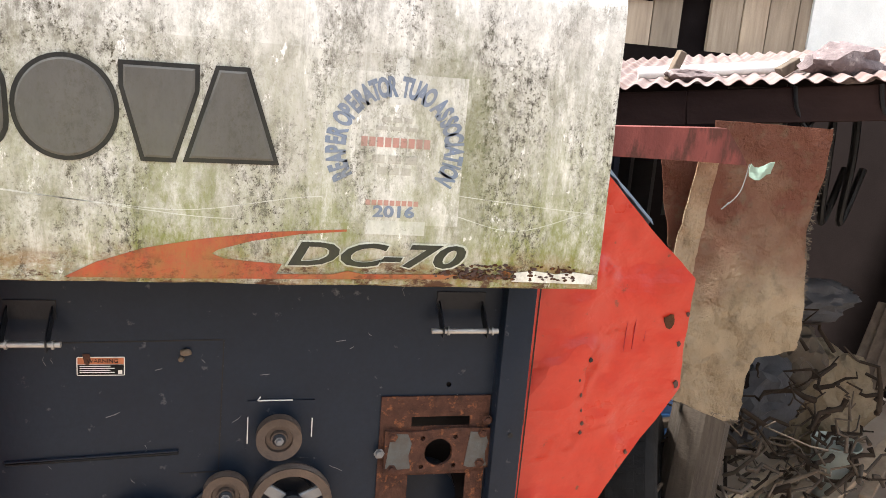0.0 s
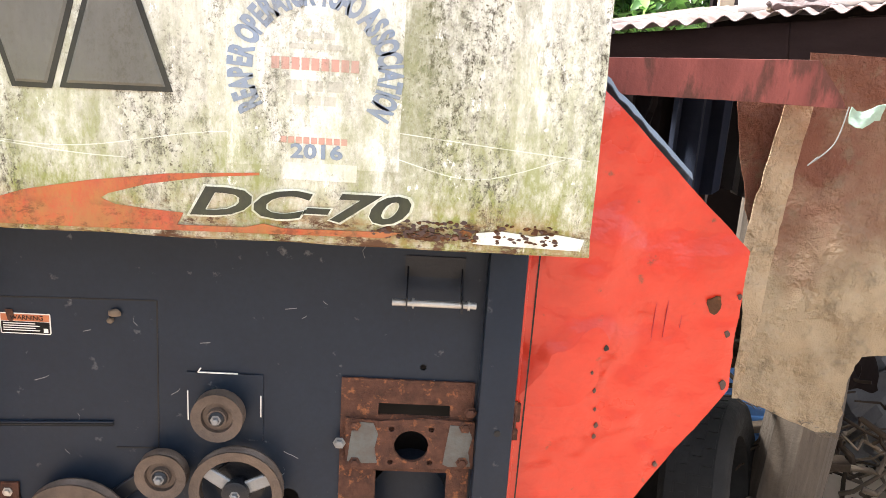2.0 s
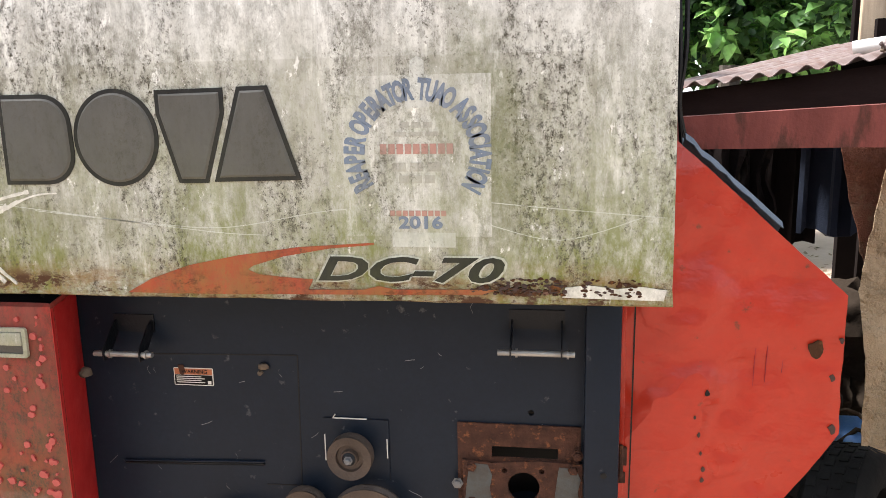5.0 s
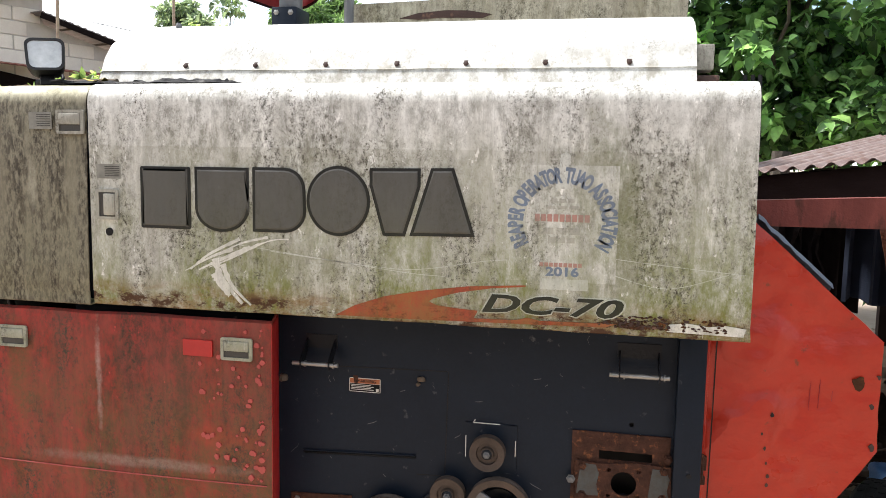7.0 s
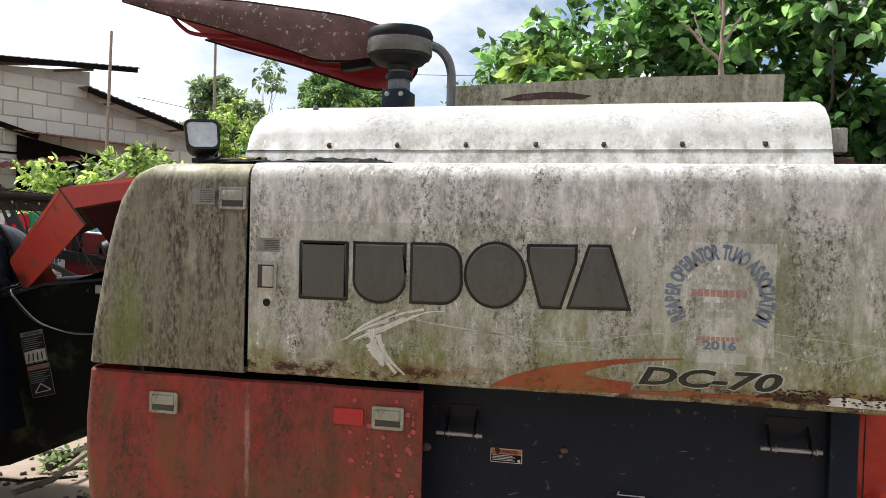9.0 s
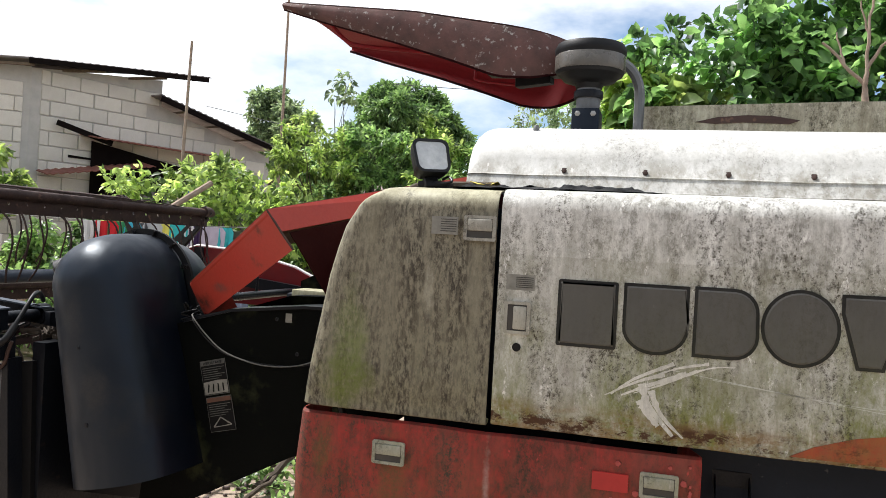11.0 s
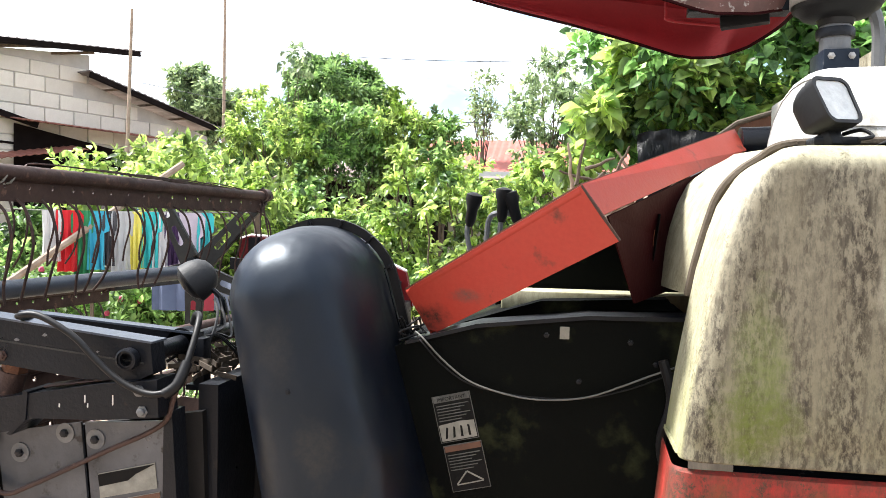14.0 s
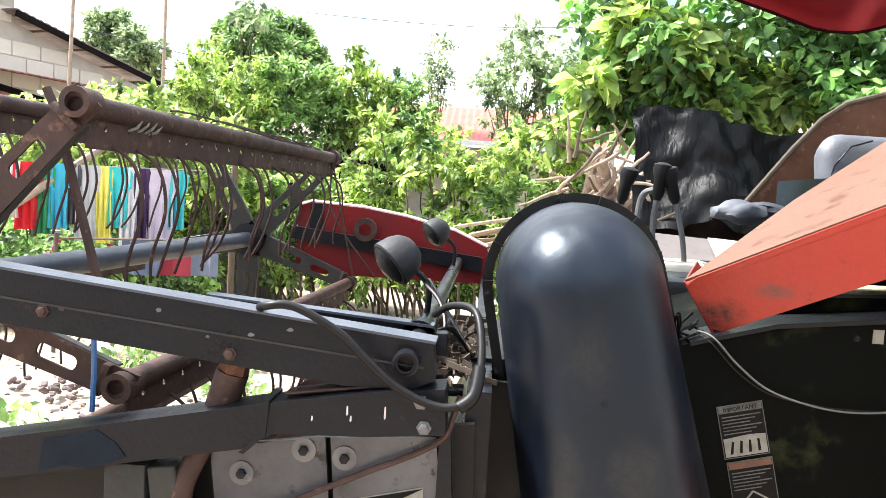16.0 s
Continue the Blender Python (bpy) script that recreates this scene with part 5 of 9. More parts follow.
def slab(bm, pts, thick):
    """A flat sheet over a loop of points, with thickness."""
    vs = [bm.verts.new(p) for p in pts]
    f = bm.faces.new(vs)
    bm.normal_update()
    bmesh.ops.solidify(bm, geom=[f], thickness=thick)
    return bm


rail = P("operator_guard", slab(B(), [D_.lerp(C_, 0.12), D_.lerp(C_, 0.03).lerp(A_, 0.02), D_.lerp(A_, 0.05), A_, B_, C_.lerp(B_, 0.04), C_.lerp(D_, 0.12)], 0.004), "arm", "sun-faded orange sheet guard")
P("guard_top", slab(B(), [D_, K_, E_, A_], 0.004), "arm_top", "", rail)
EA = Vector((-1.091, 2.702, 1.987))
P("guard_end", slab(B(), [A_, E_, EA, A_ + (B_ - A_) * 0.55], 0.004), "arm", "", rail)
P("guard_nose", slab(B(), [D_, C_, C_ + Vector((0.06, 0.10, 0.03)), D_ + Vector((0.05, 0.10, 0.04))], 0.004), "arm", "", rail)
# The web's red is darkened to hold the shadow below the guard.
P("guard_web", slab(B(), [A_ + (B_ - A_) * 0.55 + Vector((0.01, 0.03, 0)), EA, Vector((-1.12, 2.75, 1.60)), Vector((-1.50, 1.86, 1.55))], 0.004), "web", "red web under the guard, coloured dark for its shade", rail)
P("guard_bend", sweep(B(), [D_.lerp(A_, 0.01) + Vector((0.004, 0.010, -0.009)), A_ + Vector((0.002, 0.010, -0.009))], 0.012, 12), "arm", "", rail)
P("guard_weld", sweep(B(), [A_, A_.lerp(B_, 0.5) + Vector((0, -0.002, 0)), B_], 0.004, 6), "rust_dark", "", rail)

# canopy over the operator
def canopy_top(x):
    return table(x, (-2.23, 2.812), (-1.95, 2.786), (-1.59, 2.752), (-1.16, 2.680), (-0.84, 2.612))


def canopy_low(x):
    return table(x, (-2.23, 2.790), (-1.99, 2.715), (-1.67, 2.626), (-1.40, 2.541), (-1.20, 2.472), (-1.05, 2.467), (-0.95, 2.492), (-0.84, 2.545))


def canopy_rim():
    """The canopy's edge seen from above, from the front near corner round the rear to the front far corner."""
    out = [(-2.225 + 1.10 * k / 22, 2.82) for k in range(22)]
    out += [(-1.10 + 0.24 * math.sin(radians(a)), 3.06 - 0.24 * math.cos(radians(a))) for a in range(0, 91, 9)]
    out += [(-0.86, 3.12), (-0.86, 3.19)]
    out += [(-1.16 + 0.30 * math.cos(radians(a)), 3.22 + 0.30 * math.sin(radians(a))) for a in range(0, 91, 9)]
    return out + [(-1.18 - 1.02 * k / 20, 3.52 + 0.02 * k / 20) for k in range(1, 21)]


RIM = canopy_rim()


def rim_rows(grow, path):
    """A skirt below the rim, bellied outwards, shifted out by grow."""
    rows = []
    for x, y in path:
        out = Vector((x + 1.5, y - 3.18, 0))
        out = Vector((max(0.0, x + 1.15) * 2.2, y - 3.18, 0)).normalized()
        a, b = canopy_top(x), canopy_low(x)
        rows.append([Vector((x, y, a + (b - a) * t)) + out * (grow + 0.020 * math.sin(math.pi * min(1.0, 0.15 + 0.85 * t))) for t in (0, 0.2, 0.45, 0.7, 0.9, 1.0)])
    return rows


canopy = P("canopy", sheet(B(), rim_rows(0.0, RIM), 0.003, (0, 0, -1)), "canopy_in", "dull red operator canopy with mottled brown outer sides")
roof_rows = []
half = len(RIM) // 2
for k in range(half):
    (xa, ya), (xb, yb) = RIM[k], RIM[-1 - k]
    roof_rows.append([Vector((xa + (xb - xa) * q / 8, ya + (yb - ya) * q / 8, canopy_top(xa + (xb - xa) * q / 8) + 0.022 * math.sin(math.pi * q / 8))) for q in range(9)])
P("roof_panel", sheet(B(), roof_rows, 0.006, (0, 0, -1)), "canopy_in", "dull red underside", canopy)
P("roof_skin", sheet(B(), [[p + Vector((0, 0, 0.009)) for p in r] for r in roof_rows], 0.003, (0, 0, 1)), "canopy_out", "mottled brown roof skin", canopy)
P("canopy_skirt", sheet(B(), rim_rows(0.006, RIM[:34]), 0.003, (0, -1, 0)), "canopy_out", "mottled brown side skirt", canopy)
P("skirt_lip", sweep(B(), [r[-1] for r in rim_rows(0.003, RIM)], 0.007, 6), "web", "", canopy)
P("inner_rail", sweep(B(), curve_pts([(-2.04, 2.93, 2.75), (-1.98, 2.95, 2.685), (-1.90, 2.95, 2.650), (-1.633, 2.95, 2.619), (-1.45, 2.95, 2.60)]), 0.010, 8), "canopy_in", "thin red rail under the canopy", canopy)
P("grab_handle", sweep(B(), curve_pts([(-1.331, 2.95, 2.60), (-1.331, 2.95, 2.51), (-1.318, 2.95, 2.485), (-1.189, 2.95, 2.467), (-1.10, 2.95, 2.464), (-1.06, 2.95, 2.50)], 5), 0.006, 8), "canopy_in", "thin red grab handle", canopy)
P("canopy_bracket", beam(B(), (-1.26, 2.92, 2.53), (-0.92, 2.90, 2.52), 0.09, 0.07), "gun", "dark canopy bracket", canopy)
P("canopy_bracket", beam(B(), (-1.14, 2.96, 2.475), (-0.98, 2.92, 2.485), 0.05, 0.05), "black", "", canopy)

# feeder house with labels and a loose cable
feeder = P("feeder_house", plate(B(), [(-2.12, 1.40), (-2.02, 1.436), (-1.87, 1.478), (-1.60, 1.508), (-1.36, 1.512), (-1.36, 1.10), (-1.62, 1.01), (-2.02, 0.80), (-2.20, 0.76)], 1.912, 2.55), "feeder", "mossy black feeder housing")
P("feeder_flange", plate(B(), [(-2.05, 1.432), (-1.87, 1.482), (-1.60, 1.512), (-1.36, 1.516), (-1.36, 1.506), (-1.60, 1.502), (-1.87, 1.472), (-2.05, 1.422)], 1.900, 2.02), "gun", "", feeder)
P("feeder_ridge", plate(B(), [(-1.93, 1.465), (-1.72, 1.530), (-1.40, 1.545), (-1.38, 1.515), (-1.60, 1.508)], 2.05, 2.12), "feeder", "", feeder)
for x, z in ((-1.70, 1.46), (-1.50, 1.45), (-1.44, 1.40), (-1.62, 1.35)):
    P("rivet", bolt(B(), (x, 1.912, z), (0, -1, 0), 0.005, 0.004), "gun", "", feeder)
P("mark", plate(B(), rect(-1.668, 1.452, -1.645, 1.482), 1.9105, 1.912), "label_g", "small square mark", feeder)
for (x, z), key in (((-1.982, 1.291), "dim_print"), ((-1.950, 1.170), "label_o2")):
    lm = pose(x, 1.9105, z, 0, -13.5, 0)
    lab = P("label", turned(plate(B(), rect(0, -0.118, 0.098, 0), -0.001, 0), lm), "dim_print", "black and white instruction label", feeder)
    P("label_field", turned(plate(B(), rect(0.002, -0.116, 0.096, -0.003), -0.0016, -0.0008), lm), "label_k", "", lab)
    P("label_band", turned(plate(B(), rect(0.003, -0.017, 0.095, -0.003), -0.0022, -0.0014), lm), key, "", lab)
    for k in range(6):
        P("print_line", turned(plate(B(), rect(0.007, -0.027 - k * 0.0075, 0.090 - 0.012 * (k % 3), -0.0245 - k * 0.0075), -0.0022, -0.0014), lm), "dim_print", "", lab)
    if key == "dim_print":
        P("print_block", turned(plate(B(), [(0.004, -0.114), (0.094, -0.114), (0.094, -0.072), (0.060, -0.069), (0.004, -0.073)], -0.0022, -0.0014), lm), "label_g", "pale worn picture block", lab)
        for q in range(4):
            P("print_mark", turned(plate(B(), [(0.014 + 0.02 * q, -0.108), (0.020 + 0.02 * q, -0.108), (0.026 + 0.018 * q, -0.082), (0.021 + 0.018 * q, -0.080)], -0.0026, -0.002), lm), "label_k", "", lab)
        me_word = lettering("label_word", "IMPORTANT", 0.013, (0, 0, 0), M["label_k"], lab, "printed heading")
        me_word.data.transform(lm @ pose(0.049, -0.0026, -0.010))
    else:
        P("print_mark", turned(beam(B(), (0.016, -0.0018, -0.100), (0.046, -0.0018, -0.070), 0.0012, 0.004, bevel=0), lm), "label_g", "", lab)
        P("print_mark", turned(beam(B(), (0.046, -0.0018, -0.070), (0.084, -0.0018, -0.098), 0.0012, 0.004, bevel=0), lm), "label_g", "", lab)
        P("print_mark", turned(beam(B(), (0.016, -0.0018, -0.101), (0.084, -0.0018, -0.099), 0.0012, 0.003, bevel=0), lm), "label_g", "", lab)
cable_pts = [(-2.03, 1.93, 1.452), (-2.005, 1.89, 1.445), (-1.95, 1.888, 1.39), (-1.88, 1.888, 1.340), (-1.78, 1.888, 1.312), (-1.694, 1.888, 1.306), (-1.60, 1.888, 1.318), (-1.518, 1.888, 1.349), (-1.46, 1.885, 1.375), (-1.38, 1.875, 1.41)]
P("loose_cable", sweep(B(), curve_pts(cable_pts), 0.0024, 8), "cable", "thin grey loose cable")
P("loose_cable", sweep(B(), curve_pts([(x, y + 0.004, z - 0.006 - 0.01 * math.sin(i)) for i, (x, y, z) in enumerate(cable_pts)]), 0.002, 8), "black", "thin black loose cable")
for k in range(9):
    p = Vector((-2.075 + 0.05 * random.random(), 1.93 + 0.06 * random.random(), 1.43 + 0.05 * random.random()))
    P("wire_tangle", sweep(B(), curve_pts([p, p + Vector((random.uniform(-.04, .04), -0.02, random.uniform(-.03, .04))), p + Vector((random.uniform(-.05, .05), 0.01, random.uniform(-.05, .03)))]), 0.003, 6), "black")
P("hose", sweep(B(), curve_pts([(-1.43, 1.86, 1.42), (-1.41, 1.85, 1.33), (-1.43, 1.86, 1.22), (-1.40, 1.87, 1.10)]), 0.012, 8), "black", "black hose")
P("beige_deck", box(B(), (-1.85, 2.30, 1.47), (-1.30, 2.42, 1.535), 0.006), "cover2", "stained beige deck edge")
P("dark_deck", box(B(), (-2.0, 2.55, 1.40), (-0.95, 3.6, 1.50), 0.01), "gun", "operator's deck")

# Added dark sheet; fills the gap below the guard as shadow.
P("cabin_wall", plate(B(), [(-1.88, 1.44), (-1.88, 1.56), (-1.30, 1.84), (-1.18, 1.84), (-1.18, 1.44)], 2.44, 2.46), "feeder", "dark filler sheet standing for the shadow under the guard")
# domed chain cover
DM = pose(-2.252, 2.0, 1.343, 0, -13.0, 0)


def dome_rows(halfw, depth, y_back, z_top, z_bot, grow=0.0):
    rows = []
    n = 26
    hs = []
    for i in range(13):
        a = radians(7.5 * i)
        hs.append((z_top - halfw + halfw * math.cos(a), math.sin(a)))
    for i in range(1, 12):
        hs.append((z_top - halfw + (z_bot - z_top + halfw) * i / 11, 1.0))
    for h, s in hs:
        s = max(s, 0.02)
        w = (halfw + (0.05 * (z_top - halfw - h) if h < z_top - halfw else 0)) * s
        d = depth * (s ** 0.55)
        rows.append([Vector((-w * math.copysign(abs(math.cos(math.pi * k / n)) ** 0.76, math.cos(math.pi * k / n)), -d * max(0.0, math.sin(math.pi * k / n)) ** 0.60 + y_back, h)) for k in range(n + 1)])
    return rows


dome = P("chain_cover", turned(sheet(B(), dome_rows(0.176, 0.345, 0.0, 0.378, -0.45), 0.004), DM), "duct", "dark blue-grey domed chain cover")
outer = [(0.209 * math.cos(radians(a)), 0.378 - 0.188 + 0.209 * math.sin(radians(a))) for a in range(0, 181, 9)]
inner = [(0.186 * math.cos(radians(a)), 0.378 - 0.188 + 0.186 * math.sin(radians(a))) for a in range(180, -1, -9)]
P("cover_flange", turned(plate(B(), [(0.226, -0.44)] + outer + [(-0.226, -0.44), (-0.206, -0.44)] + inner + [(0.206, -0.44)], -0.004, 0.010), DM), "black", "black rim flange", dome)
for a in (12, 38, 64, 90, 116, 142, 168):
    P("flange_rib", turned(box(B(), (0.184, -0.018, -0.002), (0.207, -0.002, 0.002)), DM @ pose(0, 0, 0.19, 0, -a, 0)), "black", "", dome)
for x, z in ((-0.198, 0.20), (0.195, 0.23), (-0.210, 0.02), (-0.214, -0.12), (0.212, 0.05), (0.0, 0.388)):
    P("flange_bolt", turned(bolt(B(), (x, -0.006, z), (0, -1, 0), 0.007, 0.006), DM), "gun", "", dome)
P("rear_cover", turned(sheet(B(), [[Vector((p.x, -p.y, p.z)) for p in r] for r in dome_rows(0.178, 0.26, -0.01, 0.36, -0.44)], 0.004, (0, -1, 0)), DM), "duct", "second half of the cover behind the rim", dome)
P("cover_bolt", bolt(B(), (-2.262, 1.657, 1.343), (0, -1, 0.05), 0.006, 0.004), "gun", "", dome)
P("cover_bolt", bolt(B(), (-2.215, 1.657, 1.10), (0, -1, 0.05), 0.007, 0.004), "gun", "", dome)

# Added black fillers hide bright ground; they stand for a shaded void.
P("feeder_throat", box(B(), (-2.52, 2.02, 0.80), (-2.12, 2.6, 1.34)), "black", "black filler box standing for the dark void beside the feeder")
P("throat_side", plate(B(), [(-2.50, 0.76), (-2.10, 0.78), (-2.10, 1.30), (-2.50, 1.30)], 1.96, 1.975), "black")
# operator's levers, seat and board
def lever(base, mid, tip, label="black control lever"):
    lv = P("control_lever", sweep(B(), curve_pts([base, mid, tip]), 0.010, 8), "steel", label)
    d = (Vector(tip) - Vector(mid)).normalized()
    P("knob", lathe(B(), [(0.012, -0.02), (0.020, 0.0), (0.022, 0.05), (0.032, 0.085), (0.030, 0.105), (0.012, 0.112)], Vector(tip) - d * 0.02, d, 16), "black", "", lv)


lever((-1.90, 2.99, 1.50), (-1.925, 2.98, 1.65), (-1.915, 2.966, 1.78))
lever((-2.00, 2.99, 1.50), (-2.05, 2.98, 1.68), (-2.035, 2.966, 1.76))
lever((-1.80, 2.99, 1.50), (-1.82, 2.98, 1.62), (-1.865, 2.966, 1.77), "thin control lever")
P("bent_lever", sweep(B(), curve_pts([(-1.98, 3.0, 1.58), (-1.97, 2.99, 1.74), (-1.93, 2.98, 1.775), (-1.88, 2.98, 1.77)]), 0.011, 8), "steel", "bent grey lever")
P("lever_boot", lathe(B(), [(0.06, 1.50), (0.055, 1.53), (0.035, 1.56), (0.028, 1.60)], (-1.93, 2.99, 0), n=18), "black", "rubber boot")
P("lever_console", box(B(), (-2.06, 2.9, 1.40), (-1.70, 3.15, 1.53), 0.02), "beige", "cream lever console")
board_pts = [(-1.36, 1.68), (-1.10, 2.03), (-0.98, 2.17), (-0.88, 2.245), (-0.70, 2.30), (-0.68, 2.25), (-0.68, 1.65)]
board = P("back_board", plate(B(), board_pts, 3.95, 3.975), "fibre", "brown-stained board with a pale edge")
P("board_edge", sweep(B(), [(x, 3.95, z) for x, z in board_pts[:5]], 0.013, 8), "cloth_pale", "pale worn edge", board)
rows = []
for y, k in ((-0.075, 0.02), (-0.072, 0.55), (-0.062, 0.80), (-0.040, 0.94), (0.0, 1.0), (0.040, 0.94), (0.062, 0.80), (0.070, 0.02)):
    loop = [(x * k, y + 0.02 * z, z * k) for x, z in round_rect(-0.21, -0.24, 0.21, 0.20, 0.11, 6)]
    rows.append(loop + loop[:1])
seat = P("operator_seat", turned(sheet(B(), rows), pose(-0.93, 3.6, 1.872, -10, 0, 8)), "seat", "rounded grey vinyl seat back")
P("seat_seam", sweep(B(), [(-1.115, 3.53, 1.80), (-1.09, 3.525, 1.93), (-1.03, 3.525, 2.01), (-0.94, 3.54, 2.04)], 0.004, 6), "gun", "", seat)
P("seat_cushion", box(B(), (-1.30, 3.05, 1.55), (-0.90, 3.5, 1.66), 0.03), "seat", "", seat)
P("seat_cover", lump(lump(B(), (-1.56, 3.2, 1.715), 0.10, 4, squash=(1.0, 0.7, 0.42)), (-1.46, 3.25, 1.73), 0.09, 7, squash=(1.0, 0.7, 0.30)), "seat", "crumpled grey vinyl flap")
P("exhaust_pipe", sweep(B(), [(-1.10, 2.75, 2.02), (-0.80, 2.76, 2.03)], 0.05, 16), "gun", "dark pipe")
# torn label on the shell
lab = P("torn_label", slab(B(), [Vector((-1.432, 1.98, 1.76)), Vector((-1.442, 2.06, 1.765)), Vector((-1.458, 2.05, 1.65)), Vector((-1.446, 1.97, 1.645))], 0.001), "label_k", "torn black and yellow label", shell)
P("torn_print", slab(B(), [Vector((-1.444, 1.99, 1.72)), Vector((-1.450, 2.035, 1.73)), Vector((-1.456, 2.03, 1.68)), Vector((-1.449, 1.985, 1.67))], 0.001), "label_o", "", lab)

# rear chute rail, bent end
chute = P("chute_rail", plate(B(), [(0.80, 1.525), (1.30, 1.527), (1.496, 1.524), (1.47, 1.56), (1.416, 1.622), (1.2, 1.612), (0.80, 1.592)], 2.012, 2.018), "rail_red", "rusty red channel rail with a bent end")
P("chute_flange", plate(B(), [(0.80, 1.592), (1.2, 1.612), (1.416, 1.622), (1.418, 1.617), (1.2, 1.607), (0.80, 1.587)], 2.018, 2.07), "rail_red", "", chute)
P("chute_stay", beam(B(), (0.80, 2.04, 1.56), (0.60, 2.04, 1.56), 0.05, 0.06), "rust", "", chute)
for k in range(3):
    P("hanging_strip", sweep(B(), curve_pts([(0.88 + 0.02 * k, 1.98, 1.95), (0.90 + 0.012 * k, 1.97, 1.75), (0.915, 1.975, 1.62), (0.93 + 0.01 * k, 1.99, 1.50)]), 0.006, 6), "black", "black hanging strap")

# black plastic rag lying on the cover's top
rows = []
for i in range(70):
    x = -1.05 + 0.56 * i / 69
    h = 0.010 + 0.012 * abs(noise.noise(Vector((x * 17, 0, 3)))) + (0.008 if 36 < i < 60 else 0)
    end = min(1.0, i / 6, (69 - i) / 5)
    rows.append([(x, 1.640 + 0.03 * noise.noise(Vector((x * 16, j, 1))) + 0.020 * j, 1.899 + end * h * (0.6 + 1.3 * abs(noise.noise(Vector((x * 19, j * 0.9, 7))))) * math.sin(math.pi * (j + 0.25) / 8.5)) for j in range(9)])
solo("plastic_rag", sheet(B(), rows, 0.001), M["rag"], "crumpled black plastic rag on the harvester's cover", "plastic sheet")
solo("cloth_rag", sheet(B(), [[Vector((0.90 + 0.19 * i / 12, 1.765 + 0.012 * j + 0.008 * noise.noise(Vector((i, j, 2))), 1.562 - 0.175 * i / 12 + 0.012 * math.sin(j * 1.6) + 0.008 * noise.noise(Vector((i * 0.7, j, 0))))) for j in range(5)] for i in range(13)], 0.002),
     cloth("blue_grey_rag", (0.12, 0.15, 0.19)), "blue-grey rag lying on the guard's edge", "rag")

for x, a in ((-0.985, 0.3), (-0.94, 1.9)):
    solo("fallen_leaf", slab(B(), [Vector((x + r * math.cos(a + q), 1.71 + 0.6 * r * math.sin(a + q), 1.915 + 0.006 * math.cos(2 * q))) for q, r in ((0, 0.035), (1.0, 0.016), (2.2, 0.017), (3.14, 0.03), (4.1, 0.016), (5.3, 0.017))], 0.0008), M["leaf_y"], "dry yellow leaf lying on the cover", "leaf")
# marks on the navy wall: scuffs and cobweb threads
random.seed(19)
for k in range(26):
    x, z = random.uniform(-0.36, 0.70), random.uniform(0.62, 1.24)
    a, n = random.uniform(0, 6.3), random.uniform(0.008, 0.035)
    q = [(x + n * u * math.cos(a) + 0.15 * n * math.sin(5 * u + k) * math.sin(a), z + n * u * math.sin(a)) for u in (0, 0.3, 0.6, 1.0)]
    P("scuff", plate(B(), [(p[0], p[1] + 0.0007) for p in q] + [(p[0], p[1] - 0.0007) for p in reversed(q)], WY - 0.0003, WY + 0.002), "scuff", "thin pale scuff", wall)

# crawler track under the body
track = P("crawler_track", plate(B(), round_rect(-1.35, 0.0, 0.45, 0.46, 0.2, 8), 1.86, 2.26), "rubber", "black rubber crawler track")
for k in range(22):
    P("track_lug", box(B(), (-1.15 + k * 0.066, 1.85, -0.002), (-1.12 + k * 0.066, 2.27, 0.02)), "rubber", "", track)

# ---- header and reel ----
def prism(bm, pts, y0, y1):
    return plate(bm, pts, y0, y1)


end_rail = P("header_rail", prism(B(), [(-2.552, 1.276), (-2.557, 1.362), (-2.70, 1.345), (-2.889, 1.311), (-3.4, 1.207), (-4.25, 1.035), (-4.25, 0.955), (-3.4, 1.128), (-2.93, 1.222), (-2.87, 1.256), (-2.70, 1.262)], 1.615, 1.70), "gun", "dark painted header side rail with worn blue paint")
P("rail_wrap", prism(B(), [(-2.885, 1.252), (-2.880, 1.318), (-2.892, 1.320), (-2.90, 1.25), (-2.935, 1.216), (-2.925, 1.214)], 1.611, 1.704), "gun", "", end_rail)
P("rail_patch", plate(B(), [(-3.32, 1.148), (-3.27, 1.165), (-3.22, 1.160), (-3.15, 1.19), (-3.17, 1.215), (-3.21, 1.238), (-3.26, 1.222), (-3.31, 1.213)], 1.613, 1.6152), "oldblue", "patch of old blue paint", end_rail)
P("rail_plate", beam(B(), (-2.60, 1.66, 1.366), (-2.86, 1.66, 1.325), 0.05, 0.006), "rust_dark", "", end_rail)
for x, z in ((-2.60, 1.335), (-2.592, 1.288)):
    P("rail_bolt", bolt(B(), (x, 1.615, z), (0, -1, 0), 0.0095, 0.010), "steel", "zinc bolt", end_rail)
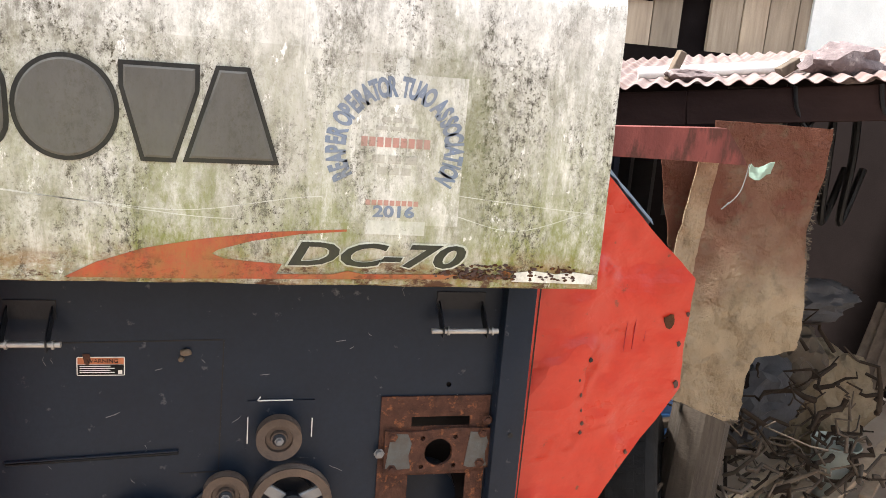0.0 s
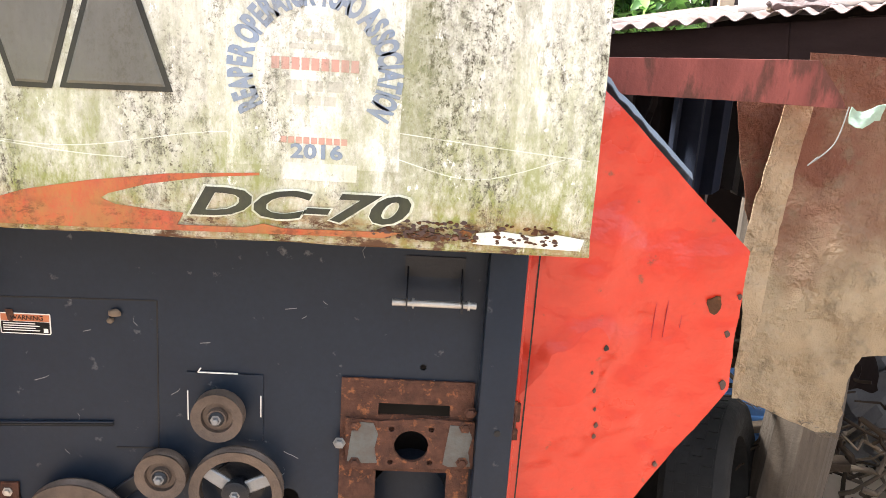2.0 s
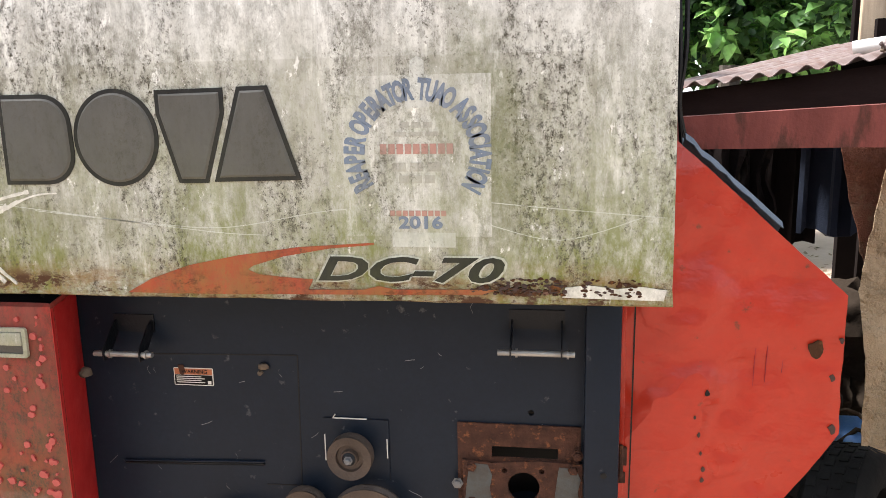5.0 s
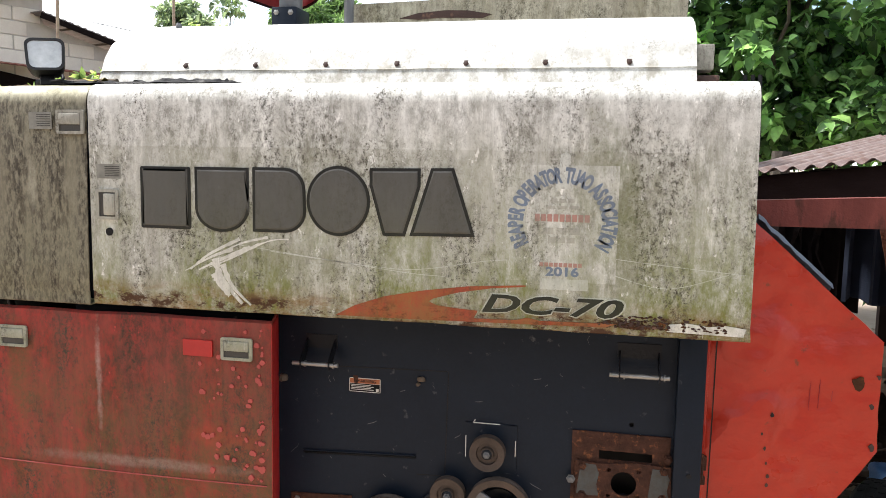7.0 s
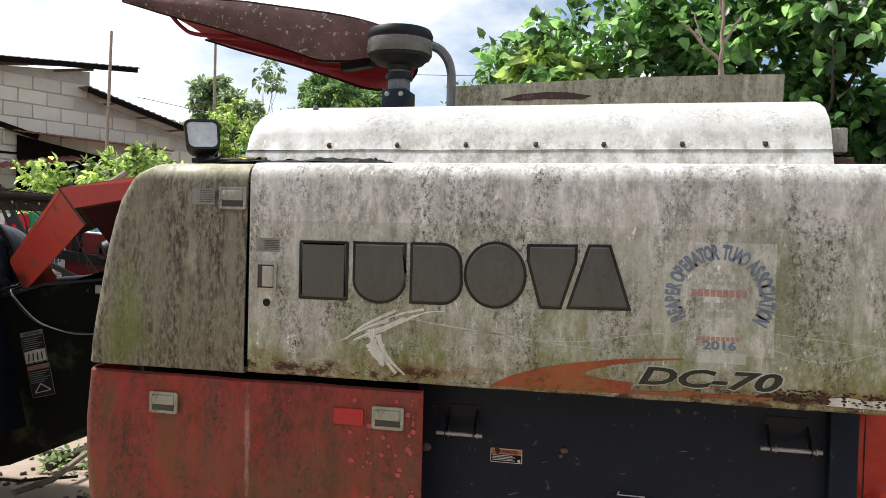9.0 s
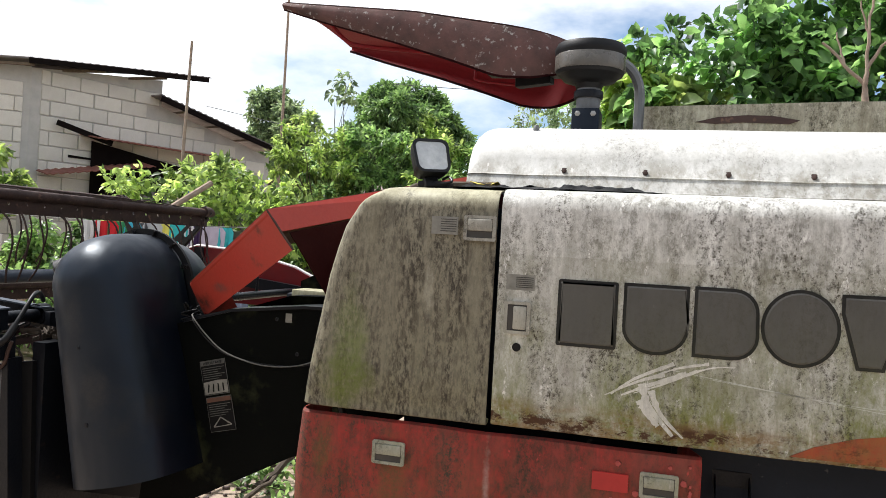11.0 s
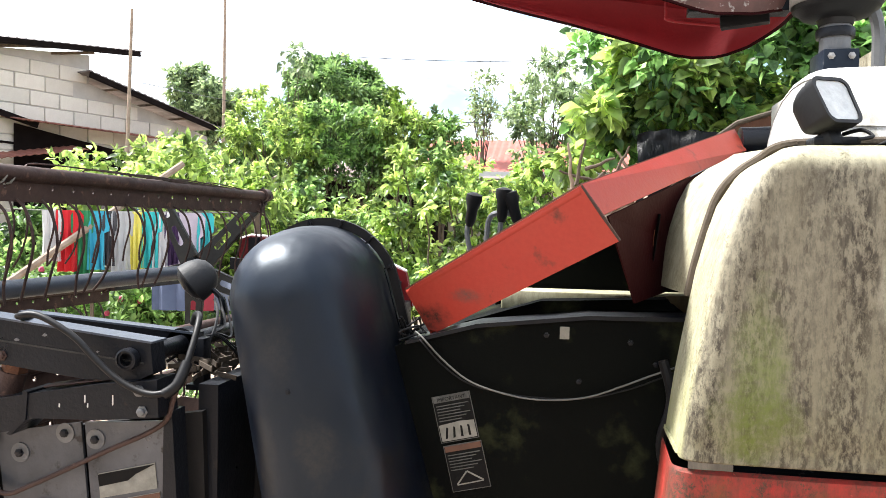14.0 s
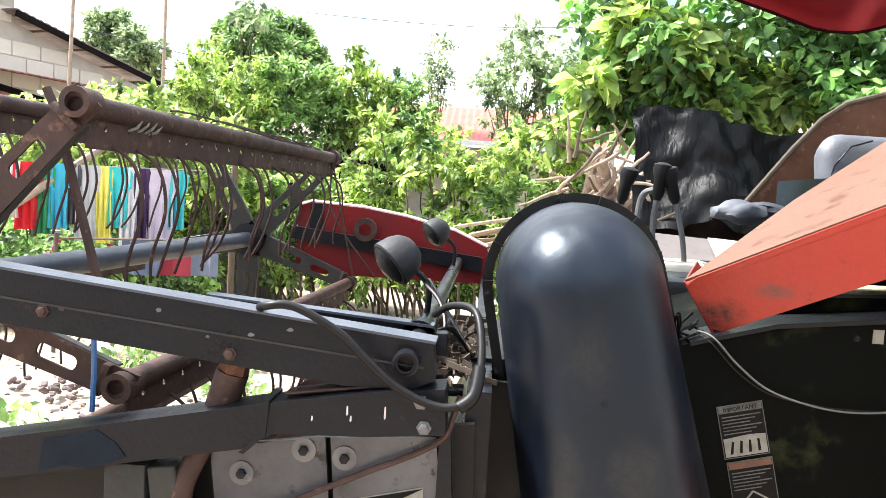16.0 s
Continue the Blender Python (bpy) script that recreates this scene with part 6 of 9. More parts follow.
for pts, bo in (([(-3.01, 1.20), (-2.785, 1.238), (-2.735, 0.72), (-2.95, 0.70)], ((-2.945, 1.155), (-2.825, 1.21), (-2.77, 0.95))), ([(-2.775, 1.238), (-2.572, 1.254), (-2.505, 0.72), (-2.725, 0.72)], ((-2.745, 1.20),))):
    pl = P("end_plate", plate(B(), pts, 1.672, 1.680), "plate", "grey sheet end plate of the header")
    for x, z in bo:
        P("plate_bolt", bolt(B(), (x, 1.672, z), (0, -1, 0), 0.010, 0.010), "gun", "", pl)
        P("washer", lathe(B(), [(0.024, 0), (0.024, 0.003)], (x, 1.672, z), (0, -1, 0), 18), "steel", "", pl)
    if bo[0][0] > -2.8:
        lab = P("label", plate(B(), [(-2.732, 1.060), (-2.585, 1.095), (-2.592, 1.155), (-2.738, 1.118)], 1.6700, 1.6715), "label_g", "grey and black torn label", pl)
        P("label_field", plate(B(), [(-2.734, 1.088), (-2.66, 1.108), (-2.64, 1.125), (-2.592, 1.152), (-2.738, 1.116)], 1.669, 1.6702), "label_k", "", lab)
        lab = P("label", plate(B(), [(-2.708, 0.975), (-2.568, 1.010), (-2.578, 1.088), (-2.718, 1.052)], 1.6700, 1.6715), "label_g", "label with an orange band", pl)
        P("label_band", plate(B(), [(-2.715, 1.032), (-2.576, 1.066), (-2.579, 1.086), (-2.718, 1.051)], 1.669, 1.6702), "label_o2", "", lab)
        P("label_print", lathe(B(), [(0.028, 0), (0.028, 0.001)], (-2.65, 1.670, 1.012), (0, -1, 0), 16), "label_k", "", lab)
    else:
        bm = plate(B(), round_rect(-2.905, 0.985, -2.835, 1.045, 0.008), 1.660, 1.672, [round_rect(-2.893, 0.997, -2.847, 1.035, 0.006)])
        hd = P("plate_latch", bm, "plate", "pressed latch recess", pl)
        P("latch_bar", sweep(B(), [(-2.90, 1.652, 1.0), (-2.835, 1.652, 1.008)], 0.005, 8), "chrome", "", hd)
P("rail_stub", box(B(), (-3.20, 1.63, 0.75), (-3.12, 1.70, 1.17), 0.003), "spider", "", end_rail)
P("rail_stub", beam(B(), (-3.09, 1.66, 1.17), (-3.03, 1.66, 0.72), 0.06, 0.055), "spider", "", end_rail)
P("header_frame", prism(B(), [(-2.57, 0.6), (-2.50, 0.6), (-2.545, 1.28), (-2.565, 1.28)], 1.66, 1.72), "gun", "")
P("header_side", prism(B(), [(-2.47, 0.55), (-4.3, 0.35), (-4.25, 0.95), (-3.4, 1.12), (-2.50, 1.27)], 1.72, 1.74), "black", "dark header side")
back_wall = P("header_back", box(B(), (-2.52, 1.74, 0.64), (-2.47, 3.92, 1.33)), "gun", "dark header back wall")
P("trough", sheet(B(), [[(-2.50 - 0.75 * (1 - math.cos(radians(a))), y, 1.20 - 0.78 * math.sin(radians(a))) for a in range(0, 91, 10)] + [(-4.2, y, 0.36)] for y in (1.74, 2.4, 3.1, 3.90)], 0.006), "gun", "dark header trough")
P("auger", sweep(B(), [(-2.95, 1.76, 0.85), (-2.95, 3.88, 0.85)], 0.15, 24), "rust_dark", "rusty header auger")
bm = B()
rows = []
for i in range(61):
    a = i / 60 * 6 * 2 * math.pi
    y = 1.80 + 2.05 * i / 60
    rows.append([(-2.95 + r * math.cos(a), y, 0.85 + r * math.sin(a)) for r in (0.15, 0.25)])
P("auger_flight", sheet(B(), rows, 0.004), "rust_dark", "spiral flight of the auger")

# near reel arm with its cylinder
arm = P("reel_arm", prism(B(), [(-2.578, 1.372), (-2.585, 1.440), (-3.445, 1.530), (-4.2, 1.61), (-4.2, 1.51), (-3.445, 1.427), (-2.75, 1.350), (-2.62, 1.352)], 1.635, 1.692), "gun", "dark steel reel arm, its lit top drawn in a paler colour")
# Paler strip: the light on the arm's top is put into colour.
P("arm_top", prism(B(), [(-2.580, 1.440), (-3.445, 1.530), (-4.2, 1.61), (-4.2, 1.618), (-3.445, 1.535), (-2.580, 1.445)], 1.632, 1.696), "bluepipe", "", arm)
P("arm_seam", prism(B(), [(-2.60, 1.392), (-3.445, 1.475), (-4.2, 1.555), (-4.2, 1.559), (-3.445, 1.479), (-2.60, 1.396)], 1.633, 1.636), "spider", "", arm)
for x, z in ((-3.33, 1.452), (-2.965, 1.395)):
    P("arm_bolt", bolt(B(), (x, 1.634, z), (0, -1, 0), 0.009, 0.008), "rust_dark", "", arm)
P("inner_arm", prism(B(), [(-2.60, 1.40), (-2.60, 1.43), (-3.10, 1.468), (-3.10, 1.36)], 1.86, 1.92), "gun", "", arm)
# Same for the bright line along the inner arm's upper edge.
P("inner_arm_top", prism(B(), [(-2.60, 1.43), (-2.60, 1.436), (-3.10, 1.472), (-3.10, 1.468)], 1.857, 1.90), "bluepipe", "", arm)
pivot = P("pivot_tube", lathe(B(), [(0.015, 0.0), (0.022, 0.0), (0.022, 2.28), (0.015, 2.28)], (-2.632, 1.612, 1.405), (0, 1, 0), 24, False), "gun", "dark pivot tube with an open end")
P("pivot_collar", lathe(B(), [(0.020, -0.002), (0.025, 0.0), (0.025, 0.02), (0.020, 0.02)], (-2.632, 1.61, 1.405), (0, 1, 0), 24, False), "gun", "", pivot)
P("pivot_bore", lathe(B(), [(0.0155, 0.05), (0.0155, 0.06)], (-2.632, 1.612, 1.405), (0, 1, 0), 16), "black", "", pivot)
clamp = P("clamp", lathe(B(), [(0.024, 0), (0.040, 0.0), (0.040, 0.045), (0.024, 0.045)], (-2.632, 1.86, 1.405), (0, 1, 0), 24, False), "gun", "dark steel clamp")
P("clamp_leg", box(B(), (-2.600, 1.862, 1.29), (-2.570, 1.905, 1.42), 0.004), "gun", "", clamp)
P("clamp_foot", box(B(), (-2.62, 1.86, 1.285), (-2.53, 1.92, 1.30), 0.003), "gun", "", clamp)
cyl = P("lift_cylinder", sweep(B(), [(-2.975, 1.685, 1.350), (-3.000, 1.685, 1.262)], 0.032, 20), "rust_dark", "rusty hydraulic lift cylinder")
P("gland", sweep(B(), [(-2.967, 1.685, 1.375), (-2.975, 1.685, 1.345)], 0.030, 6), "fibre", "", cyl)
P("rod", sweep(B(), [(-2.960, 1.685, 1.41), (-2.970, 1.685, 1.36)], 0.014, 12), "rust_dark", "", cyl)
P("cylinder_tail", sweep(B(), curve_pts([(-3.00, 1.685, 1.265), (-3.03, 1.66, 1.19), (-3.055, 1.65, 1.12), (-3.05, 1.65, 1.05), (-3.03, 1.66, 0.95)]), 0.022, 16), "rust_dark", "", cyl)
P("hydraulic_hose", sweep(B(), curve_pts([(-2.93, 1.70, 1.475), (-2.896, 1.60, 1.495), (-2.839, 1.595, 1.499), (-2.755, 1.595, 1.458), (-2.70, 1.595, 1.41), (-2.647, 1.595, 1.367), (-2.59, 1.595, 1.340), (-2.542, 1.595, 1.335), (-2.505, 1.61, 1.355), (-2.495, 1.65, 1.42), (-2.51, 1.72, 1.49), (-2.56, 1.80, 1.49), (-2.60, 1.86, 1.46)]), 0.0078, 10), "black", "thick black hydraulic hose")
P("hose_sleeve", sweep(B(), curve_pts([(-2.53, 1.598, 1.334), (-2.505, 1.61, 1.355), (-2.497, 1.64, 1.40)]), 0.0125, 10), "black", "ribbed hose sleeve")
P("brake_line", sweep(B(), curve_pts([(-3.02, 1.64, 1.08), (-2.96, 1.645, 1.062), (-2.90, 1.65, 1.085), (-2.816, 1.655, 1.125), (-2.70, 1.655, 1.182), (-2.604, 1.655, 1.227), (-2.555, 1.655, 1.262), (-2.539, 1.655, 1.308), (-2.53, 1.66, 1.34)]), 0.006, 8), "rust_dark", "thin rusty hydraulic line")
P("line_fitting", sweep(B(), [(-3.05, 1.638, 1.092), (-2.985, 1.643, 1.066)], 0.012, 6), "chrome", "zinc hose fitting")


def header_lamp(c, d):
    lp = P("header_lamp", lathe(B(), [(0.010, -0.058), (0.030, -0.052), (0.048, -0.036), (0.058, -0.012), (0.061, 0.010), (0.062, 0.022), (0.058, 0.026)], c, d, 28), "lamp_grey", "round dusty black work lamp with a cracked lens")
    P("lens", lathe(B(), [(0.057, 0.018), (0.048, 0.032), (0.030, 0.042), (0.001, 0.046)], c, d, 24), "gun", "", lp)
    P("lamp_stem", sweep(B(), curve_pts([Vector(c) + Vector((0.04, 0, -0.02)), Vector(c) + Vector((0.08, 0.0, -0.06)), Vector((c[0] + 0.08, c[1], 1.42))]), 0.008, 8), "gun", "", lp)


# worn spots, drips and bolts on the header's rail and arm
random.seed(12)
for k in range(9):
    x = random.uniform(-3.9, -2.62)
    z = 1.437 + (-2.585 - x) * 0.1045 - random.uniform(0.012, 0.075)
    r = random.uniform(0.002, 0.005)
    P("paint_chip", plate(B(), [(x + 1.8 * r * math.cos(a) * random.uniform(0.6, 1.2), z + r * math.sin(a) * random.uniform(0.6, 1.2)) for a in [2 * math.pi * q / 7 for q in range(7)]], 1.6338, 1.6352), "steel" if k % 3 else "rust_dark", "worn spot in the paint", arm)
for x, z, h in ((-2.735, 1.318, 0.022), (-2.728, 1.30, 0.012), (-2.665, 1.322, 0.030), (-2.80, 1.295, 0.010)):
    P("dropping", plate(B(), [(x - 0.0012, z), (x + 0.0014, z), (x + 0.002, z - 0.7 * h), (x, z - 0.7 * h - 0.003), (x - 0.0017, z - 0.7 * h)], 1.6138, 1.6152), "label_w", "white drip", end_rail)
header_lamp((-2.715, 2.10, 1.552), (-0.70, -0.40, -0.60))
header_lamp((-2.715, 3.43, 1.56), (-0.70, -0.40, -0.60))
for k in range(5):
    P("lamp_wire", sweep(B(), curve_pts([(-2.64, 2.06 + 0.03 * k, 1.50), (-2.60 + 0.02 * k, 2.0, 1.47 - 0.03 * k), (-2.58, 1.93, 1.42), (-2.60 - 0.02 * k, 1.90 - 0.02 * k, 1.36)]), 0.004, 6), "black")
bm = B()
for k in range(220):
    p = Vector((-2.56 + random.uniform(-0.07, 0.05), 1.80 + random.uniform(0, 0.7), 1.335 + 0.03 * random.random()))
    beam(bm, p, p + Vector((random.uniform(-1, 1), random.uniform(-1, 1), random.uniform(-.25, .25))).normalized() * random.uniform(0.02, 0.07), 0.003, 0.012, bevel=0)
tagged(P("leaf_debris", bm, "stick", "dry leaf debris on the header"), kind="stuff")

# reel: two spiders, five bats with tines
HX, HZ = -3.636, 1.452
reel_before = set(harvester.children_recursive)
reel_tube = P("reel_tube", sweep(B(), [(HX, 1.78, HZ + 0.002), (HX, 3.86, HZ)], 0.036, 20), "bluepipe", "blue-grey reel tube")
ANG = [46.5, -20.0, -92.0, 118.0, 190.0]


def spoke_plate(y, a, r, hub):
    """A pressed arm with slots, from the hub to the bat."""
    m = pose(HX, y, HZ, 0, -a, 0)
    pts = [(0.05, -0.055), (r * 0.45, -0.042), (r - 0.02, -0.035), (r + 0.03, -0.035), (r + 0.03, 0.035), (r - 0.02, 0.035), (r * 0.45, 0.042), (0.05, 0.055)]
    holes = [round_rect(r * 0.30, -0.016, r * 0.52, 0.016, 0.014), round_rect(r * 0.62, -0.016, r * 0.80, 0.016, 0.014)]
    sp = P("spoke", turned(plate(B(), pts, -0.003, 0.003, holes), m), "rust_dark" if y < 2 else "spider", "pressed reel arm with slots", hub)
    for s in (-1, 1):
        q0, q1 = (0.05, 0.052 * s), (r - 0.02, 0.034 * s)
        P("spoke_rib", turned(beam(B(), (q0[0], 0.012, q0[1]), (q1[0], 0.012, q1[1]), 0.024, 0.005), m), "spider", "", sp)
    P("bat_socket", turned(lathe(B(), [(0.020, -0.03), (0.033, -0.03), (0.033, 0.03), (0.020, 0.03)], (r + 0.005, 0, 0), (0, 1, 0), 20, False), m), "rust_dark", "", sp)
    P("socket_box", turned(box(B(), (r - 0.045, -0.02, -0.036), (r - 0.028, 0.03, 0.036), 0.003), m), "rust_dark", "", sp)


def reel_bat(a, r, tines):
    x, z = HX + r * math.cos(radians(a)), HZ + r * math.sin(radians(a))
    bat = P("reel_bat", lathe(B(), [(0.017, 1.78), (0.025, 1.78), (0.025, 3.90), (0.017, 3.90)], (x, 0, z), (0, 1, 0), 16, False), "rust_dark", "brown rusted reel bat")
    bm = plate(B(), rect(1.83, z - 0.088, 3.86, z - 0.012), x - 0.006, x - 0.002, [ring(1.90 + 0.10 * k, z - 0.040, 0.008, 8) for k in range(20)], plane="yz")
    P("bat_plate", bm, "rust_dark", "", bat)
    if tines:
        for k in range(18):
            y = 1.93 + 0.108 * k
            j = random.uniform(-0.03, 0.03)
            P("tine", sweep(B(), curve_pts([(x - 0.008, y, z - 0.075), (x + 0.030 + j, y, z - 0.12), (x + 0.045 + j, y + 0.01, z - 0.22), (x + 0.01 + j, y + 0.02, z - 0.33), (x - 0.02 + 2 * j, y + 0.03, z - 0.40)], 4), 0.0045, 6), "rust_dark", "", bat)


for y in (1.80, 3.84):
    hub = P("reel_hub", lathe(B(), [(0.04, -0.03), (0.075, -0.025), (0.075, 0.025), (0.04, 0.03)], (HX, y, HZ), (0, 1, 0), 24), "gun", "dark cast reel hub")
    for a in ANG:
        spoke_plate(y, a, 0.56 if a > 0 and a < 100 else 0.52, hub)
for a in ANG:
    reel_bat(a, 0.56 if a > 0 and a < 100 else 0.52, a > -50)
P("stay_bar", sweep(B(), [(-3.39, 1.90, 1.90), (-3.37, 1.90, 1.86), (-3.262, 1.90, 1.482), (-3.22, 1.9, 1.36)], 0.011, 6), "rust_dark", "flat rusty stay bar")
P("wire_wrap", sweep(B(), curve_pts([(-3.26 + 0.03 * math.cos(k * 1.1), 1.98 + 0.006 * k, 1.852 + 0.03 * math.sin(k * 1.1)) for k in range(24)], 2), 0.004, 6), "label_g", "wire wrapped round the bat")
for k in range(5):
    y = 3.55 + 0.05 * k
    P("tie_wire", sweep(B(), curve_pts([(-3.255, 3.84 - 0.01 * k, 1.86), (-3.24, 3.7 - 0.05 * k, 1.87), (-3.24, 3.3 - 0.25 * k, 1.895), (-3.25, 3.2 - 0.25 * k, 1.87)]), 0.003, 6), "rust_dark", "loose tie wire")
for k in range(2):
    P("tie_wire", sweep(B(), curve_pts([(-3.24, 3.80, 1.84), (-3.18 - 0.04 * k, 3.78, 1.6), (-3.12 + 0.1 * k, 3.8, 1.32)]), 0.0045, 6), "rust_dark", "hanging wire")
P("blue_string", sweep(B(), curve_pts([(-3.2, 1.78, 1.42), (-3.19, 1.77, 1.32), (-3.195, 1.775, 1.22)]), 0.006, 6), "bluebin", "blue string")

# the reel stands slightly askew to the machine
REEL_SKEW = Matrix(((1, 0.052, 0, -0.052 * 3.84), (0, 1, 0, 0), (0, 0, 1, 0), (0, 0, 0, 1)))
for o in set(harvester.children_recursive) - reel_before:
    o.data.transform(REEL_SKEW)

# far divider
div = P("divider", plate(B(), [(-3.43, 1.30), (-3.42, 1.625), (-3.36, 1.645), (-3.1, 1.63), (-2.90, 1.60), (-2.66, 1.545), (-2.50, 1.475), (-2.46, 1.30)], 3.92, 3.96), "divider", "glossy red crop divider on the far side")
P("divider_edge", sweep(B(), [(-3.42, 3.94, 1.628), (-3.36, 3.94, 1.648), (-3.1, 3.94, 1.633), (-2.90, 3.94, 1.603), (-2.66, 3.94, 1.548), (-2.50, 3.94, 1.478)], 0.011, 8), "pvc", "pale worn edge", div)
far_arm = P("far_arm", prism(B(), [(-3.45, 1.47), (-2.52, 1.36), (-2.52, 1.43), (-3.45, 1.53)], 3.87, 3.91), "gun", "dark far reel arm")
P("far_boss", lathe(B(), [(0.03, 0), (0.055, 0.0), (0.055, 0.03), (0.03, 0.03)], (-3.08, 3.87, 1.53), (0, -1, 0), 20, False), "rust_dark", "", far_arm)
P("far_strap", box(B(), (-3.36, 3.90, 1.46), (-3.30, 3.918, 1.64)), "gun", "", far_arm)
# ---- ground ----
def ground_z(x, y):
    return 0.05 * noise.noise(Vector((x * 0.25, y * 0.25, 0))) + 0.015 * noise.noise(Vector((x * 1.3, y * 1.3, 4)))


def ground_sheet():
    def steps(lo, hi, fine_lo, fine_hi):
        out, v = [], fine_lo
        while v <= fine_hi:
            out.append(v)
            v += 0.35
        s = 0.5
        v = fine_lo
        while v > lo:
            v -= s
            out.insert(0, v)
            s *= 1.6
        v, s = fine_hi, 0.5
        while v < hi:
            v += s
            out.append(v)
            s *= 1.6
        return out
    xs, ys = steps(-900, 900, -12, 8), steps(-900, 900, -4, 14)
    near = lambda x, y: max(0.0, 1 - max(0, abs(x + 2) - 9) / 30 - max(0, abs(y - 5) - 8) / 30)
    return sheet(B(), [[(x, y, (ground_z(x, y) - 0.02) * near(x, y)) for x in xs] for y in ys])


solo("ground", ground_sheet(), M["soil"], "dry trodden dirt yard with weeds", "ground", kind="structure")


# ---- foliage ----
def leaf_cloud(name, clumps, count, size, material, parent, seed, droop=0.35, long=1.9, label="", sprays=0):
    """Leaves scattered through clumps (x, y, z, rx, ry, rz), mostly near their skin; each leaf is folded along its rib."""
    rng = np.random.default_rng(seed)
    w = np.array([c[3] * c[4] + c[4] * c[5] + c[3] * c[5] for c in clumps])
    pick = rng.choice(len(clumps), count, p=w / w.sum())
    c = np.array(clumps)[pick]
    d = rng.normal(size=(count, 3))
    d /= np.linalg.norm(d, axis=1)[:, None]
    r = 0.45 + 0.65 * rng.random(count) ** 0.6
    if sprays:  # leaves sit along a few twigs that leave each clump, mostly upwards
        way = rng.normal(size=(len(clumps), sprays, 3)) + np.array((0, 0, 0.45))
        way /= np.linalg.norm(way, axis=2)[:, :, None]
        d = way[pick, rng.integers(0, sprays, count)]
        r = 0.25 + 1.35 * rng.random(count)
        c = c + np.concatenate([rng.normal(size=(count, 3)) * size * 0.22, np.zeros((count, 3))], 1)
    pos = c[:, :3] + d * c[:, 3:6] * r[:, None]
    out = d * 0.7 + rng.normal(size=(count, 3)) * 0.6
    out[:, 2] -= droop
    out /= np.linalg.norm(out, axis=1)[:, None]
    side = np.cross(out, rng.normal(size=(count, 3)) * 0.6 + np.array((0, 0, 1.0)))
    side /= np.linalg.norm(side, axis=1)[:, None]
    nrm = np.cross(side, out)
    s = size * (0.55 + 0.8 * rng.random(count))[:, None]
    half = s / long / 2
    tip = pos + out * s - nrm * s * 0.16
    m1, m2 = pos + out * s * 0.30, pos + out * s * 0.66 - nrm * s * 0.05
    up = nrm * half * 0.4
    l1, r1 = m1 + side * half + up, m1 - side * half + up
    l2, r2 = m2 + side * half * 0.78 + up, m2 - side * half * 0.78 + up
    v = np.stack([pos, m1, m2, tip, l1, l2, r1, r2], 1).reshape(-1, 3)
    i = np.arange(count)[:, None] * 8
    f = np.concatenate([i + np.array([q]) for q in ((0, 1, 4), (2, 3, 5), (0, 6, 1), (2, 7, 3))]).tolist()
    f += np.concatenate([i + np.array([q]) for q in ((1, 2, 5, 4), (1, 6, 7, 2))]).tolist()
    me = bpy.data.meshes.new(name)
    me.from_pydata(v.tolist(), [], f)
    me.polygons.foreach_set("use_smooth", [True] * len(me.polygons))
    me.materials.append(material)
    ob = new(name, me)
    if parent:
        ob.parent, ob.location = parent, -ORIGIN.get(parent, Vector())
    ORIGIN[ob] = Vector()
    return tagged(ob, label, kind="stuff")


def limb(bm, a, b, r0, r1, seed, bend=0.12):
    a, b = Vector(a), Vector(b)
    n = 6
    pts = []
    for i in range(n + 1):
        p = a.lerp(b, i / n)
        if 0 < i < n:
            p = p + noise.noise_vector(Vector((seed * 3.1, i * 0.7, 2))) * bend * (b - a).length * 0.5
        pts.append(p)
    return sweep(bm, pts, r0, 8, True, r1)


def tree(name, base, top_z, spread, clumps, count, size, leaf, label, category, seed, trunk_r=0.09, limbs=8, long=1.9, sprays=0, group=""):
    """A tapered trunk, limbs that reach into the clumps, and a crown of single leaves."""
    rng = random.Random(seed)
    t = thing(name, base, label, category, group)
    b = Vector(base)
    head = Vector((b.x + rng.uniform(-.2, .2) * spread, b.y, b.z + (top_z - b.z) * 0.55))
    part("trunk", limb(B(), b - Vector((0, 0, 0.1)), head, trunk_r, trunk_r * 0.5, seed), M["bark"], t)
    order = sorted(clumps, key=lambda c: -c[3] * c[5])[:limbs]
    for k, c in enumerate(order):
        s = b.lerp(head, rng.uniform(0.45, 1.0))
        part("limb", limb(B(), s, c[:3], trunk_r * 0.42, trunk_r * 0.08, seed + k), M["bark"], t)
    leaf_cloud("crown", clumps, count, size, M[leaf], t, seed, long=long, sprays=sprays)
    return t


def clumps_in(seed, n, centre, radii, size, flat=0.8, lower=-1.0):
    """Uneven clumps filling an ellipsoid."""
    rng = random.Random(seed)
    out = []
    while len(out) < n:
        p = Vector((rng.uniform(-1, 1), rng.uniform(-1, 1), rng.uniform(lower, 1)))
        if p.length > 1 or p.length < 0.25:
            continue
        s = size * rng.uniform(0.55, 1.25)
        out.append((centre[0] + p.x * radii[0], centre[1] + p.y * radii[1], centre[2] + p.z * radii[2], s, s, s * flat))
    return out


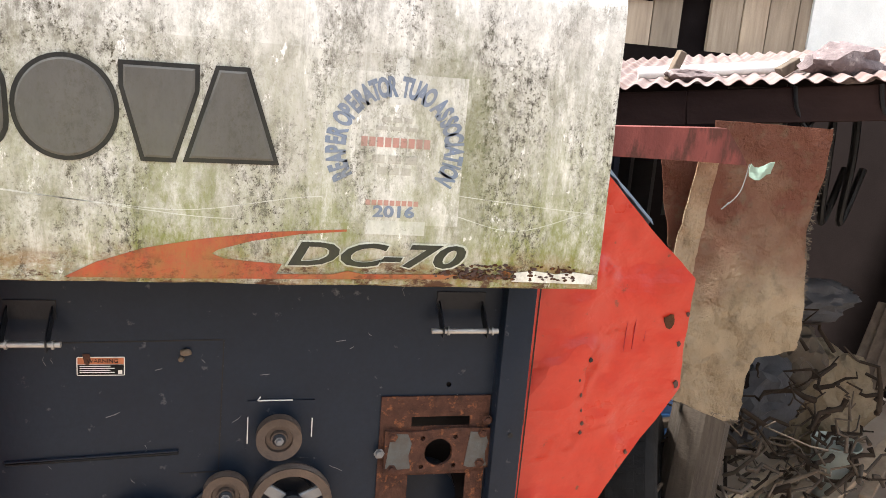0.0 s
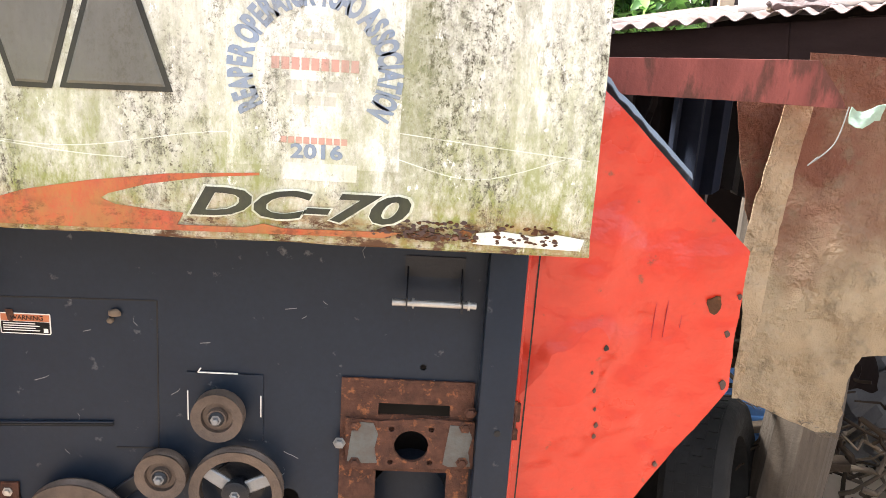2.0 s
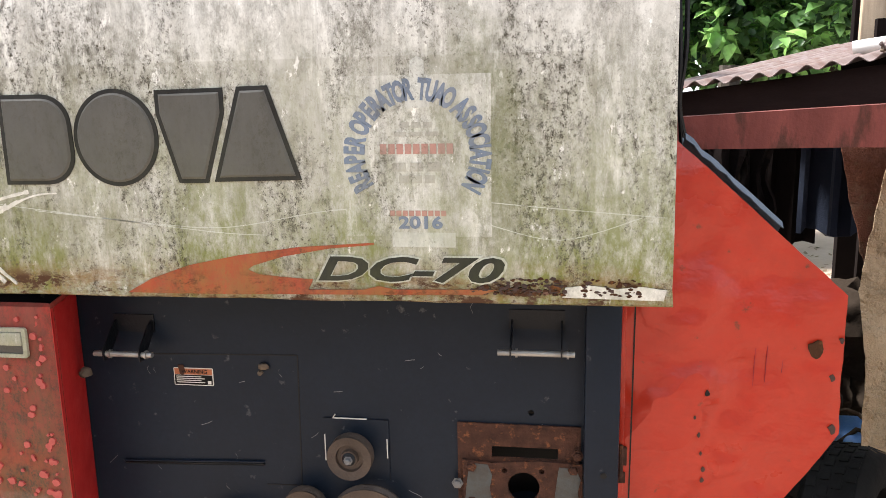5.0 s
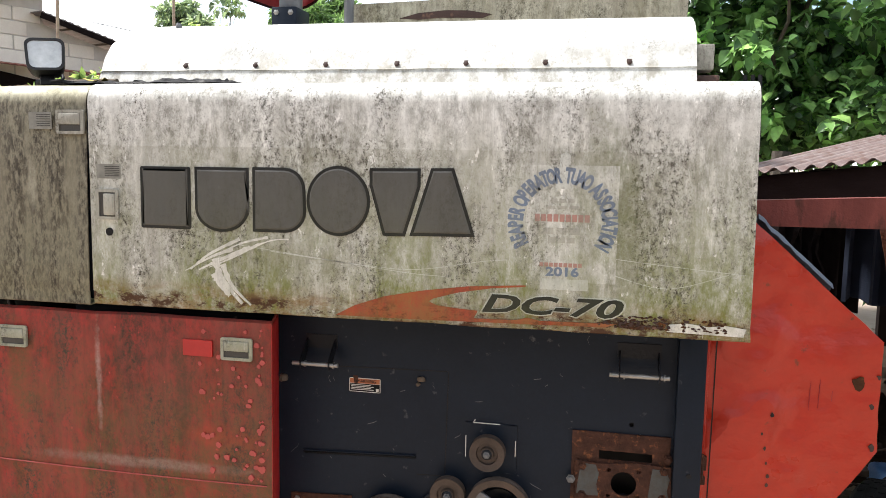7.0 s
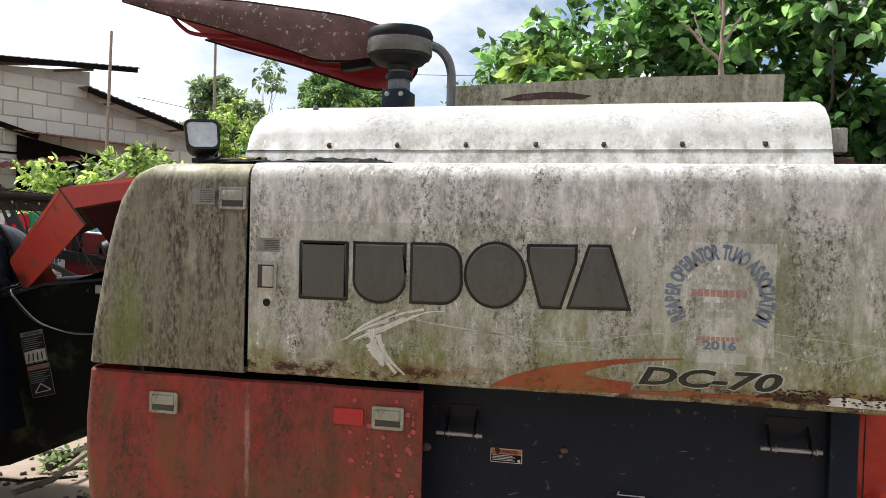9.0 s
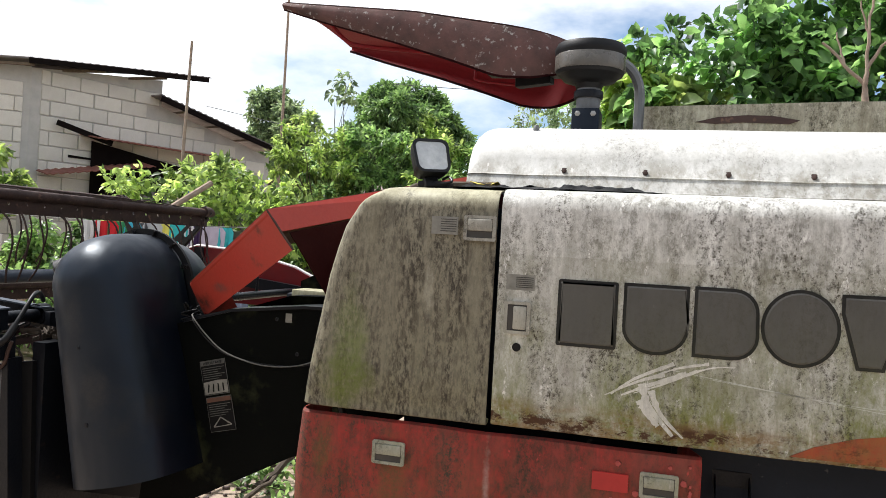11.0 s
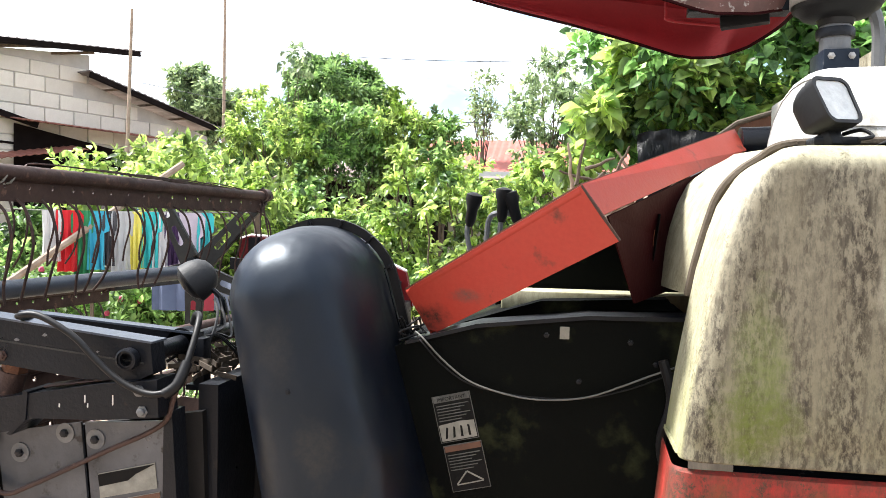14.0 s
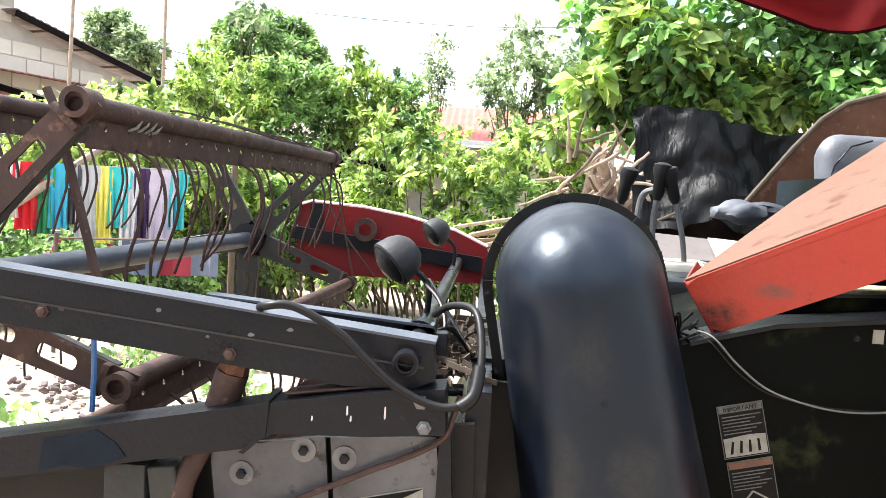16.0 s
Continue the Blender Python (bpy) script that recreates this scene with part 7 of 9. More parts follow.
# big dark mango tree, paler trees beside it
tree("mango_tree", (-14.0, 38.0, 0), 10.0, 1.0, clumps_in(1, 150, (-14.0, 38.0, 7.2), (3.3, 2.8, 2.75), 0.55), 46000, 0.32, "leaf_m", "large dense round-crowned mango tree", "tree", 11, 0.3, 12, 2.6)
tree("tree", (-22.1, 39.0, 0), 10.0, 1.0, clumps_in(2, 60, (-22.1, 39.0, 7.6), (2.6, 1.6, 2.3), 0.5), 12000, 0.32, "leaf_d", "pale distant tree behind the houses", "tree", 12, 0.2, 10, 2.2)
tree("tree", (-12.2, 23.5, 0), 4.8, 1.0, clumps_in(3, 16, (-12.2, 23.5, 3.7), (1.1, 1.0, 1.0), 0.42), 5000, 0.20, "leaf_a", "leafy green tree in the distance", "tree", 13, 0.16, 8, 2.2)
# slender trees over the hedge
for k, (x, y, zc, h, w, leaf, n) in enumerate(((-5.05, 14.5, 3.35, 1.05, 0.62, "leaf_c", 5200), (-5.75, 14.4, 3.1, 0.85, 0.6, "leaf_a", 4200), (-4.2, 14.8, 2.9, 1.0, 0.5, "leaf_a", 3600), (-2.17, 13.0, 3.75, 1.10, 0.70, "leaf_d", 2300), (-1.45, 13.4, 3.4, 0.95, 0.5, "leaf_d", 1700), (-3.95, 19.0, 4.7, 0.75, 0.32, "leaf_d", 900), (-7.38, 14.0, 3.2, 1.15, 0.85, "leaf_c", 5200), (-6.6, 14.4, 3.2, 0.9, 0.5, "leaf_a", 3000), (-8.9, 13.2, 2.6, 0.6, 0.6, "leaf_c", 2600))):
    tree("slender_tree", (x, y, 0), zc + h, 0.4, clumps_in(20 + k, 34, (x, y, zc), (w, w, h), 0.17, 1.1), n, 0.115, leaf, "slender young tree with fine light leaves", "tree", 30 + k, 0.05, 14, 2.2, 6, group="young trees behind the yard")
tree("bare_twig_tree", (-7.4, 15.0, 0), 5.6, 0.2, clumps_in(51, 9, (-7.3, 14.9, 5.1), (0.35, 0.3, 0.35), 0.16), 160, 0.15, "leaf_d", "tall thin sapling with few leaves", "tree", 52, 0.03, 6)


# hedge along the yard
def hedge():
    rng = random.Random(5)
    cl_a, cl_b = [], []
    for k in range(270):
        u = rng.random()
        x = -8.2 + 7.0 * u
        y = 10.6 + 0.7 * math.sin(u * 5) + rng.uniform(-0.6, 0.8)
        topz = 2.35 + 0.35 * math.sin(u * 9 + 1) + 0.25 * math.sin(u * 23)
        z = rng.uniform(0.4, topz)
        s = rng.uniform(0.11, 0.27)
        (cl_a if rng.random() < 0.65 else cl_b).append((x, y, z, s, s, s * 0.85))
    return cl_a, cl_b


ha, hb = hedge()
hd = thing("hedge", (-4.7, 10.8, 0), "bright green leafy hedge shrubs behind the yard", "hedge", kind="stuff")
bm = B()
for k, c in enumerate((ha + hb)[::3]):
    limb(bm, (c[0] + 0.2, c[1] + 0.1, -0.05), c[:3], 0.022, 0.008, k)
part("stems", bm, M["bark"], hd)
leaf_cloud("foliage", ha, 22000, 0.115, M["leaf_c"], hd, 61, sprays=7)
leaf_cloud("foliage", hb, 13000, 0.115, M["leaf_a"], hd, 62, sprays=7)
for k, (x, y, z, sx, sz, n) in enumerate(((-7.0, 9.4, 2.35, 0.7, 0.42, 750), (-6.0, 9.8, 2.0, 0.6, 0.5, 850), (-8.0, 9.2, 2.15, 0.6, 0.35, 520))):
    tree("shrub", (x, y, 0), z + sz, 0.3, clumps_in(70 + k, 18, (x, y, z), (sx, 0.4, sz), 0.2), n, 0.13, "leaf_c", "yellow-green shrub beside the house", "shrub", 80 + k, 0.03, 9, 1.8, 7)
tree("shrub", (-14.0, 12.0, 0), 3.4, 0.4, clumps_in(76, 30, (-14.1, 12.0, 2.5), (1.3, 0.4, 0.65), 0.24), 3200, 0.17, "leaf_c", "bright green vine shrub against the block house", "shrub", 86, 0.04, 12, 1.7)
tree("shrub", (-10.4, 11.2, 0), 2.0, 0.4, clumps_in(77, 34, (-10.4, 11.2, 1.2), (1.9, 0.5, 0.75), 0.24), 4200, 0.15, "leaf_a", "bright green weeds and shrubs beside the block house", "shrub", 87, 0.03, 12, 1.7)
# low flowering plants in front of the washing line
for k, (x, y) in enumerate(((-7.9, 8.4), (-7.2, 8.8), (-8.6, 7.9), (-6.4, 9.2), (-9.3, 7.4))):
    cl = clumps_in(90 + k, 14, (x, y, 0.55), (0.55, 0.4, 0.45), 0.2)
    pl = tree("flowering_plant", (x, y, 0), 0.9, 0.3, cl, 1100, 0.10, "leaf_a", "low garden plant with a few pink flowers", "plant", 95 + k, 0.015, 8, 1.6, group="garden plants")
    for q in range(9):
        c = random.choice(cl)
        part("flower", lump(B(), (c[0] + random.uniform(-.2, .2), c[1] - 0.2, c[2] + 0.15), 0.035, q), cloth("pink_petals", (0.55, 0.08, 0.16)), pl, "pink flower")

# broad-leaved tree over the harvester and shed
cl = clumps_in(111, 60, (1.9, 9.5, 4.75), (1.7, 0.8, 0.75), 0.24) + clumps_in(112, 44, (2.2, 9.2, 3.2), (1.2, 0.8, 0.8), 0.26) + clumps_in(101, 80, (0.2, 9.6, 3.75), (1.6, 0.9, 1.05), 0.20) + clumps_in(102, 120, (3.4, 9.0, 3.6), (2.5, 1.1, 1.8), 0.26) + clumps_in(103, 9, (-0.95, 9.9, 3.35), (0.5, 0.5, 0.75), 0.24) + clumps_in(107, 12, (-1.35, 10.1, 3.7), (0.45, 0.4, 0.8), 0.20) + clumps_in(108, 16, (0.1, 10.0, 2.85), (1.4, 0.4, 0.35), 0.26) + clumps_in(104, 70, (3.6, 9.0, 1.7), (2.4, 1.0, 1.2), 0.28)
big = tree("broadleaf_tree", (2.2, 9.6, 0), 4.6, 1.0, cl, 8500, 0.165, "leaf_b", "broad-leaved tree leaning over the yard", "tree", 105, 0.10, 30, 1.5, 8)
leaf_cloud("crown", cl, 16500, 0.165, M["leaf_e"], big, 106, long=1.5, sprays=8)
leaf_cloud("crown", clumps_in(109, 26, (-0.6, 9.5, 2.95), (1.5, 0.5, 0.9), 0.26), 3600, 0.22, M["leaf_c"], big, 110, long=1.6)
for a, b_, r in (((0.94, 6.0, 2.1), (0.917, 6.0, 2.98), 0.034), ((0.917, 6.0, 2.97), (0.906, 6.0, 3.13), 0.028), ((0.906, 6.0, 3.12), (0.60, 6.0, 3.44), 0.016), ((0.76, 6.0, 3.275), (0.70, 6.02, 3.52), 0.009), ((0.906, 6.0, 3.12), (0.918, 6.0, 3.25), 0.022), ((0.918, 6.0, 3.24), (1.06, 6.0, 3.48), 0.015), ((0.918, 6.0, 3.24), (0.933, 6.0, 3.80), 0.015), ((0.925, 6.0, 3.45), (0.85, 6.0, 3.75), 0.009)):
    part("branch", limb(B(), a, b_, r, r * 0.6, int(r * 1000)), M["roots"], big, "pale bare branch")
part("branch", limb(B(), (1.4, 8.0, 0.0), (0.94, 6.0, 2.15), 0.05, 0.036, 3), M["bark"], big)

# ---- houses ----
HC, HU = Vector((-14.2, 13.53, 0)), Vector((0.383, 0.924, 0)).normalized()
HV = Vector((-0.70, -0.71, 0)).normalized()
house = thing("block_house", HC, "unfinished concrete block house with iron roofs", "house")


def quad_wall(bm, p, q, z0, z1a, z1b, thick):
    d = (q - p).normalized()
    n = Vector((-d.y, d.x, 0)) * thick
    vs = [bm.verts.new(v) for v in (p + Vector((0, 0, z0)), q + Vector((0, 0, z0)), q + Vector((0, 0, z1b)), p + Vector((0, 0, z1a)),
                                    p + n + Vector((0, 0, z0)), q + n + Vector((0, 0, z0)), q + n + Vector((0, 0, z1b)), p + n + Vector((0, 0, z1a)))]
    for f in ((0, 1, 2, 3), (7, 6, 5, 4), (0, 4, 5, 1), (1, 5, 6, 2), (2, 6, 7, 3), (3, 7, 4, 0)):
        bm.faces.new([vs[i] for i in f])
    return bm


wall_r = part("wall", quad_wall(quad_wall(B(), HC, HC + HU * 3.2, 0, 5.20, 5.55, 0.2), HC + HU * 3.2, HC + HU * 6.7, 0, 4.88, 4.02, 0.2), M["mortar"], house, "cement-grey gable wall")
wall_l = part("wall", quad_wall(B(), HC + HV * 6.5, HC, 0, 5.0, 5.22, 0.2), M["mortar"], house, "cement-grey side wall")
COURSE, BLK = 0.34, 0.68
block_mesh = mesh_of("concrete_block", box(B(), (0.011, -0.028, 0.011), (BLK - 0.011, 0.02, COURSE - 0.011), 0.012, seg=1), M["block"])


def block(parent, p, d, z, length=1.0):
    ob = new("concrete_block", block_mesh)
    ob.parent = parent
    m = Matrix.Translation(p + Vector((0, 0, z))) @ Matrix.Rotation(math.atan2(d.y, d.x), 4, "Z") @ Matrix.Diagonal((length, 1, 1, 1))
    ob.matrix_basis = m


random.seed(21)
for row in range(16):
    z = 0.10 + row * COURSE
    for k in range(-1, 13):
        s = k * BLK + (BLK / 2 if row % 2 else 0) + 0.42
        n = BLK
        if s < 0.22:
            s, n = 0.22, s + BLK - 0.22
            if n < 0.12:
                continue
        top_here = 5.22 + 0.11 * s if s + n < 3.25 else 4.90 - 0.245 * (s + n - 3.2)
        if s + n > 6.65 or z + COURSE > top_here:
            continue
        if z < 3.0 and s > 1.9:
            continue
        block(wall_r, HC + HU * (s + random.uniform(-.008, .008)), HU, z + random.uniform(-.006, .006), n / BLK)
    for k in range(-1, 10):
        s = k * BLK + (BLK / 2 if row % 2 else 0) + 0.3
        n = BLK
        if s < 0.14:
            s, n = 0.14, s + BLK - 0.14
            if n < 0.12:
                continue
        if s + n > 6.4 or z + COURSE > 5.0 - 0.02 * s:
            continue
        if 2.1 < z < 3.1 and 0.9 < s < 2.5:
            continue
        block(wall_l, HC + HV * (s + n), -HV, z, n / BLK)


def roof_slab(name, p0, p1, back, drop, thick, material, parent, label=""):
    """A sheet of corrugated iron from edge p0-p1 towards back."""
    p0, p1, back = Vector(p0), Vector(p1), Vector(back)
    n = int((p1 - p0).length / 0.06)
    rows = []
    for j in range(2):
        rows.append([p0.lerp(p1, i / n) + back * j + Vector((0, 0, 0.015 * math.sin(i * math.pi / 1.5))) for i in range(n + 1)])
    return part(name, sheet(B(), rows, thick), M[material], parent, label)


def at(t_dist, x, y):
    return Vector((x, y, t_dist))


roof_c = HC - HU * 0.10 + Vector((0.35, -0.30, 5.33))
roof_slab("roof", roof_c, HC + HU * 4.2 + Vector((0.55, -0.2, 5.79)), HV * 7.5 + Vector((0, 0, -0.75)), 0, 0.03, "tin", house, "grey-brown iron roof")
part("fascia", beam(B(), roof_c - Vector((0, 0, 0.07)), HC + HU * 4.15 + Vector((0.52, -0.2, 5.71)), 0.06, 0.12), M["dark"], house)
for s in (0.0, 1.6, 3.2):
    part("rafter", beam(B(), HC + HU * s + Vector((0.3, -0.25, 5.20 + 0.11 * s)), HC + HU * s + HV * 5 + Vector((0, 0, 4.80)), 0.06, 0.06), M["wood"], house)
low_a, low_b = HC + HU * 2.86 + Vector((0.5, -0.2, 5.07)), HC + HU * 6.8 + Vector((0.5, -0.2, 4.19))
roof_slab("roof", low_a, low_b, Vector((-1.5, 0.7, 0.05)), 0, 0.03, "tin", house, "lower brown iron roof")
part("fascia", beam(B(), low_a - Vector((0, 0, 0.07)), low_b - Vector((0, 0, 0.07)), 0.05, 0.13), M["dark"], house)
for s in (0.2, 0.45, 0.7):
    part("rafter", beam(B(), low_a.lerp(low_b, s) - Vector((0, 0, 0.1)), low_a.lerp(low_b, s) + Vector((-1.2, 0.5, -0.08)), 0.05, 0.05), M["wood"], house)
aw_a, aw_b = HC + HU * 0.55 + Vector((0.12, -0.05, 4.06)), HC + HU * 4.96 + Vector((1.0, -0.4, 3.69))
roof_slab("awning", HC + HU * 1.2 + Vector((0.6, -0.3, 3.79)), aw_b, Vector((-1.5, 0.6, 0.22)), 0, 0.02, "tin_rust", house, "rust-red lean-to roof")
part("awning_beam", beam(B(), aw_a, HC + HU * 1.7 + Vector((0.5, -0.25, 3.70)), 0.08, 0.12), M["dark"], house)
roof_slab("awning", HC + HU * 0.28 + Vector((0.5, -0.3, 2.83)), HC + HU * 2.52 + Vector((0.9, -0.3, 3.27)), Vector((-0.5, 0.2, 0.1)), 0, 0.02, "tin_rust", house, "small rusty awning")
# Dark sheet over the wall: the porch's shade as colour.
part("porch_gap", quad_wall(B(), HC + HU * 1.4 + Vector((0.1, -0.05, 0)), HC + HU * 6.5 + Vector((0.1, -0.05, 0)), 0.2, 3.75, 3.0, 0.02), M["dark"], house, "dark sheet standing for the porch's inner shade")
for s, w, z0, z1, key in ((1.5, 0.8, 2.0, 2.72, "dark"), (2.3, 0.55, 1.9, 2.65, "tin"), (3.0, 0.45, 1.9, 2.6, "tin"), (3.6, 0.5, 1.9, 2.85, "bluebin"), (4.4, 0.5, 2.4, 2.95, "tin")):
    part("porch_panel", quad_wall(B(), HC + HU * s + Vector((0.6, -0.25, 0)), HC + HU * (s + w) + Vector((0.6, -0.25, 0)), 0.0, z1, z1, 0.03), M[key], house, "sheet panel leaning in the porch")
# Window and slit are dark sheets too, standing for shade inside.
win = part("window", quad_wall(B(), HC + HV * 2.5 + Vector((0.04, -0.04, 0)), HC + HV * 1.1 + Vector((0.04, -0.04, 0)), 2.3, 3.0, 3.3, 0.05), M["dark"], house, "dark sheet standing for a window's inner shade under a tilted shutter")
part("vent_slit", quad_wall(B(), HC + HU * 0.9 + Vector((0.05, -0.03, 0)), HC + HU * 2.0 + Vector((0.05, -0.03, 0)), 3.3, 3.36, 3.33, 0.03), M["dark"], house)

for p0, p1, r, lab in (((-9.46, 12.24, 0.0), (-9.30, 12.33, 5.36), 0.045, "thin leaning bamboo pole in the yard"), ((-10.2, 17.6, 0), (-10.15, 17.65, 9.0), 0.05, "thin tall grey pole behind the trees"), ((-17.2, 13.0, 0), (-17.2, 13.0, 8.0), 0.12, "grey concrete post beside the house")):
    solo("pole", sweep(B(), [p0, Vector(p0).lerp(Vector(p1), 0.5) + Vector((0.03, 0, 0)), p1], r, 10, True, r * 0.55), M["roots"] if r < 0.1 else M["mortar"], lab, "pole")

# low red-roofed house beyond the hedge
far = thing("far_house", (-2.6, 19.5, 0), "pale house with a red iron roof beyond the hedge", "house")
part("wall", box(B(), (-5.2, 19.0, 0), (0.4, 22, 3.0)), M["pvc"], far)
roof_slab("roof", (-5.6, 18.6, 3.05), (0.8, 18.6, 3.05), Vector((0, 2.2, 1.0)), 0, 0.03, "tin_red", far, "faded red iron roof")
part("fascia", box(B(), (-5.6, 18.55, 2.90), (0.8, 18.6, 3.05)), M["pvc"], far)
part("porch_roof", slab(B(), [Vector((-5.2, 16.5, 2.75)), Vector((-0.5, 16.5, 2.75)), Vector((-0.5, 18.6, 2.95)), Vector((-5.2, 18.6, 2.95))], 0.05), M["tin"], far)
hut = thing("far_hut", (-6.4, 17.0, 0), "small hut with a rusty roof among the trees", "hut")
part("wall", box(B(), (-8.2, 17.2, 0), (-4.8, 19.5, 2.7)), M["dark"], hut)
roof_slab("roof", (-8.6, 16.9, 2.75), (-4.4, 16.9, 2.85), Vector((0, 1.6, 0.45)), 0, 0.03, "corr", hut, "pale rusty iron roof")

# low block wall, tin fence and gate bars at the far side of the yard
yard = thing("yard_wall", (-9.5, 9.0, 0), "low grey block wall with tin sheets", "wall", kind="structure")
part("wall", quad_wall(B(), Vector((-12.5, 6.5, 0)), Vector((-7.0, 11.2, 0)), 0, 0.95, 0.95, 0.15), M["mortar"], yard)
part("tin_sheet", quad_wall(B(), Vector((-7.4, 10.9, 0)), Vector((-5.6, 11.6, 0)), 0, 2.1, 2.0, 0.02), M["tin"], yard)
leaf_cloud("bushes", [(-12.2 + 5.0 * q / 43 + 0.3 * math.sin(q * 2.1), 6.3 + 4.3 * q / 43 - 0.3 + 0.2 * math.sin(q * 3.7), 0.35 + 0.45 * abs(math.sin(q * 1.3)), 0.30, 0.26, 0.30) for q in range(44)], 6500, 0.12, M["leaf_a"], yard, 150, label="green bushes along the wall")
stack = thing("block_stack", (-8.4, 6.5, 0), "stack of grey hollow concrete blocks", "concrete blocks")
for r in range(9):
    for q in range(3):
        part("concrete_block", box(B(), (-9.0 + q * 0.41 + (0.12 if r % 2 else 0), 6.4 + 0.02 * (r % 3), r * 0.2), (-8.6 + q * 0.41 + (0.12 if r % 2 else 0), 6.6, r * 0.2 + 0.193), 0.006), M["block"], stack)

# ---- washing line ----
solo("clothes_line", sweep(B(), [(-9.4, 6.6, 1.86), (-7.1, 7.65, 1.80), (-5.3, 8.5, 1.83)], 0.006, 6), M["label_g"], "thin wire washing line across the yard", "clothes line")
for p in ((-9.4, 6.6), (-5.3, 8.5)):
    solo("line_post", sweep(B(), [(p[0], p[1], 0), (p[0], p[1], 2.05)], 0.035, 8), M["wood"], "wooden washing line post", "post")


def garment(x0, y0, w, h, c, name, label, sleeve=0.0, seed=0):
    """A garment hung over the line, with folds and, for a shirt, sleeves."""
    d = Vector((0.89, 0.45, 0)).normalized()
    n = Vector((0.45, -0.89, 0))
    rows = []
    for i in range(9):
        t = i / 8
        row = []
        for j in range(9):
            u = j / 8 - 0.5
            wid = w * (1 + (sleeve if i < 3 else 0.0)) * (1 - 0.08 * math.sin(t * 3))
            p = Vector((x0, y0, 1.81 - h * t)) + d * (u * wid) + n * (0.035 * math.sin(u * 17 + seed + t * 2) * (0.3 + t))
            if sleeve and i < 3 and abs(u) > 0.38:
                p.z -= 0.10 * (abs(u) - 0.38) * 8 * 0.6
            row.append(p)
        rows.append(row)
    return solo(name, sheet(B(), rows, 0.004), cloth(name + "_" + "_".join(str(int(v * 100)) for v in c), c), label, "garment", "washing on the line")


# (where on the line, width, length, colour, sleeve, label)
WASH = ((0.02, 0.20, 0.55, (0.66, 0.66, 0.66), 0, "white cloth hung to dry"), (0.12, 0.20, 0.66, (0.66, 0.02, 0.03), 0.5, "red shirt hung to dry"), (0.205, 0.16, 0.70, (0.03, 0.25, 0.10), 0.4, "green shirt hung to dry"),
        (0.285, 0.20, 0.64, (0.05, 0.42, 0.60), 0.5, "turquoise shirt hung to dry"), (0.37, 0.13, 0.60, (0.07, 0.07, 0.08), 0.3, "dark grey shirt hung to dry"), (0.45, 0.20, 0.76, (0.50, 0.52, 0.54), 0.4, "grey shirt hung to dry"),
        (0.55, 0.14, 0.78, (0.78, 0.72, 0.16), 0.2, "yellow cloth hung to dry"), (0.63, 0.20, 0.62, (0.04, 0.50, 0.52), 0.4, "teal and white shirt hung to dry"), (0.70, 0.18, 0.86, (0.68, 0.68, 0.70), 0.3, "white shirt hung to dry"),
        (0.78, 0.14, 0.92, (0.05, 0.02, 0.08), 0.2, "dark purple cloth hung to dry"), (0.88, 0.30, 0.76, (0.56, 0.50, 0.60), 0.3, "pale lilac shirt hung to dry"), (0.99, 0.18, 0.62, (0.05, 0.50, 0.54), 0.3, "turquoise towel hung to dry"))
for k, (s, w, h, c, sl, lab) in enumerate(WASH):
    garment(-7.17 + 1.38 * s, 7.38 + 0.80 * s, w, h, c, "shirt" if sl else "towel", lab, sl, k * 1.7)
for k, (x, y, c) in enumerate(((-5.9, 7.6, (0.10, 0.13, 0.22)), (-5.4, 7.8, (0.16, 0.19, 0.26)), (-5.65, 7.7, (0.30, 0.03, 0.05)))):
    rows = [[(x + 0.4 * (j / 6 - 0.5), y + 0.03 * math.sin(j * 2 + k), 1.10 - 0.34 * i / 5) for j in range(7)] for i in range(6)]
    solo("trousers", sheet(B(), rows, 0.005), cloth("trouser_cloth_%d" % int(c[0] * 100), c), "dark blue or maroon shorts hung on a low rail", "garment", "washing on the line")
solo("low_rail", sweep(B(), [(-6.6, 7.3, 1.10), (-4.9, 8.05, 1.12)], 0.012, 6), M["wood"], "low wooden drying rail with shorts", "rail")
for p in ((-6.6, 7.3), (-4.9, 8.05)):
    solo("rail_post", sweep(B(), [(p[0], p[1], 0), (p[0], p[1], 1.15)], 0.02, 6), M["wood"], "short wooden post of the drying rail", "post")
solo("leaning_pole", sweep(B(), [(-7.6, 6.2, 0.55), (-6.3, 8.6, 2.4)], 0.04, 8), M["roots"], "pale bare pole leaning behind the reel", "pole")

# ---- driftwood heap and tarpaulin ----
heap = thing("driftwood_heap", (-0.9, 9.0, 0), "heap of bleached roots and sticks", "wood heap")
random.seed(33)
for k in range(90):
    a = Vector((-1.20 + random.uniform(-0.40, 0.35), 9.1 + random.uniform(-0.3, 0.2), random.uniform(0.5, 1.5)))
    b_ = Vector((-1.02 + random.uniform(-0.42, 0.32), 9.0 + random.uniform(-0.3, 0.3), a.z + random.uniform(0.4, 0.85)))
    part("root", limb(B(), a, b_, random.uniform(0.05, 0.11), random.uniform(0.015, 0.05), k, 0.25), M["roots"], heap)
for k in range(60):
    a = Vector((-1.3 + random.uniform(-.6, .5), 8.75 + random.uniform(-.3, .3), 1.2 + random.uniform(-0.3, 1.2)))
    b_ = a + Vector((random.uniform(-.6, .6), random.uniform(-.2, .1), random.uniform(-.4, .6)))
    part("stick", limb(B(), a, b_, 0.025, 0.012, k), M["stick"] if k % 3 == 0 else M["roots"], heap)
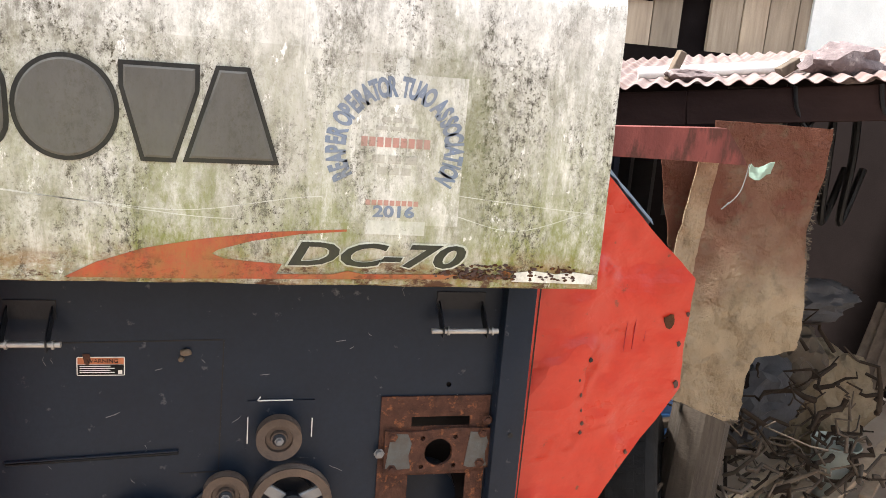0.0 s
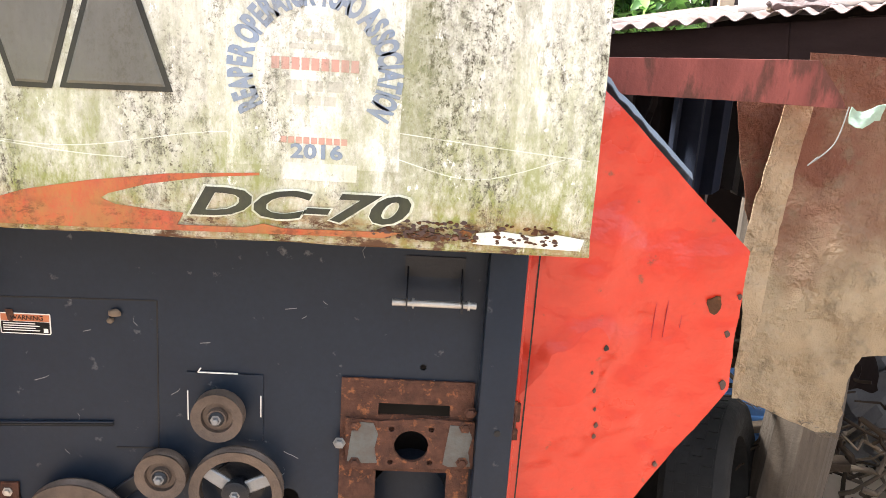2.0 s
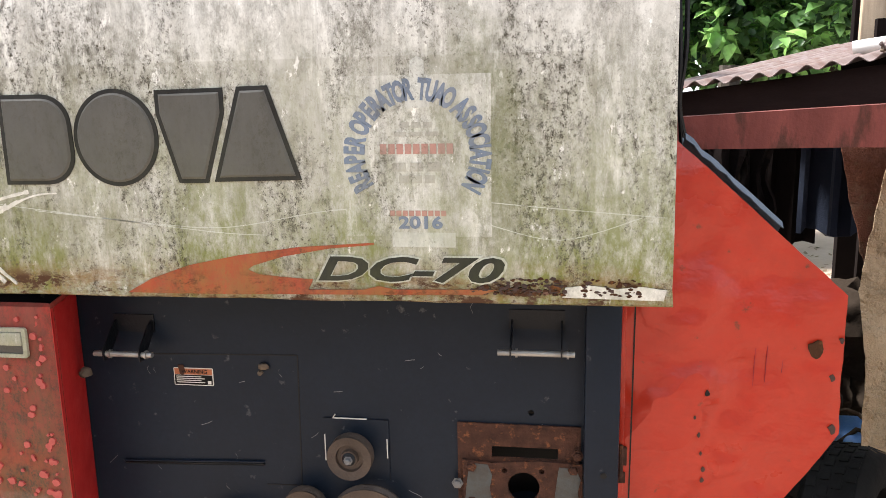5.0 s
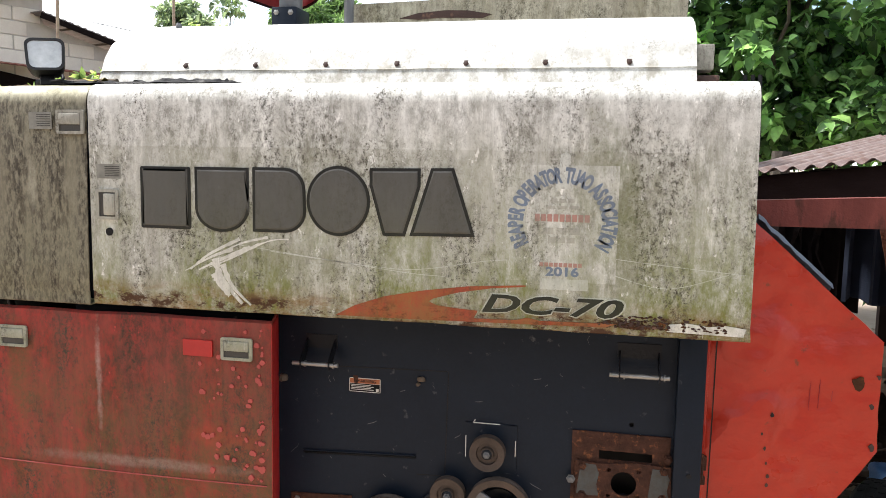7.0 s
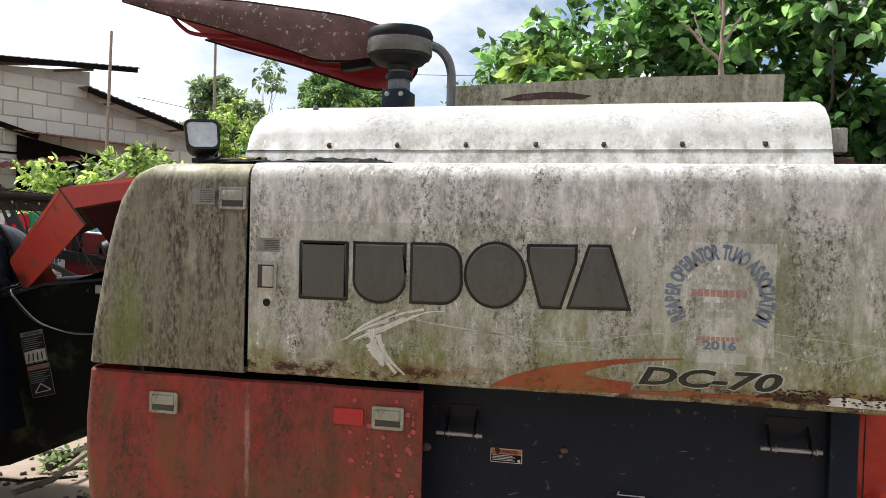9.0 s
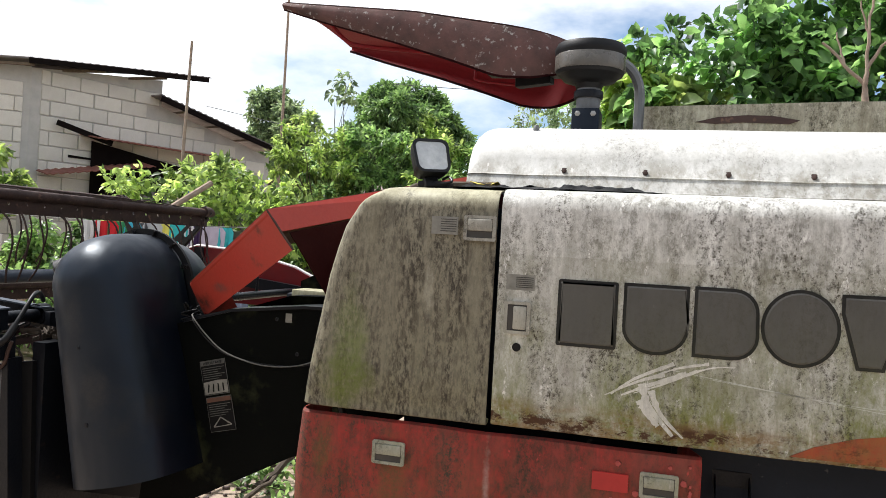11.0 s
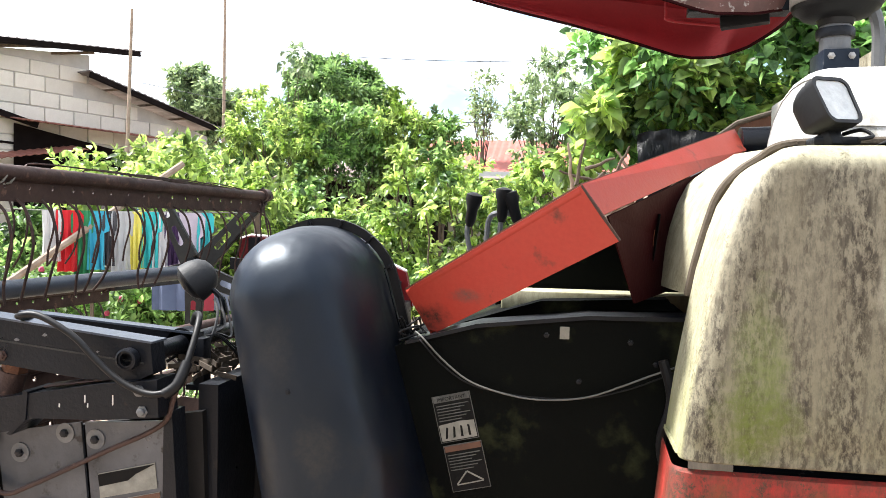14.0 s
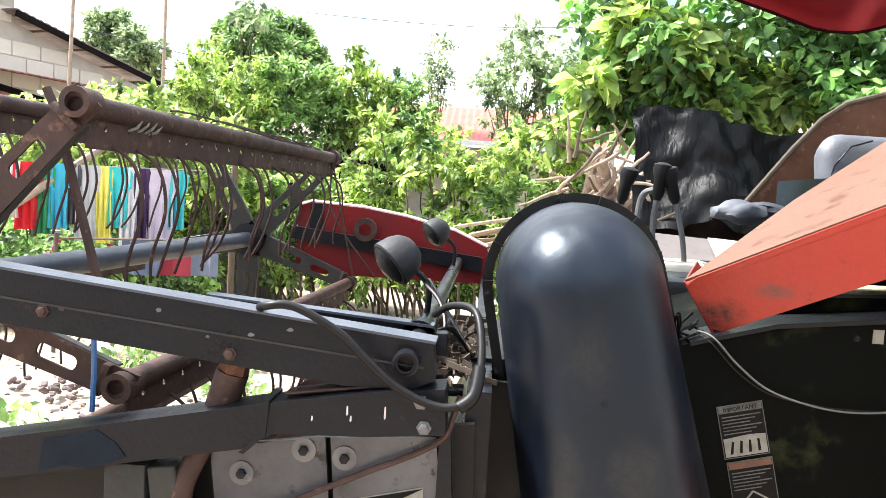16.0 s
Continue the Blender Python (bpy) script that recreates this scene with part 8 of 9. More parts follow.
for k in range(7):
    a = Vector((-2.9 + random.uniform(-.3, .5), 8.3 + random.uniform(-.3, .4), 1.15 + 0.04 * k))
    part("board", beam(B(), a, a + Vector((random.uniform(1.2, 2.0), 0.3, random.uniform(0.15, 0.45))), 0.10, 0.03), M["plank"], heap)
rows = []
for i in range(64):
    u = i / 63
    row = []
    for j in range(40):
        v = j / 39
        x = -0.98 + 2.3 * u + 0.05 * noise.noise(Vector((v * 4, 2, u * 3)))
        z = 2.78 - 0.14 * u + 0.10 * math.sin(u * 7) + 0.06 * noise.noise(Vector((u * 12, 0, 5))) - (1.25 + 0.1 * math.sin(u * 11)) * v
        n1, n2 = noise.noise(Vector((u * 2.5, v * 2, 1))), noise.noise(Vector((u * 4, v * 3, 6)))
        fold = 0.030 * math.sin(6 * u + 5 * v + 4 * n1) + 0.026 * math.sin(13 * u - 7 * v + 5 * n2) + 0.014 * math.sin(31 * u + 9 * v + 6 * n1) + 0.045 * (0.5 - abs(noise.noise(Vector((u * 9 + 3 * v, v * 4 - 2 * u, 3)))) * 2)
        row.append((x, 8.95 - 0.45 * v - fold + 0.12 * noise.noise(Vector((u * 3, v * 2, 0))), z))
    rows.append(row)
solo("tarpaulin", sheet(B(), rows, 0.004), M["tarp"], "black plastic tarpaulin draped over the heap", "tarpaulin")
solo("covered_mound", lump(B(), (0.1, 9.6, 1.1), 1.1, 4, squash=(1.2, 0.6, 1.3)), M["dark"], "dark heap under the tarpaulin", "heap")
for k, (x, z) in enumerate(((-1.5, 1.28), (-0.9, 1.25), (-0.3, 1.22), (0.3, 1.2))):
    solo("tin_sheet", beam(B(), (x - 0.5, 8.0, z), (x + 0.5, 8.1, z - 0.06), 0.9, 0.02, up=(0, -0.5, 0.85)), M["pvc"] if k % 2 else M["tin"], "pale iron sheet leaning on the heap", "iron sheet")

# ---- shed beside the harvester ----
shed = thing("shed", (2.4, 3.2, 0), "makeshift shed with rusty corrugated roof and wooden posts", "shed")
ROOF_E, ROOF_D = Vector((1, -0.6, 0)).normalized(), Vector((0.6, 1, 0)).normalized()


def eave(u):
    """Height of the sagging front edge."""
    return table(u, (-0.3, 1.668), (0.0, 1.694), (0.4, 1.745), (0.93, 1.800), (2.6, 1.99))


def roof_at(u, v):
    """A point of the shed's roof: u along its front edge, v back from it."""
    p = Vector((1.2, 2.7, 0)) + ROOF_E * u + ROOF_D * v
    return Vector((p.x, p.y, eave(u) + 0.10 * v))


def roof_z(x, y):
    r = Vector((x - 1.2, y - 2.7, 0))
    return eave(r.dot(ROOF_E)) + 0.10 * r.dot(ROOF_D)


def corrugated_edge():
    rows = []
    for j in range(7):
        v = 2.3 * j / 6
        rows.append([roof_at(-0.3 + 2.7 * i / 400, v) + Vector((0, 0, 0.009 * math.sin(2 * math.pi * (2.7 * i / 400) / 0.066))) for i in range(401)])
    return sheet(B(), rows, 0.002)


part("roof", corrugated_edge(), M["corr"], shed, "rusty corrugated iron roof")
part("fascia", beam(beam(B(), roof_at(-0.28, 0.06) - Vector((0, 0, 0.085)), roof_at(0.42, 0.06) - Vector((0, 0, 0.085)), 0.035, 0.115), roof_at(0.42, 0.06) - Vector((0, 0, 0.085)), roof_at(2.4, 0.06) - Vector((0, 0, 0.085)), 0.036, 0.116), M["fascia"], shed, "dark brown fascia board")
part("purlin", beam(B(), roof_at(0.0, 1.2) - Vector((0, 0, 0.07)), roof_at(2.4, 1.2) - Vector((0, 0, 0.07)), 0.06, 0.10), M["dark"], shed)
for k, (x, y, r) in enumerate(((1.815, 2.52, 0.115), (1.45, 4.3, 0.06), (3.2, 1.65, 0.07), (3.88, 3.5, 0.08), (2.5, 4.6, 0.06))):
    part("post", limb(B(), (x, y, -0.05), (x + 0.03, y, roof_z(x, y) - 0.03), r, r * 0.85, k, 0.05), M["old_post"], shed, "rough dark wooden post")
# Near-black sheets put the shed's inner shade into their colour.
part("back_wall", box(B(), (2.4, 5.0, 0), (4.6, 5.04, 2.05)), M["dark"], shed, "near-black back sheet standing for the shed's inner shade")
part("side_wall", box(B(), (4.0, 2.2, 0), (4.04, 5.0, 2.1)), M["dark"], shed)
for k, u in enumerate((0.75, 1.0, 1.12, 1.5, 1.7)):
    p = roof_at(u, 0.03)
    part("hanging_strap", sweep(B(), curve_pts([p - Vector((0, 0, 0.02)), p + Vector((0.02, 0, -0.09)), p + Vector((0.07, 0, -0.15)), p + Vector((0.11, 0.01, -0.10))]), 0.007, 6), M["black"], shed)

# things on the roof
def on_roof(x, y, h):
    return Vector((x, y, roof_z(x, y) + h))


solo("stone", lump(B(), on_roof(2.15, 2.48, 0.035), 0.115, 12, squash=(1.35, 0.8, 0.55)), M["stone"], "mottled field stone weighing down the roof", "stone")
solo("stone", lump(B(), on_roof(1.67, 2.66, 0.012), 0.065, 14, squash=(1.6, 0.9, 0.38)), M["stone"], "flat grey stone on the roof", "stone")
solo("plastic_pipe", sweep(B(), [on_roof(1.56, 2.86, 0.024), on_roof(2.25, 2.56, 0.024)], 0.024, 12), M["pvc"], "white plastic pipe lying on the roof", "pipe")
solo("wooden_peg", beam(B(), on_roof(1.59, 2.68, 0.0), on_roof(1.63, 2.68, 0.10), 0.03, 0.03), M["wood"], "short wooden peg on the roof", "peg")
solo("wooden_peg", beam(B(), on_roof(1.95, 2.56, 0.01), on_roof(2.02, 2.56, 0.045), 0.04, 0.035), M["wood"], "short wooden peg on the roof", "peg")

# plank house behind the shed
ph = thing("plank_house", (4.2, 5.6, 0), "old house of unpainted wooden planks", "house")
# Near-black backing stands for the shade behind window gap and planks.
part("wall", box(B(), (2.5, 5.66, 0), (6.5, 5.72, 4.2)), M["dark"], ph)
random.seed(41)
x = 2.52
while x < 4.35:
    w = random.uniform(0.17, 0.30)
    if not 3.26 < x < 3.46:
        part("plank", box(B(), (x, 5.60 + random.uniform(-.008, .008), 1.4), (x + w - 0.008, 5.64, 2.36 + 0.13 * (x - 2.3)), 0.004), M["plank"], ph)
        part("plank", box(B(), (x + 0.06, 5.585 + random.uniform(-.008, .008), 2.40 + 0.13 * (x - 2.3)), (x + w + 0.052, 5.625, 3.9), 0.004), M["wood"], ph)
    x += w
part("rail", beam(B(), (2.5, 5.57, 2.41), (4.4, 5.57, 2.66), 0.04, 0.06), M["wood"], ph)
part("white_sheet", box(B(), (4.38, 5.57, 1.5), (6.4, 5.60, 3.9)), M["pvc"], ph, "white painted sheet")
part("window_box", box(B(), (3.34, 5.62, 1.9), (3.50, 5.655, 2.05)), M["plank"], ph)

# burlap hung from the shed's edge
def hanging(outline, y0, key, name, label, nx=22, nz=26, bulge=0.03, seed=1):
    """A cloth cut to an outline given as rows of (z, x left, x right)."""
    rows = []
    for i in range(nz + 1):
        t = i / nz * (len(outline) - 1)
        k = min(int(t), len(outline) - 2)
        f = t - k
        z, xl, xr = [outline[k][q] + (outline[k + 1][q] - outline[k][q]) * f for q in range(3)]
        row = []
        for j in range(nx + 1):
            u = j / nx
            x = xl + (xr - xl) * u + (0.006 * noise.noise(Vector((z * 60, seed, 1))) if j in (0, nx) else 0)
            y = y0 + bulge * noise.noise(Vector((x * 4, z * 2.5, seed))) + 0.012 * noise.noise(Vector((x * 14, z * 9, seed))) + 0.010 * (abs(noise.noise(Vector((x * 9 + z * 5, z * 3, seed + 4)))) ** 0.5 - 0.5)
            row.append((x, y, z + (0.008 * noise.noise(Vector((x * 50, 3, seed))) if i == nz else 0)))
        rows.append(row)
    return sheet(B(), rows, 0.003)


def fringe(name, pts, seed, n, parent):
    """Loose threads along a torn edge."""
    rng = random.Random(seed)
    bm = B()
    for k in range(n):
        t = rng.random() * (len(pts) - 1)
        i = min(int(t), len(pts) - 2)
        p = Vector(pts[i]).lerp(Vector(pts[i + 1]), t - i)
        sweep(bm, [p - Vector((0.006, 0, 0)), p + Vector((rng.uniform(0.004, 0.016), rng.uniform(-0.006, 0.006), rng.uniform(-0.014, 0.006)))], 0.0009, 4)
    return tagged(part(name, bm, M["cloth_pale"], parent, "frayed threads"), kind="stuff")


curtain_cut = [(1.640, 1.46, 1.86), (1.50, 1.465, 1.868), (1.31, 1.46, 1.850), (1.184, 1.445, 1.866), (1.09, 1.43, 1.874), (0.978, 1.425, 1.876), (0.927, 1.42, 1.877), (0.907, 1.42, 1.80), (0.90, 1.42, 1.735), (0.84, 1.415, 1.715), (0.78, 1.415, 1.712), (0.745, 1.50, 1.712), (0.717, 1.568, 1.710), (0.68, 1.66, 1.712)]
sack = solo("burlap_curtain", hanging(curtain_cut, 2.15, "burlap", "s", "", 40, 60, 0.03), M["burlap"], "stained burlap hung as a curtain from the shed", "burlap sheet")
fringe("frayed_edge", [(r, 2.15, z) for z, l, r in curtain_cut[:7]], 3, 240, sack)
fringe("frayed_edge", [(l + (r - l) * q, 2.15, z) for z, l, r in curtain_cut[-1:] for q in (0, 1)] + [(1.42, 2.15, 0.77)], 4, 60, sack)
solo("burlap_strip", hanging([(1.52, 1.412, 1.480), (1.33, 1.386, 1.462), (1.23, 1.374, 1.452), (1.184, 1.370, 1.452), (1.08, 1.385, 1.446), (0.985, 1.40, 1.440), (0.86, 1.40, 1.425), (0.78, 1.405, 1.42)], 2.125, "burlap", "s", "", 10, 34, 0.012, 5), M["burlap_pale"], "pale folded strip of sackcloth", "burlap sheet")
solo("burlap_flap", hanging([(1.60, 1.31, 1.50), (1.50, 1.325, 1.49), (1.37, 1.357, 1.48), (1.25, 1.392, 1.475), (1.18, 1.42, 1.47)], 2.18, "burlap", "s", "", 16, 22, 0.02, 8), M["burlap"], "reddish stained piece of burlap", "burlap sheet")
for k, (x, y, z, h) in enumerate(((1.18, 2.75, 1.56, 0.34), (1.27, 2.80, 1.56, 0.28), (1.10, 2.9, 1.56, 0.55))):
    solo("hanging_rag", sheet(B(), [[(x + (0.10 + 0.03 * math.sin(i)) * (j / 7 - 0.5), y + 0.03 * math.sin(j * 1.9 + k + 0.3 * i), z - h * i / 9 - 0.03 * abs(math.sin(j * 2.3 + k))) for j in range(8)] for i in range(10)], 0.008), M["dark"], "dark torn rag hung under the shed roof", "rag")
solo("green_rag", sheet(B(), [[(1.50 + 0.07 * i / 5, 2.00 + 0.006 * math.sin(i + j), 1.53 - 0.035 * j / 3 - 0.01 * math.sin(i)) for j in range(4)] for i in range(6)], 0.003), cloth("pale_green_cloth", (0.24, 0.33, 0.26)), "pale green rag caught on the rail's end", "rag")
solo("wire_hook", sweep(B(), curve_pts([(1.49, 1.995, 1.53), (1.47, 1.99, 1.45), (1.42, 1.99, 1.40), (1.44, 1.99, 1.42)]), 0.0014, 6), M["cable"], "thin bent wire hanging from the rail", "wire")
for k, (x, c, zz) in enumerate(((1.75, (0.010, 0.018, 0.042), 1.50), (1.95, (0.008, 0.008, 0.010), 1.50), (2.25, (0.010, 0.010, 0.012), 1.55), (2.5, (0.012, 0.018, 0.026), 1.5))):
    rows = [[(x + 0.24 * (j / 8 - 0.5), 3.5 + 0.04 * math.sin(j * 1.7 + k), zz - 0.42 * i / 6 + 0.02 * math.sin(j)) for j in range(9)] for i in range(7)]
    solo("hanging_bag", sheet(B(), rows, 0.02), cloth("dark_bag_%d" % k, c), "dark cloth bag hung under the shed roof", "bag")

# Made-up cloths and line, added to darken the bright gap behind.
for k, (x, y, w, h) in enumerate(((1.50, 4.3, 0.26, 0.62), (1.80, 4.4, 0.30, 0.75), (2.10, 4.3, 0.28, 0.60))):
    solo("hanging_cloth", sheet(B(), [[(x + w * (j / 8 - 0.5), y + 0.035 * math.sin(j * 1.8 + k + 0.2 * i), 1.62 - h * i / 8 + 0.015 * math.sin(j * 1.1)) for j in range(9)] for i in range(9)], 0.01), M["rootbark" if k != 1 else "dark"], "dark cloth added to darken the bright gap under the shed", "cloth")
solo("shed_line", sweep(B(), [(1.30, 4.32, 1.63), (1.8, 4.40, 1.625), (2.35, 4.30, 1.64)], 0.004, 6), M["cable"], "thin line added to carry the dark cloths", "line")

# clutter on the shed's floor
def tyre(c, r, w, m):
    prof = [(r * 0.62, -w * 0.42), (r * 0.80, -w * 0.52), (r * 0.94, -w * 0.46), (r, -w * 0.34), (r, w * 0.34), (r * 0.94, w * 0.46), (r * 0.80, w * 0.52), (r * 0.62, w * 0.42)]
    t = thing("tyre", c, "worn black rubber tyre leaning under the shed", "tyre")
    mm = Matrix.Translation(c) @ m
    part("tyre_body", turned(lathe(B(), prof + [prof[0]], (0, 0, 0), (0, 0, 1), 40, False), mm), M["rubber"], t)
    bm = B()
    for k in range(36):
        for q in range(4):
            box(bm, (r - 0.004, -0.016, -w * 0.34 + q * w * 0.175), (r + 0.0025, 0.016, -w * 0.34 + q * w * 0.175 + w * 0.13), 0.0, Matrix.Rotation(radians(10 * k + 5 * (q % 2)), 4, "Z"))
    part("tread", turned(bm, mm), M["rubber"], t)


tyre((1.53, 2.42, 0.315), 0.31, 0.19, pose(0, 0, 0, 80, 0, 58))
tyre((1.28, 2.50, 0.27), 0.27, 0.16, pose(0, 0, 0, 72, 0, 35))
blue = solo("blue_container", box(B(), (1.60, 2.72, 0.22), (1.98, 2.98, 0.52), 0.03, seg=3), M["bluebin"], "blue plastic container under the shed", "container")
solo("crate", box(B(), (1.56, 2.70, 0.0), (2.02, 3.0, 0.22), 0.01), M["dark"], "dark crate under the container", "crate")
for k in range(3):
    part("rib", box(B(), (1.60, 2.708, 0.28 + 0.07 * k), (1.98, 2.725, 0.305 + 0.07 * k), 0.006), M["bluebin"], blue)
bk = solo("bucket", lathe(B(), [(0.075, 0.0), (0.10, 0.24), (0.108, 0.245), (0.105, 0.25), (0.096, 0.24), (0.07, 0.01)], (2.72, 2.78, 0.01), n=28), M["bucket"], "grey-green plastic bucket under the shed", "bucket")
for k, (c, r, sq, key, lab) in enumerate((((2.35, 3.0, 0.40), 0.26, (1.2, 0.8, 0.9), "grey_cloth", "crumpled grey sack"), ((2.60, 3.1, 0.55), 0.22, (1.0, 0.8, 0.9), "cloth_pale", "crumpled pale sack"), ((2.62, 3.0, 0.86), 0.17, (1.6, 0.7, 0.6), "grey_cloth", "rolled grey sack"), ((2.15, 2.95, 0.55), 0.17, (0.9, 0.8, 1.3), "dark", "bundle of dark netting"), ((2.9, 3.2, 0.3), 0.3, (1, 1, 1), "burlap", "crumpled burlap sack"))):
    bm = B()
    v = bmesh.ops.create_icosphere(bm, subdivisions=4, radius=r)["verts"]
    for q in v:
        f = 1 + 0.24 * noise.noise(q.co * (1.7 / r) + Vector((k * 7, 0, 0))) - 0.30 * abs(noise.noise(q.co * (3.1 / r) + Vector((0, k * 3, 0)))) - 0.12 * abs(noise.noise(q.co * (8 / r)))
        q.co = Vector((q.co.x * sq[0], q.co.y * sq[1], q.co.z * sq[2])) * f + Vector(c)
    solo("sack", bm, M[key], lab + " piled under the shed", "sack")
# Added dark lumps hide bright ground and stand for dim clutter.
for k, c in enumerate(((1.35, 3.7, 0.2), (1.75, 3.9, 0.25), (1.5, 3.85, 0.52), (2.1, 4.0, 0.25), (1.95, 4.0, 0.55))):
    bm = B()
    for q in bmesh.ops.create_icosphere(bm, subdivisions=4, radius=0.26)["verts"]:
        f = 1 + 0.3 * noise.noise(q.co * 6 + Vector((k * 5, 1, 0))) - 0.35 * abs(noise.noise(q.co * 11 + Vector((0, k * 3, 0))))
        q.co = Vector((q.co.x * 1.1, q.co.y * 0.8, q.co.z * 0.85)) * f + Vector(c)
    solo("sack", bm, M["rootbark"], "dark sack-shaped lump added for the dim clutter under the shed", "sack")
twigs = thing("root_pile", (2.2, 2.9, 0), "tangled pile of dry roots and branches", "wood pile")
random.seed(77)
for k in range(130):
    a = Vector((2.15 + random.uniform(-.45, .6), 2.75 + random.uniform(-.30, .2), random.uniform(0.0, 0.42 if k % 2 else 0.72)))
    b_ = a + Vector((random.uniform(-.35, .35), random.uniform(-.15, .15), random.uniform(-.15, .3)))
    part("root", limb(B(), a, b_, random.uniform(0.004, 0.014), 0.003, k, 0.6), M["stick"] if k % 2 else M["rootbark"], twigs)
for k in range(6):
    solo("scrap_timber", beam(B(), (1.9 + 0.2 * k, 2.55, 0.03 + 0.02 * k), (2.6 + 0.15 * k, 2.9 - 0.1 * (k % 2), 0.10 + 0.05 * k), 0.05, 0.03), M["plank"], "loose scrap timber on the ground", "timber")
random.seed(63)
for k in range(16):
    a = Vector((1.15 + random.uniform(-.1, .5), 2.75 + random.uniform(-.1, .6), 0.04 + 0.03 * k))
    solo("old_timber", beam(B(), a, a + Vector((random.uniform(.3, .7), random.uniform(-.3, .3), random.uniform(-.03, .12))), random.uniform(0.04, 0.09), 0.03), M["wood" if k % 3 else "rootbark"], "dark old timber stacked beside the tyre", "timber", "old timbers")
for k in range(5):
    solo("leaning_timber", beam(B(), (2.9 + 0.1 * k, 3.0, 0.2 + 0.1 * k), (3.35 + 0.08 * k, 3.3, 0.75 + 0.1 * k), 0.06, 0.04), M["wood"], "dark timber leaning under the shed", "timber")
for k in range(4):
    solo("hanging_hose", sweep(B(), curve_pts([(2.42 + 0.12 * k, 3.1, 1.80), (2.40 + 0.13 * k, 3.08, 1.5), (2.5 + 0.1 * k, 3.1, 1.2), (2.62 + 0.1 * k, 3.15, 1.45)]), 0.018, 8), M["black"], "black rubber hose hung under the shed roof", "hose")

# ---- sticks, wheel and litter in front of the header ----
random.seed(55)
for k, (a, b_, r) in enumerate((((-3.6, 4.0, 0.04), (-3.25, 5.2, 0.22), 0.035), ((-3.0, 4.2, 0.05), (-2.95, 5.3, 0.30), 0.03), ((-3.9, 4.3, 0.02), (-3.2, 4.9, 0.05), 0.02), ((-2.7, 4.6, 0.05), (-2.8, 5.5, 0.16), 0.03), ((-3.4, 4.6, 0.03), (-2.6, 5.0, 0.10), 0.02))):
    solo("branch", limb(B(), a, b_, r, r * 0.7, k, 0.1), M["stick"], "dry cut branch lying on the ground", "branch", "branches on the ground")
for k, (a, b_, r) in enumerate((((-3.42, 3.50, 0.04), (-3.30, 4.95, 0.20), 0.022), ((-2.88, 3.55, 0.03), (-2.95, 4.40, 0.10), 0.02), ((-3.9, 3.6, 0.02), (-3.25, 3.85, 0.05), 0.012))):
    solo("branch", limb(B(), a, b_, r, r * 0.7, 40 + k, 0.12), M["stick"] if k else M["roots"], "dry bare branch lying on the trodden ground", "branch", "branches on the ground")
random.seed(87)
bm = B()
for k in range(520):
    x, y = random.uniform(-5.6, -2.2), random.uniform(2.7, 6.5)
    r = random.uniform(0.006, 0.022)
    box(bm, (-r * 1.2, -r, -r * 0.6), (r * 1.2, r, r * 0.6), r * 0.35, pose(x, y, ground_z(x, y) - 0.012, random.uniform(-25, 25), random.uniform(-25, 25), random.uniform(0, 180)), 1)
solo("pebbles", bm, M["stone"], "pebbles strewn over the bare dirt", "pebbles", kind="stuff")
tagged(leaf_cloud("weeds", [(random.uniform(-4.2, -2.6), random.uniform(3.6, 5.2), 0.04, 0.16, 0.16, 0.07) for _ in range(7)], 520, 0.06, M["leaf_a"], None, 141, droop=-0.6, label="low green weeds under the header"), category="weeds")
wheel = thing("bicycle_wheel", (-3.35, 4.42, 0.05), "old spoked bicycle wheel lying on the ground", "wheel")
part("rim", sweep(B(), [(-3.35 + 0.24 * math.cos(radians(a)), 4.42 + 0.24 * math.sin(radians(a)), 0.07) for a in range(0, 361, 12)], 0.014, 8, False), M["pvc"], wheel)
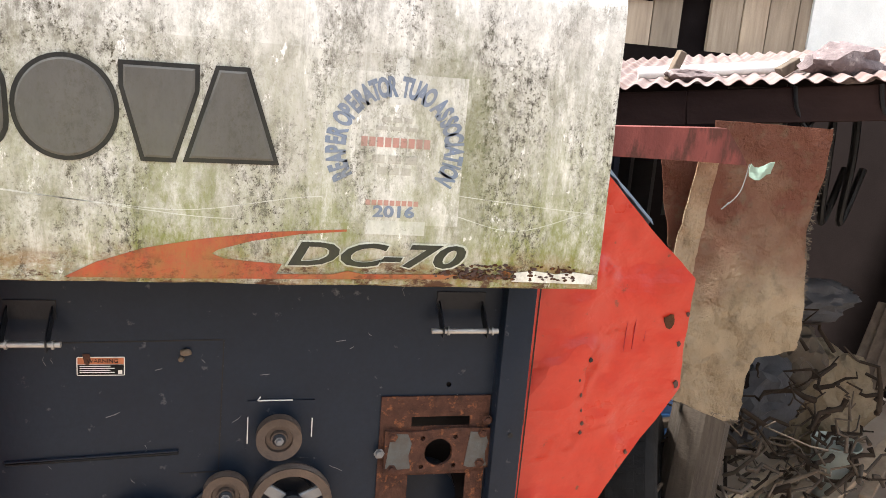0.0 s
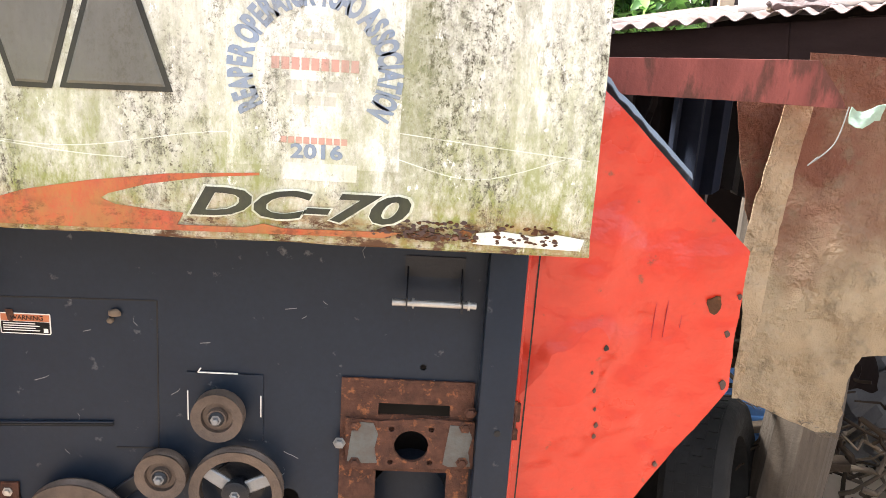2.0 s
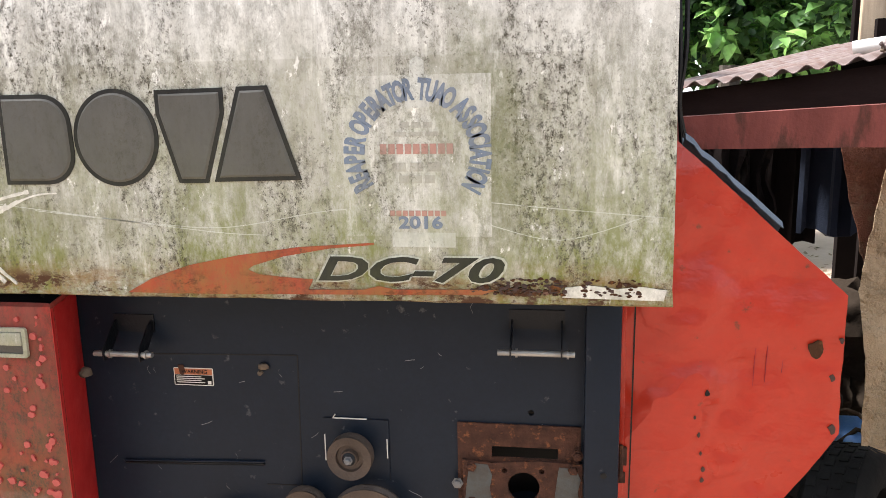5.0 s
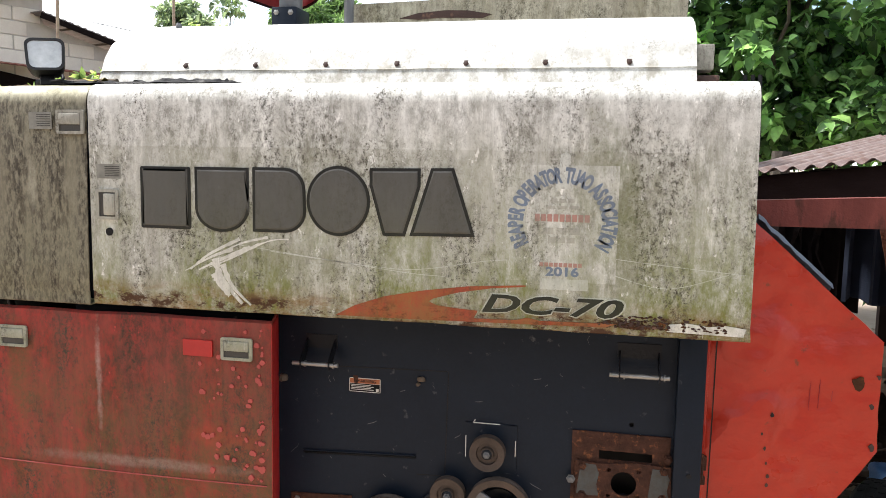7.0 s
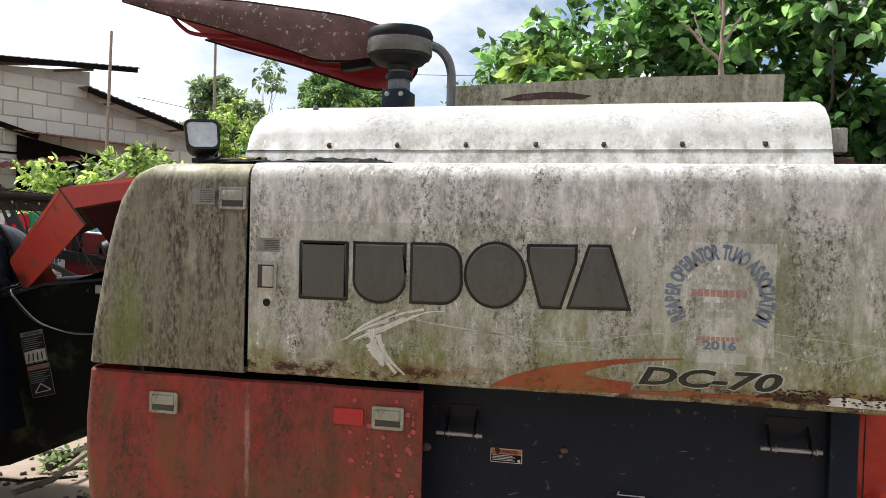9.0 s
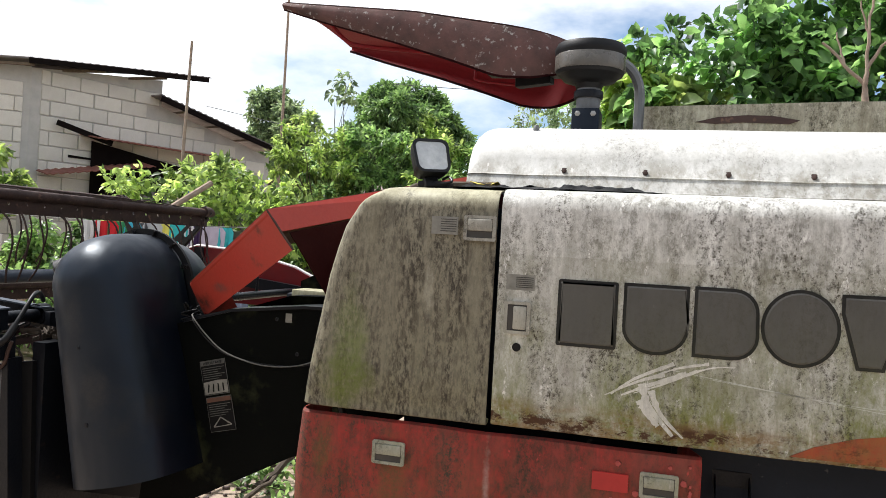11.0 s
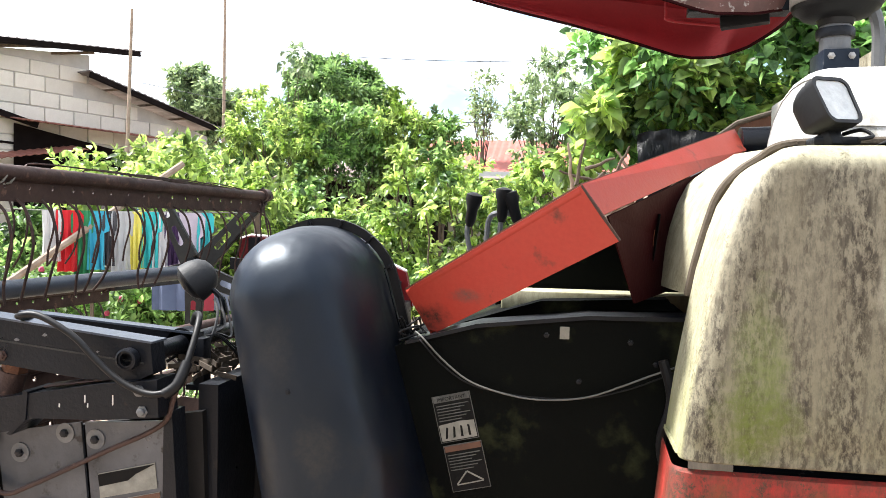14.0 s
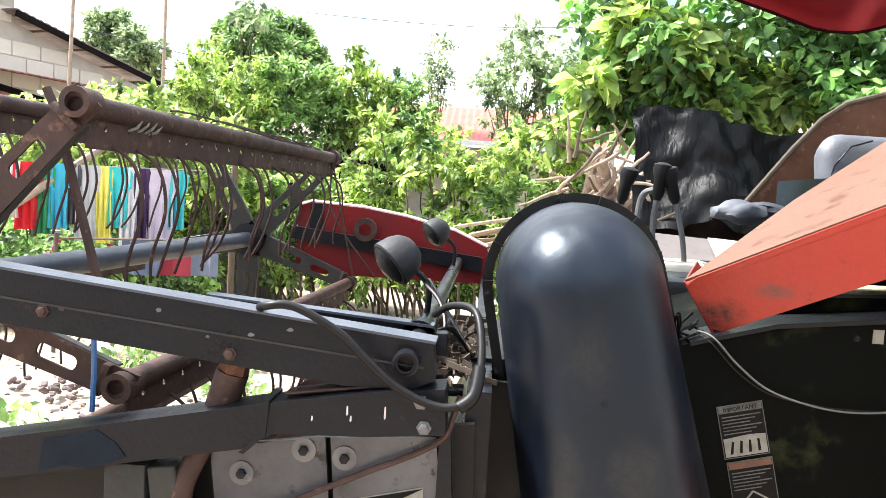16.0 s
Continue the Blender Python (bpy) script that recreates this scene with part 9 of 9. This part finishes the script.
for k in range(14):
    a = radians(k * 360 / 14)
    part("spoke", sweep(B(), [(-3.35, 4.42, 0.08), (-3.35 + 0.24 * math.cos(a), 4.42 + 0.24 * math.sin(a), 0.07)], 0.003, 5), M["steel"], wheel)
bm = B()
for k in range(2600):
    x, y = random.uniform(-9, 3.5), random.uniform(1.0, 10)
    p = Vector((x, y, ground_z(x, y) - 0.012))
    a = random.uniform(0, 6.3)
    s = random.uniform(0.02, 0.05)
    d, e = Vector((math.cos(a), math.sin(a), 0.25)), Vector((-math.sin(a), math.cos(a), 0.15))
    bm.faces.new([bm.verts.new(p + q) for q in (d * s, e * s * 0.5, -d * s, -e * s * 0.5)])
solo("leaf_litter", bm, M["litter"], "dry leaves scattered over the yard", "leaf litter", kind="stuff")
tagged(leaf_cloud("weeds", [(random.uniform(-9, -2.5), random.uniform(4.2, 9.5), 0.05, 0.22, 0.22, 0.10) for _ in range(34)], 2800, 0.09, M["leaf_a"], None, 140, droop=-0.6, label="patches of low green weeds"), category="weeds")
random.seed(91)
bm = B()
for k in range(60):
    c, a = Vector((-5.6 + random.gauss(0, 0.32), 6.0 + random.gauss(0, 0.2), 0.02 + 0.05 * random.random())), random.uniform(0.01, 0.03)
    box(bm, (-a * 1.3, -a, -a * 0.6), (a * 1.3, a, a * 0.6), a * 0.3, pose(c.x, c.y, c.z, random.uniform(-40, 40), random.uniform(-40, 40), random.uniform(0, 180)), 1)
solo("rubble", bm, M["stone"], "small heap of grey rubble", "rubble", kind="stuff")
for a, b_ in (((-12, 17, 5.0), (-3.5, 15.5, 3.8)), ((-8, 20, 6.2), (2.0, 14, 5.0))):
    solo("overhead_wire", sweep(B(), curve_pts([a, (Vector(a) + Vector(b_)) / 2 - Vector((0, 0, 0.25)), b_]), 0.008, 5), M["gun"], "thin overhead wire above the trees", "wire")

# unseen wall added behind the camera to cut the sky light on the machine
solo("back_wall", box(B(), (-14, -4.7, 0), (12, -4.5, 3.6)), M["mortar"], "unseen plain wall added to block sky light", "wall", kind="structure")
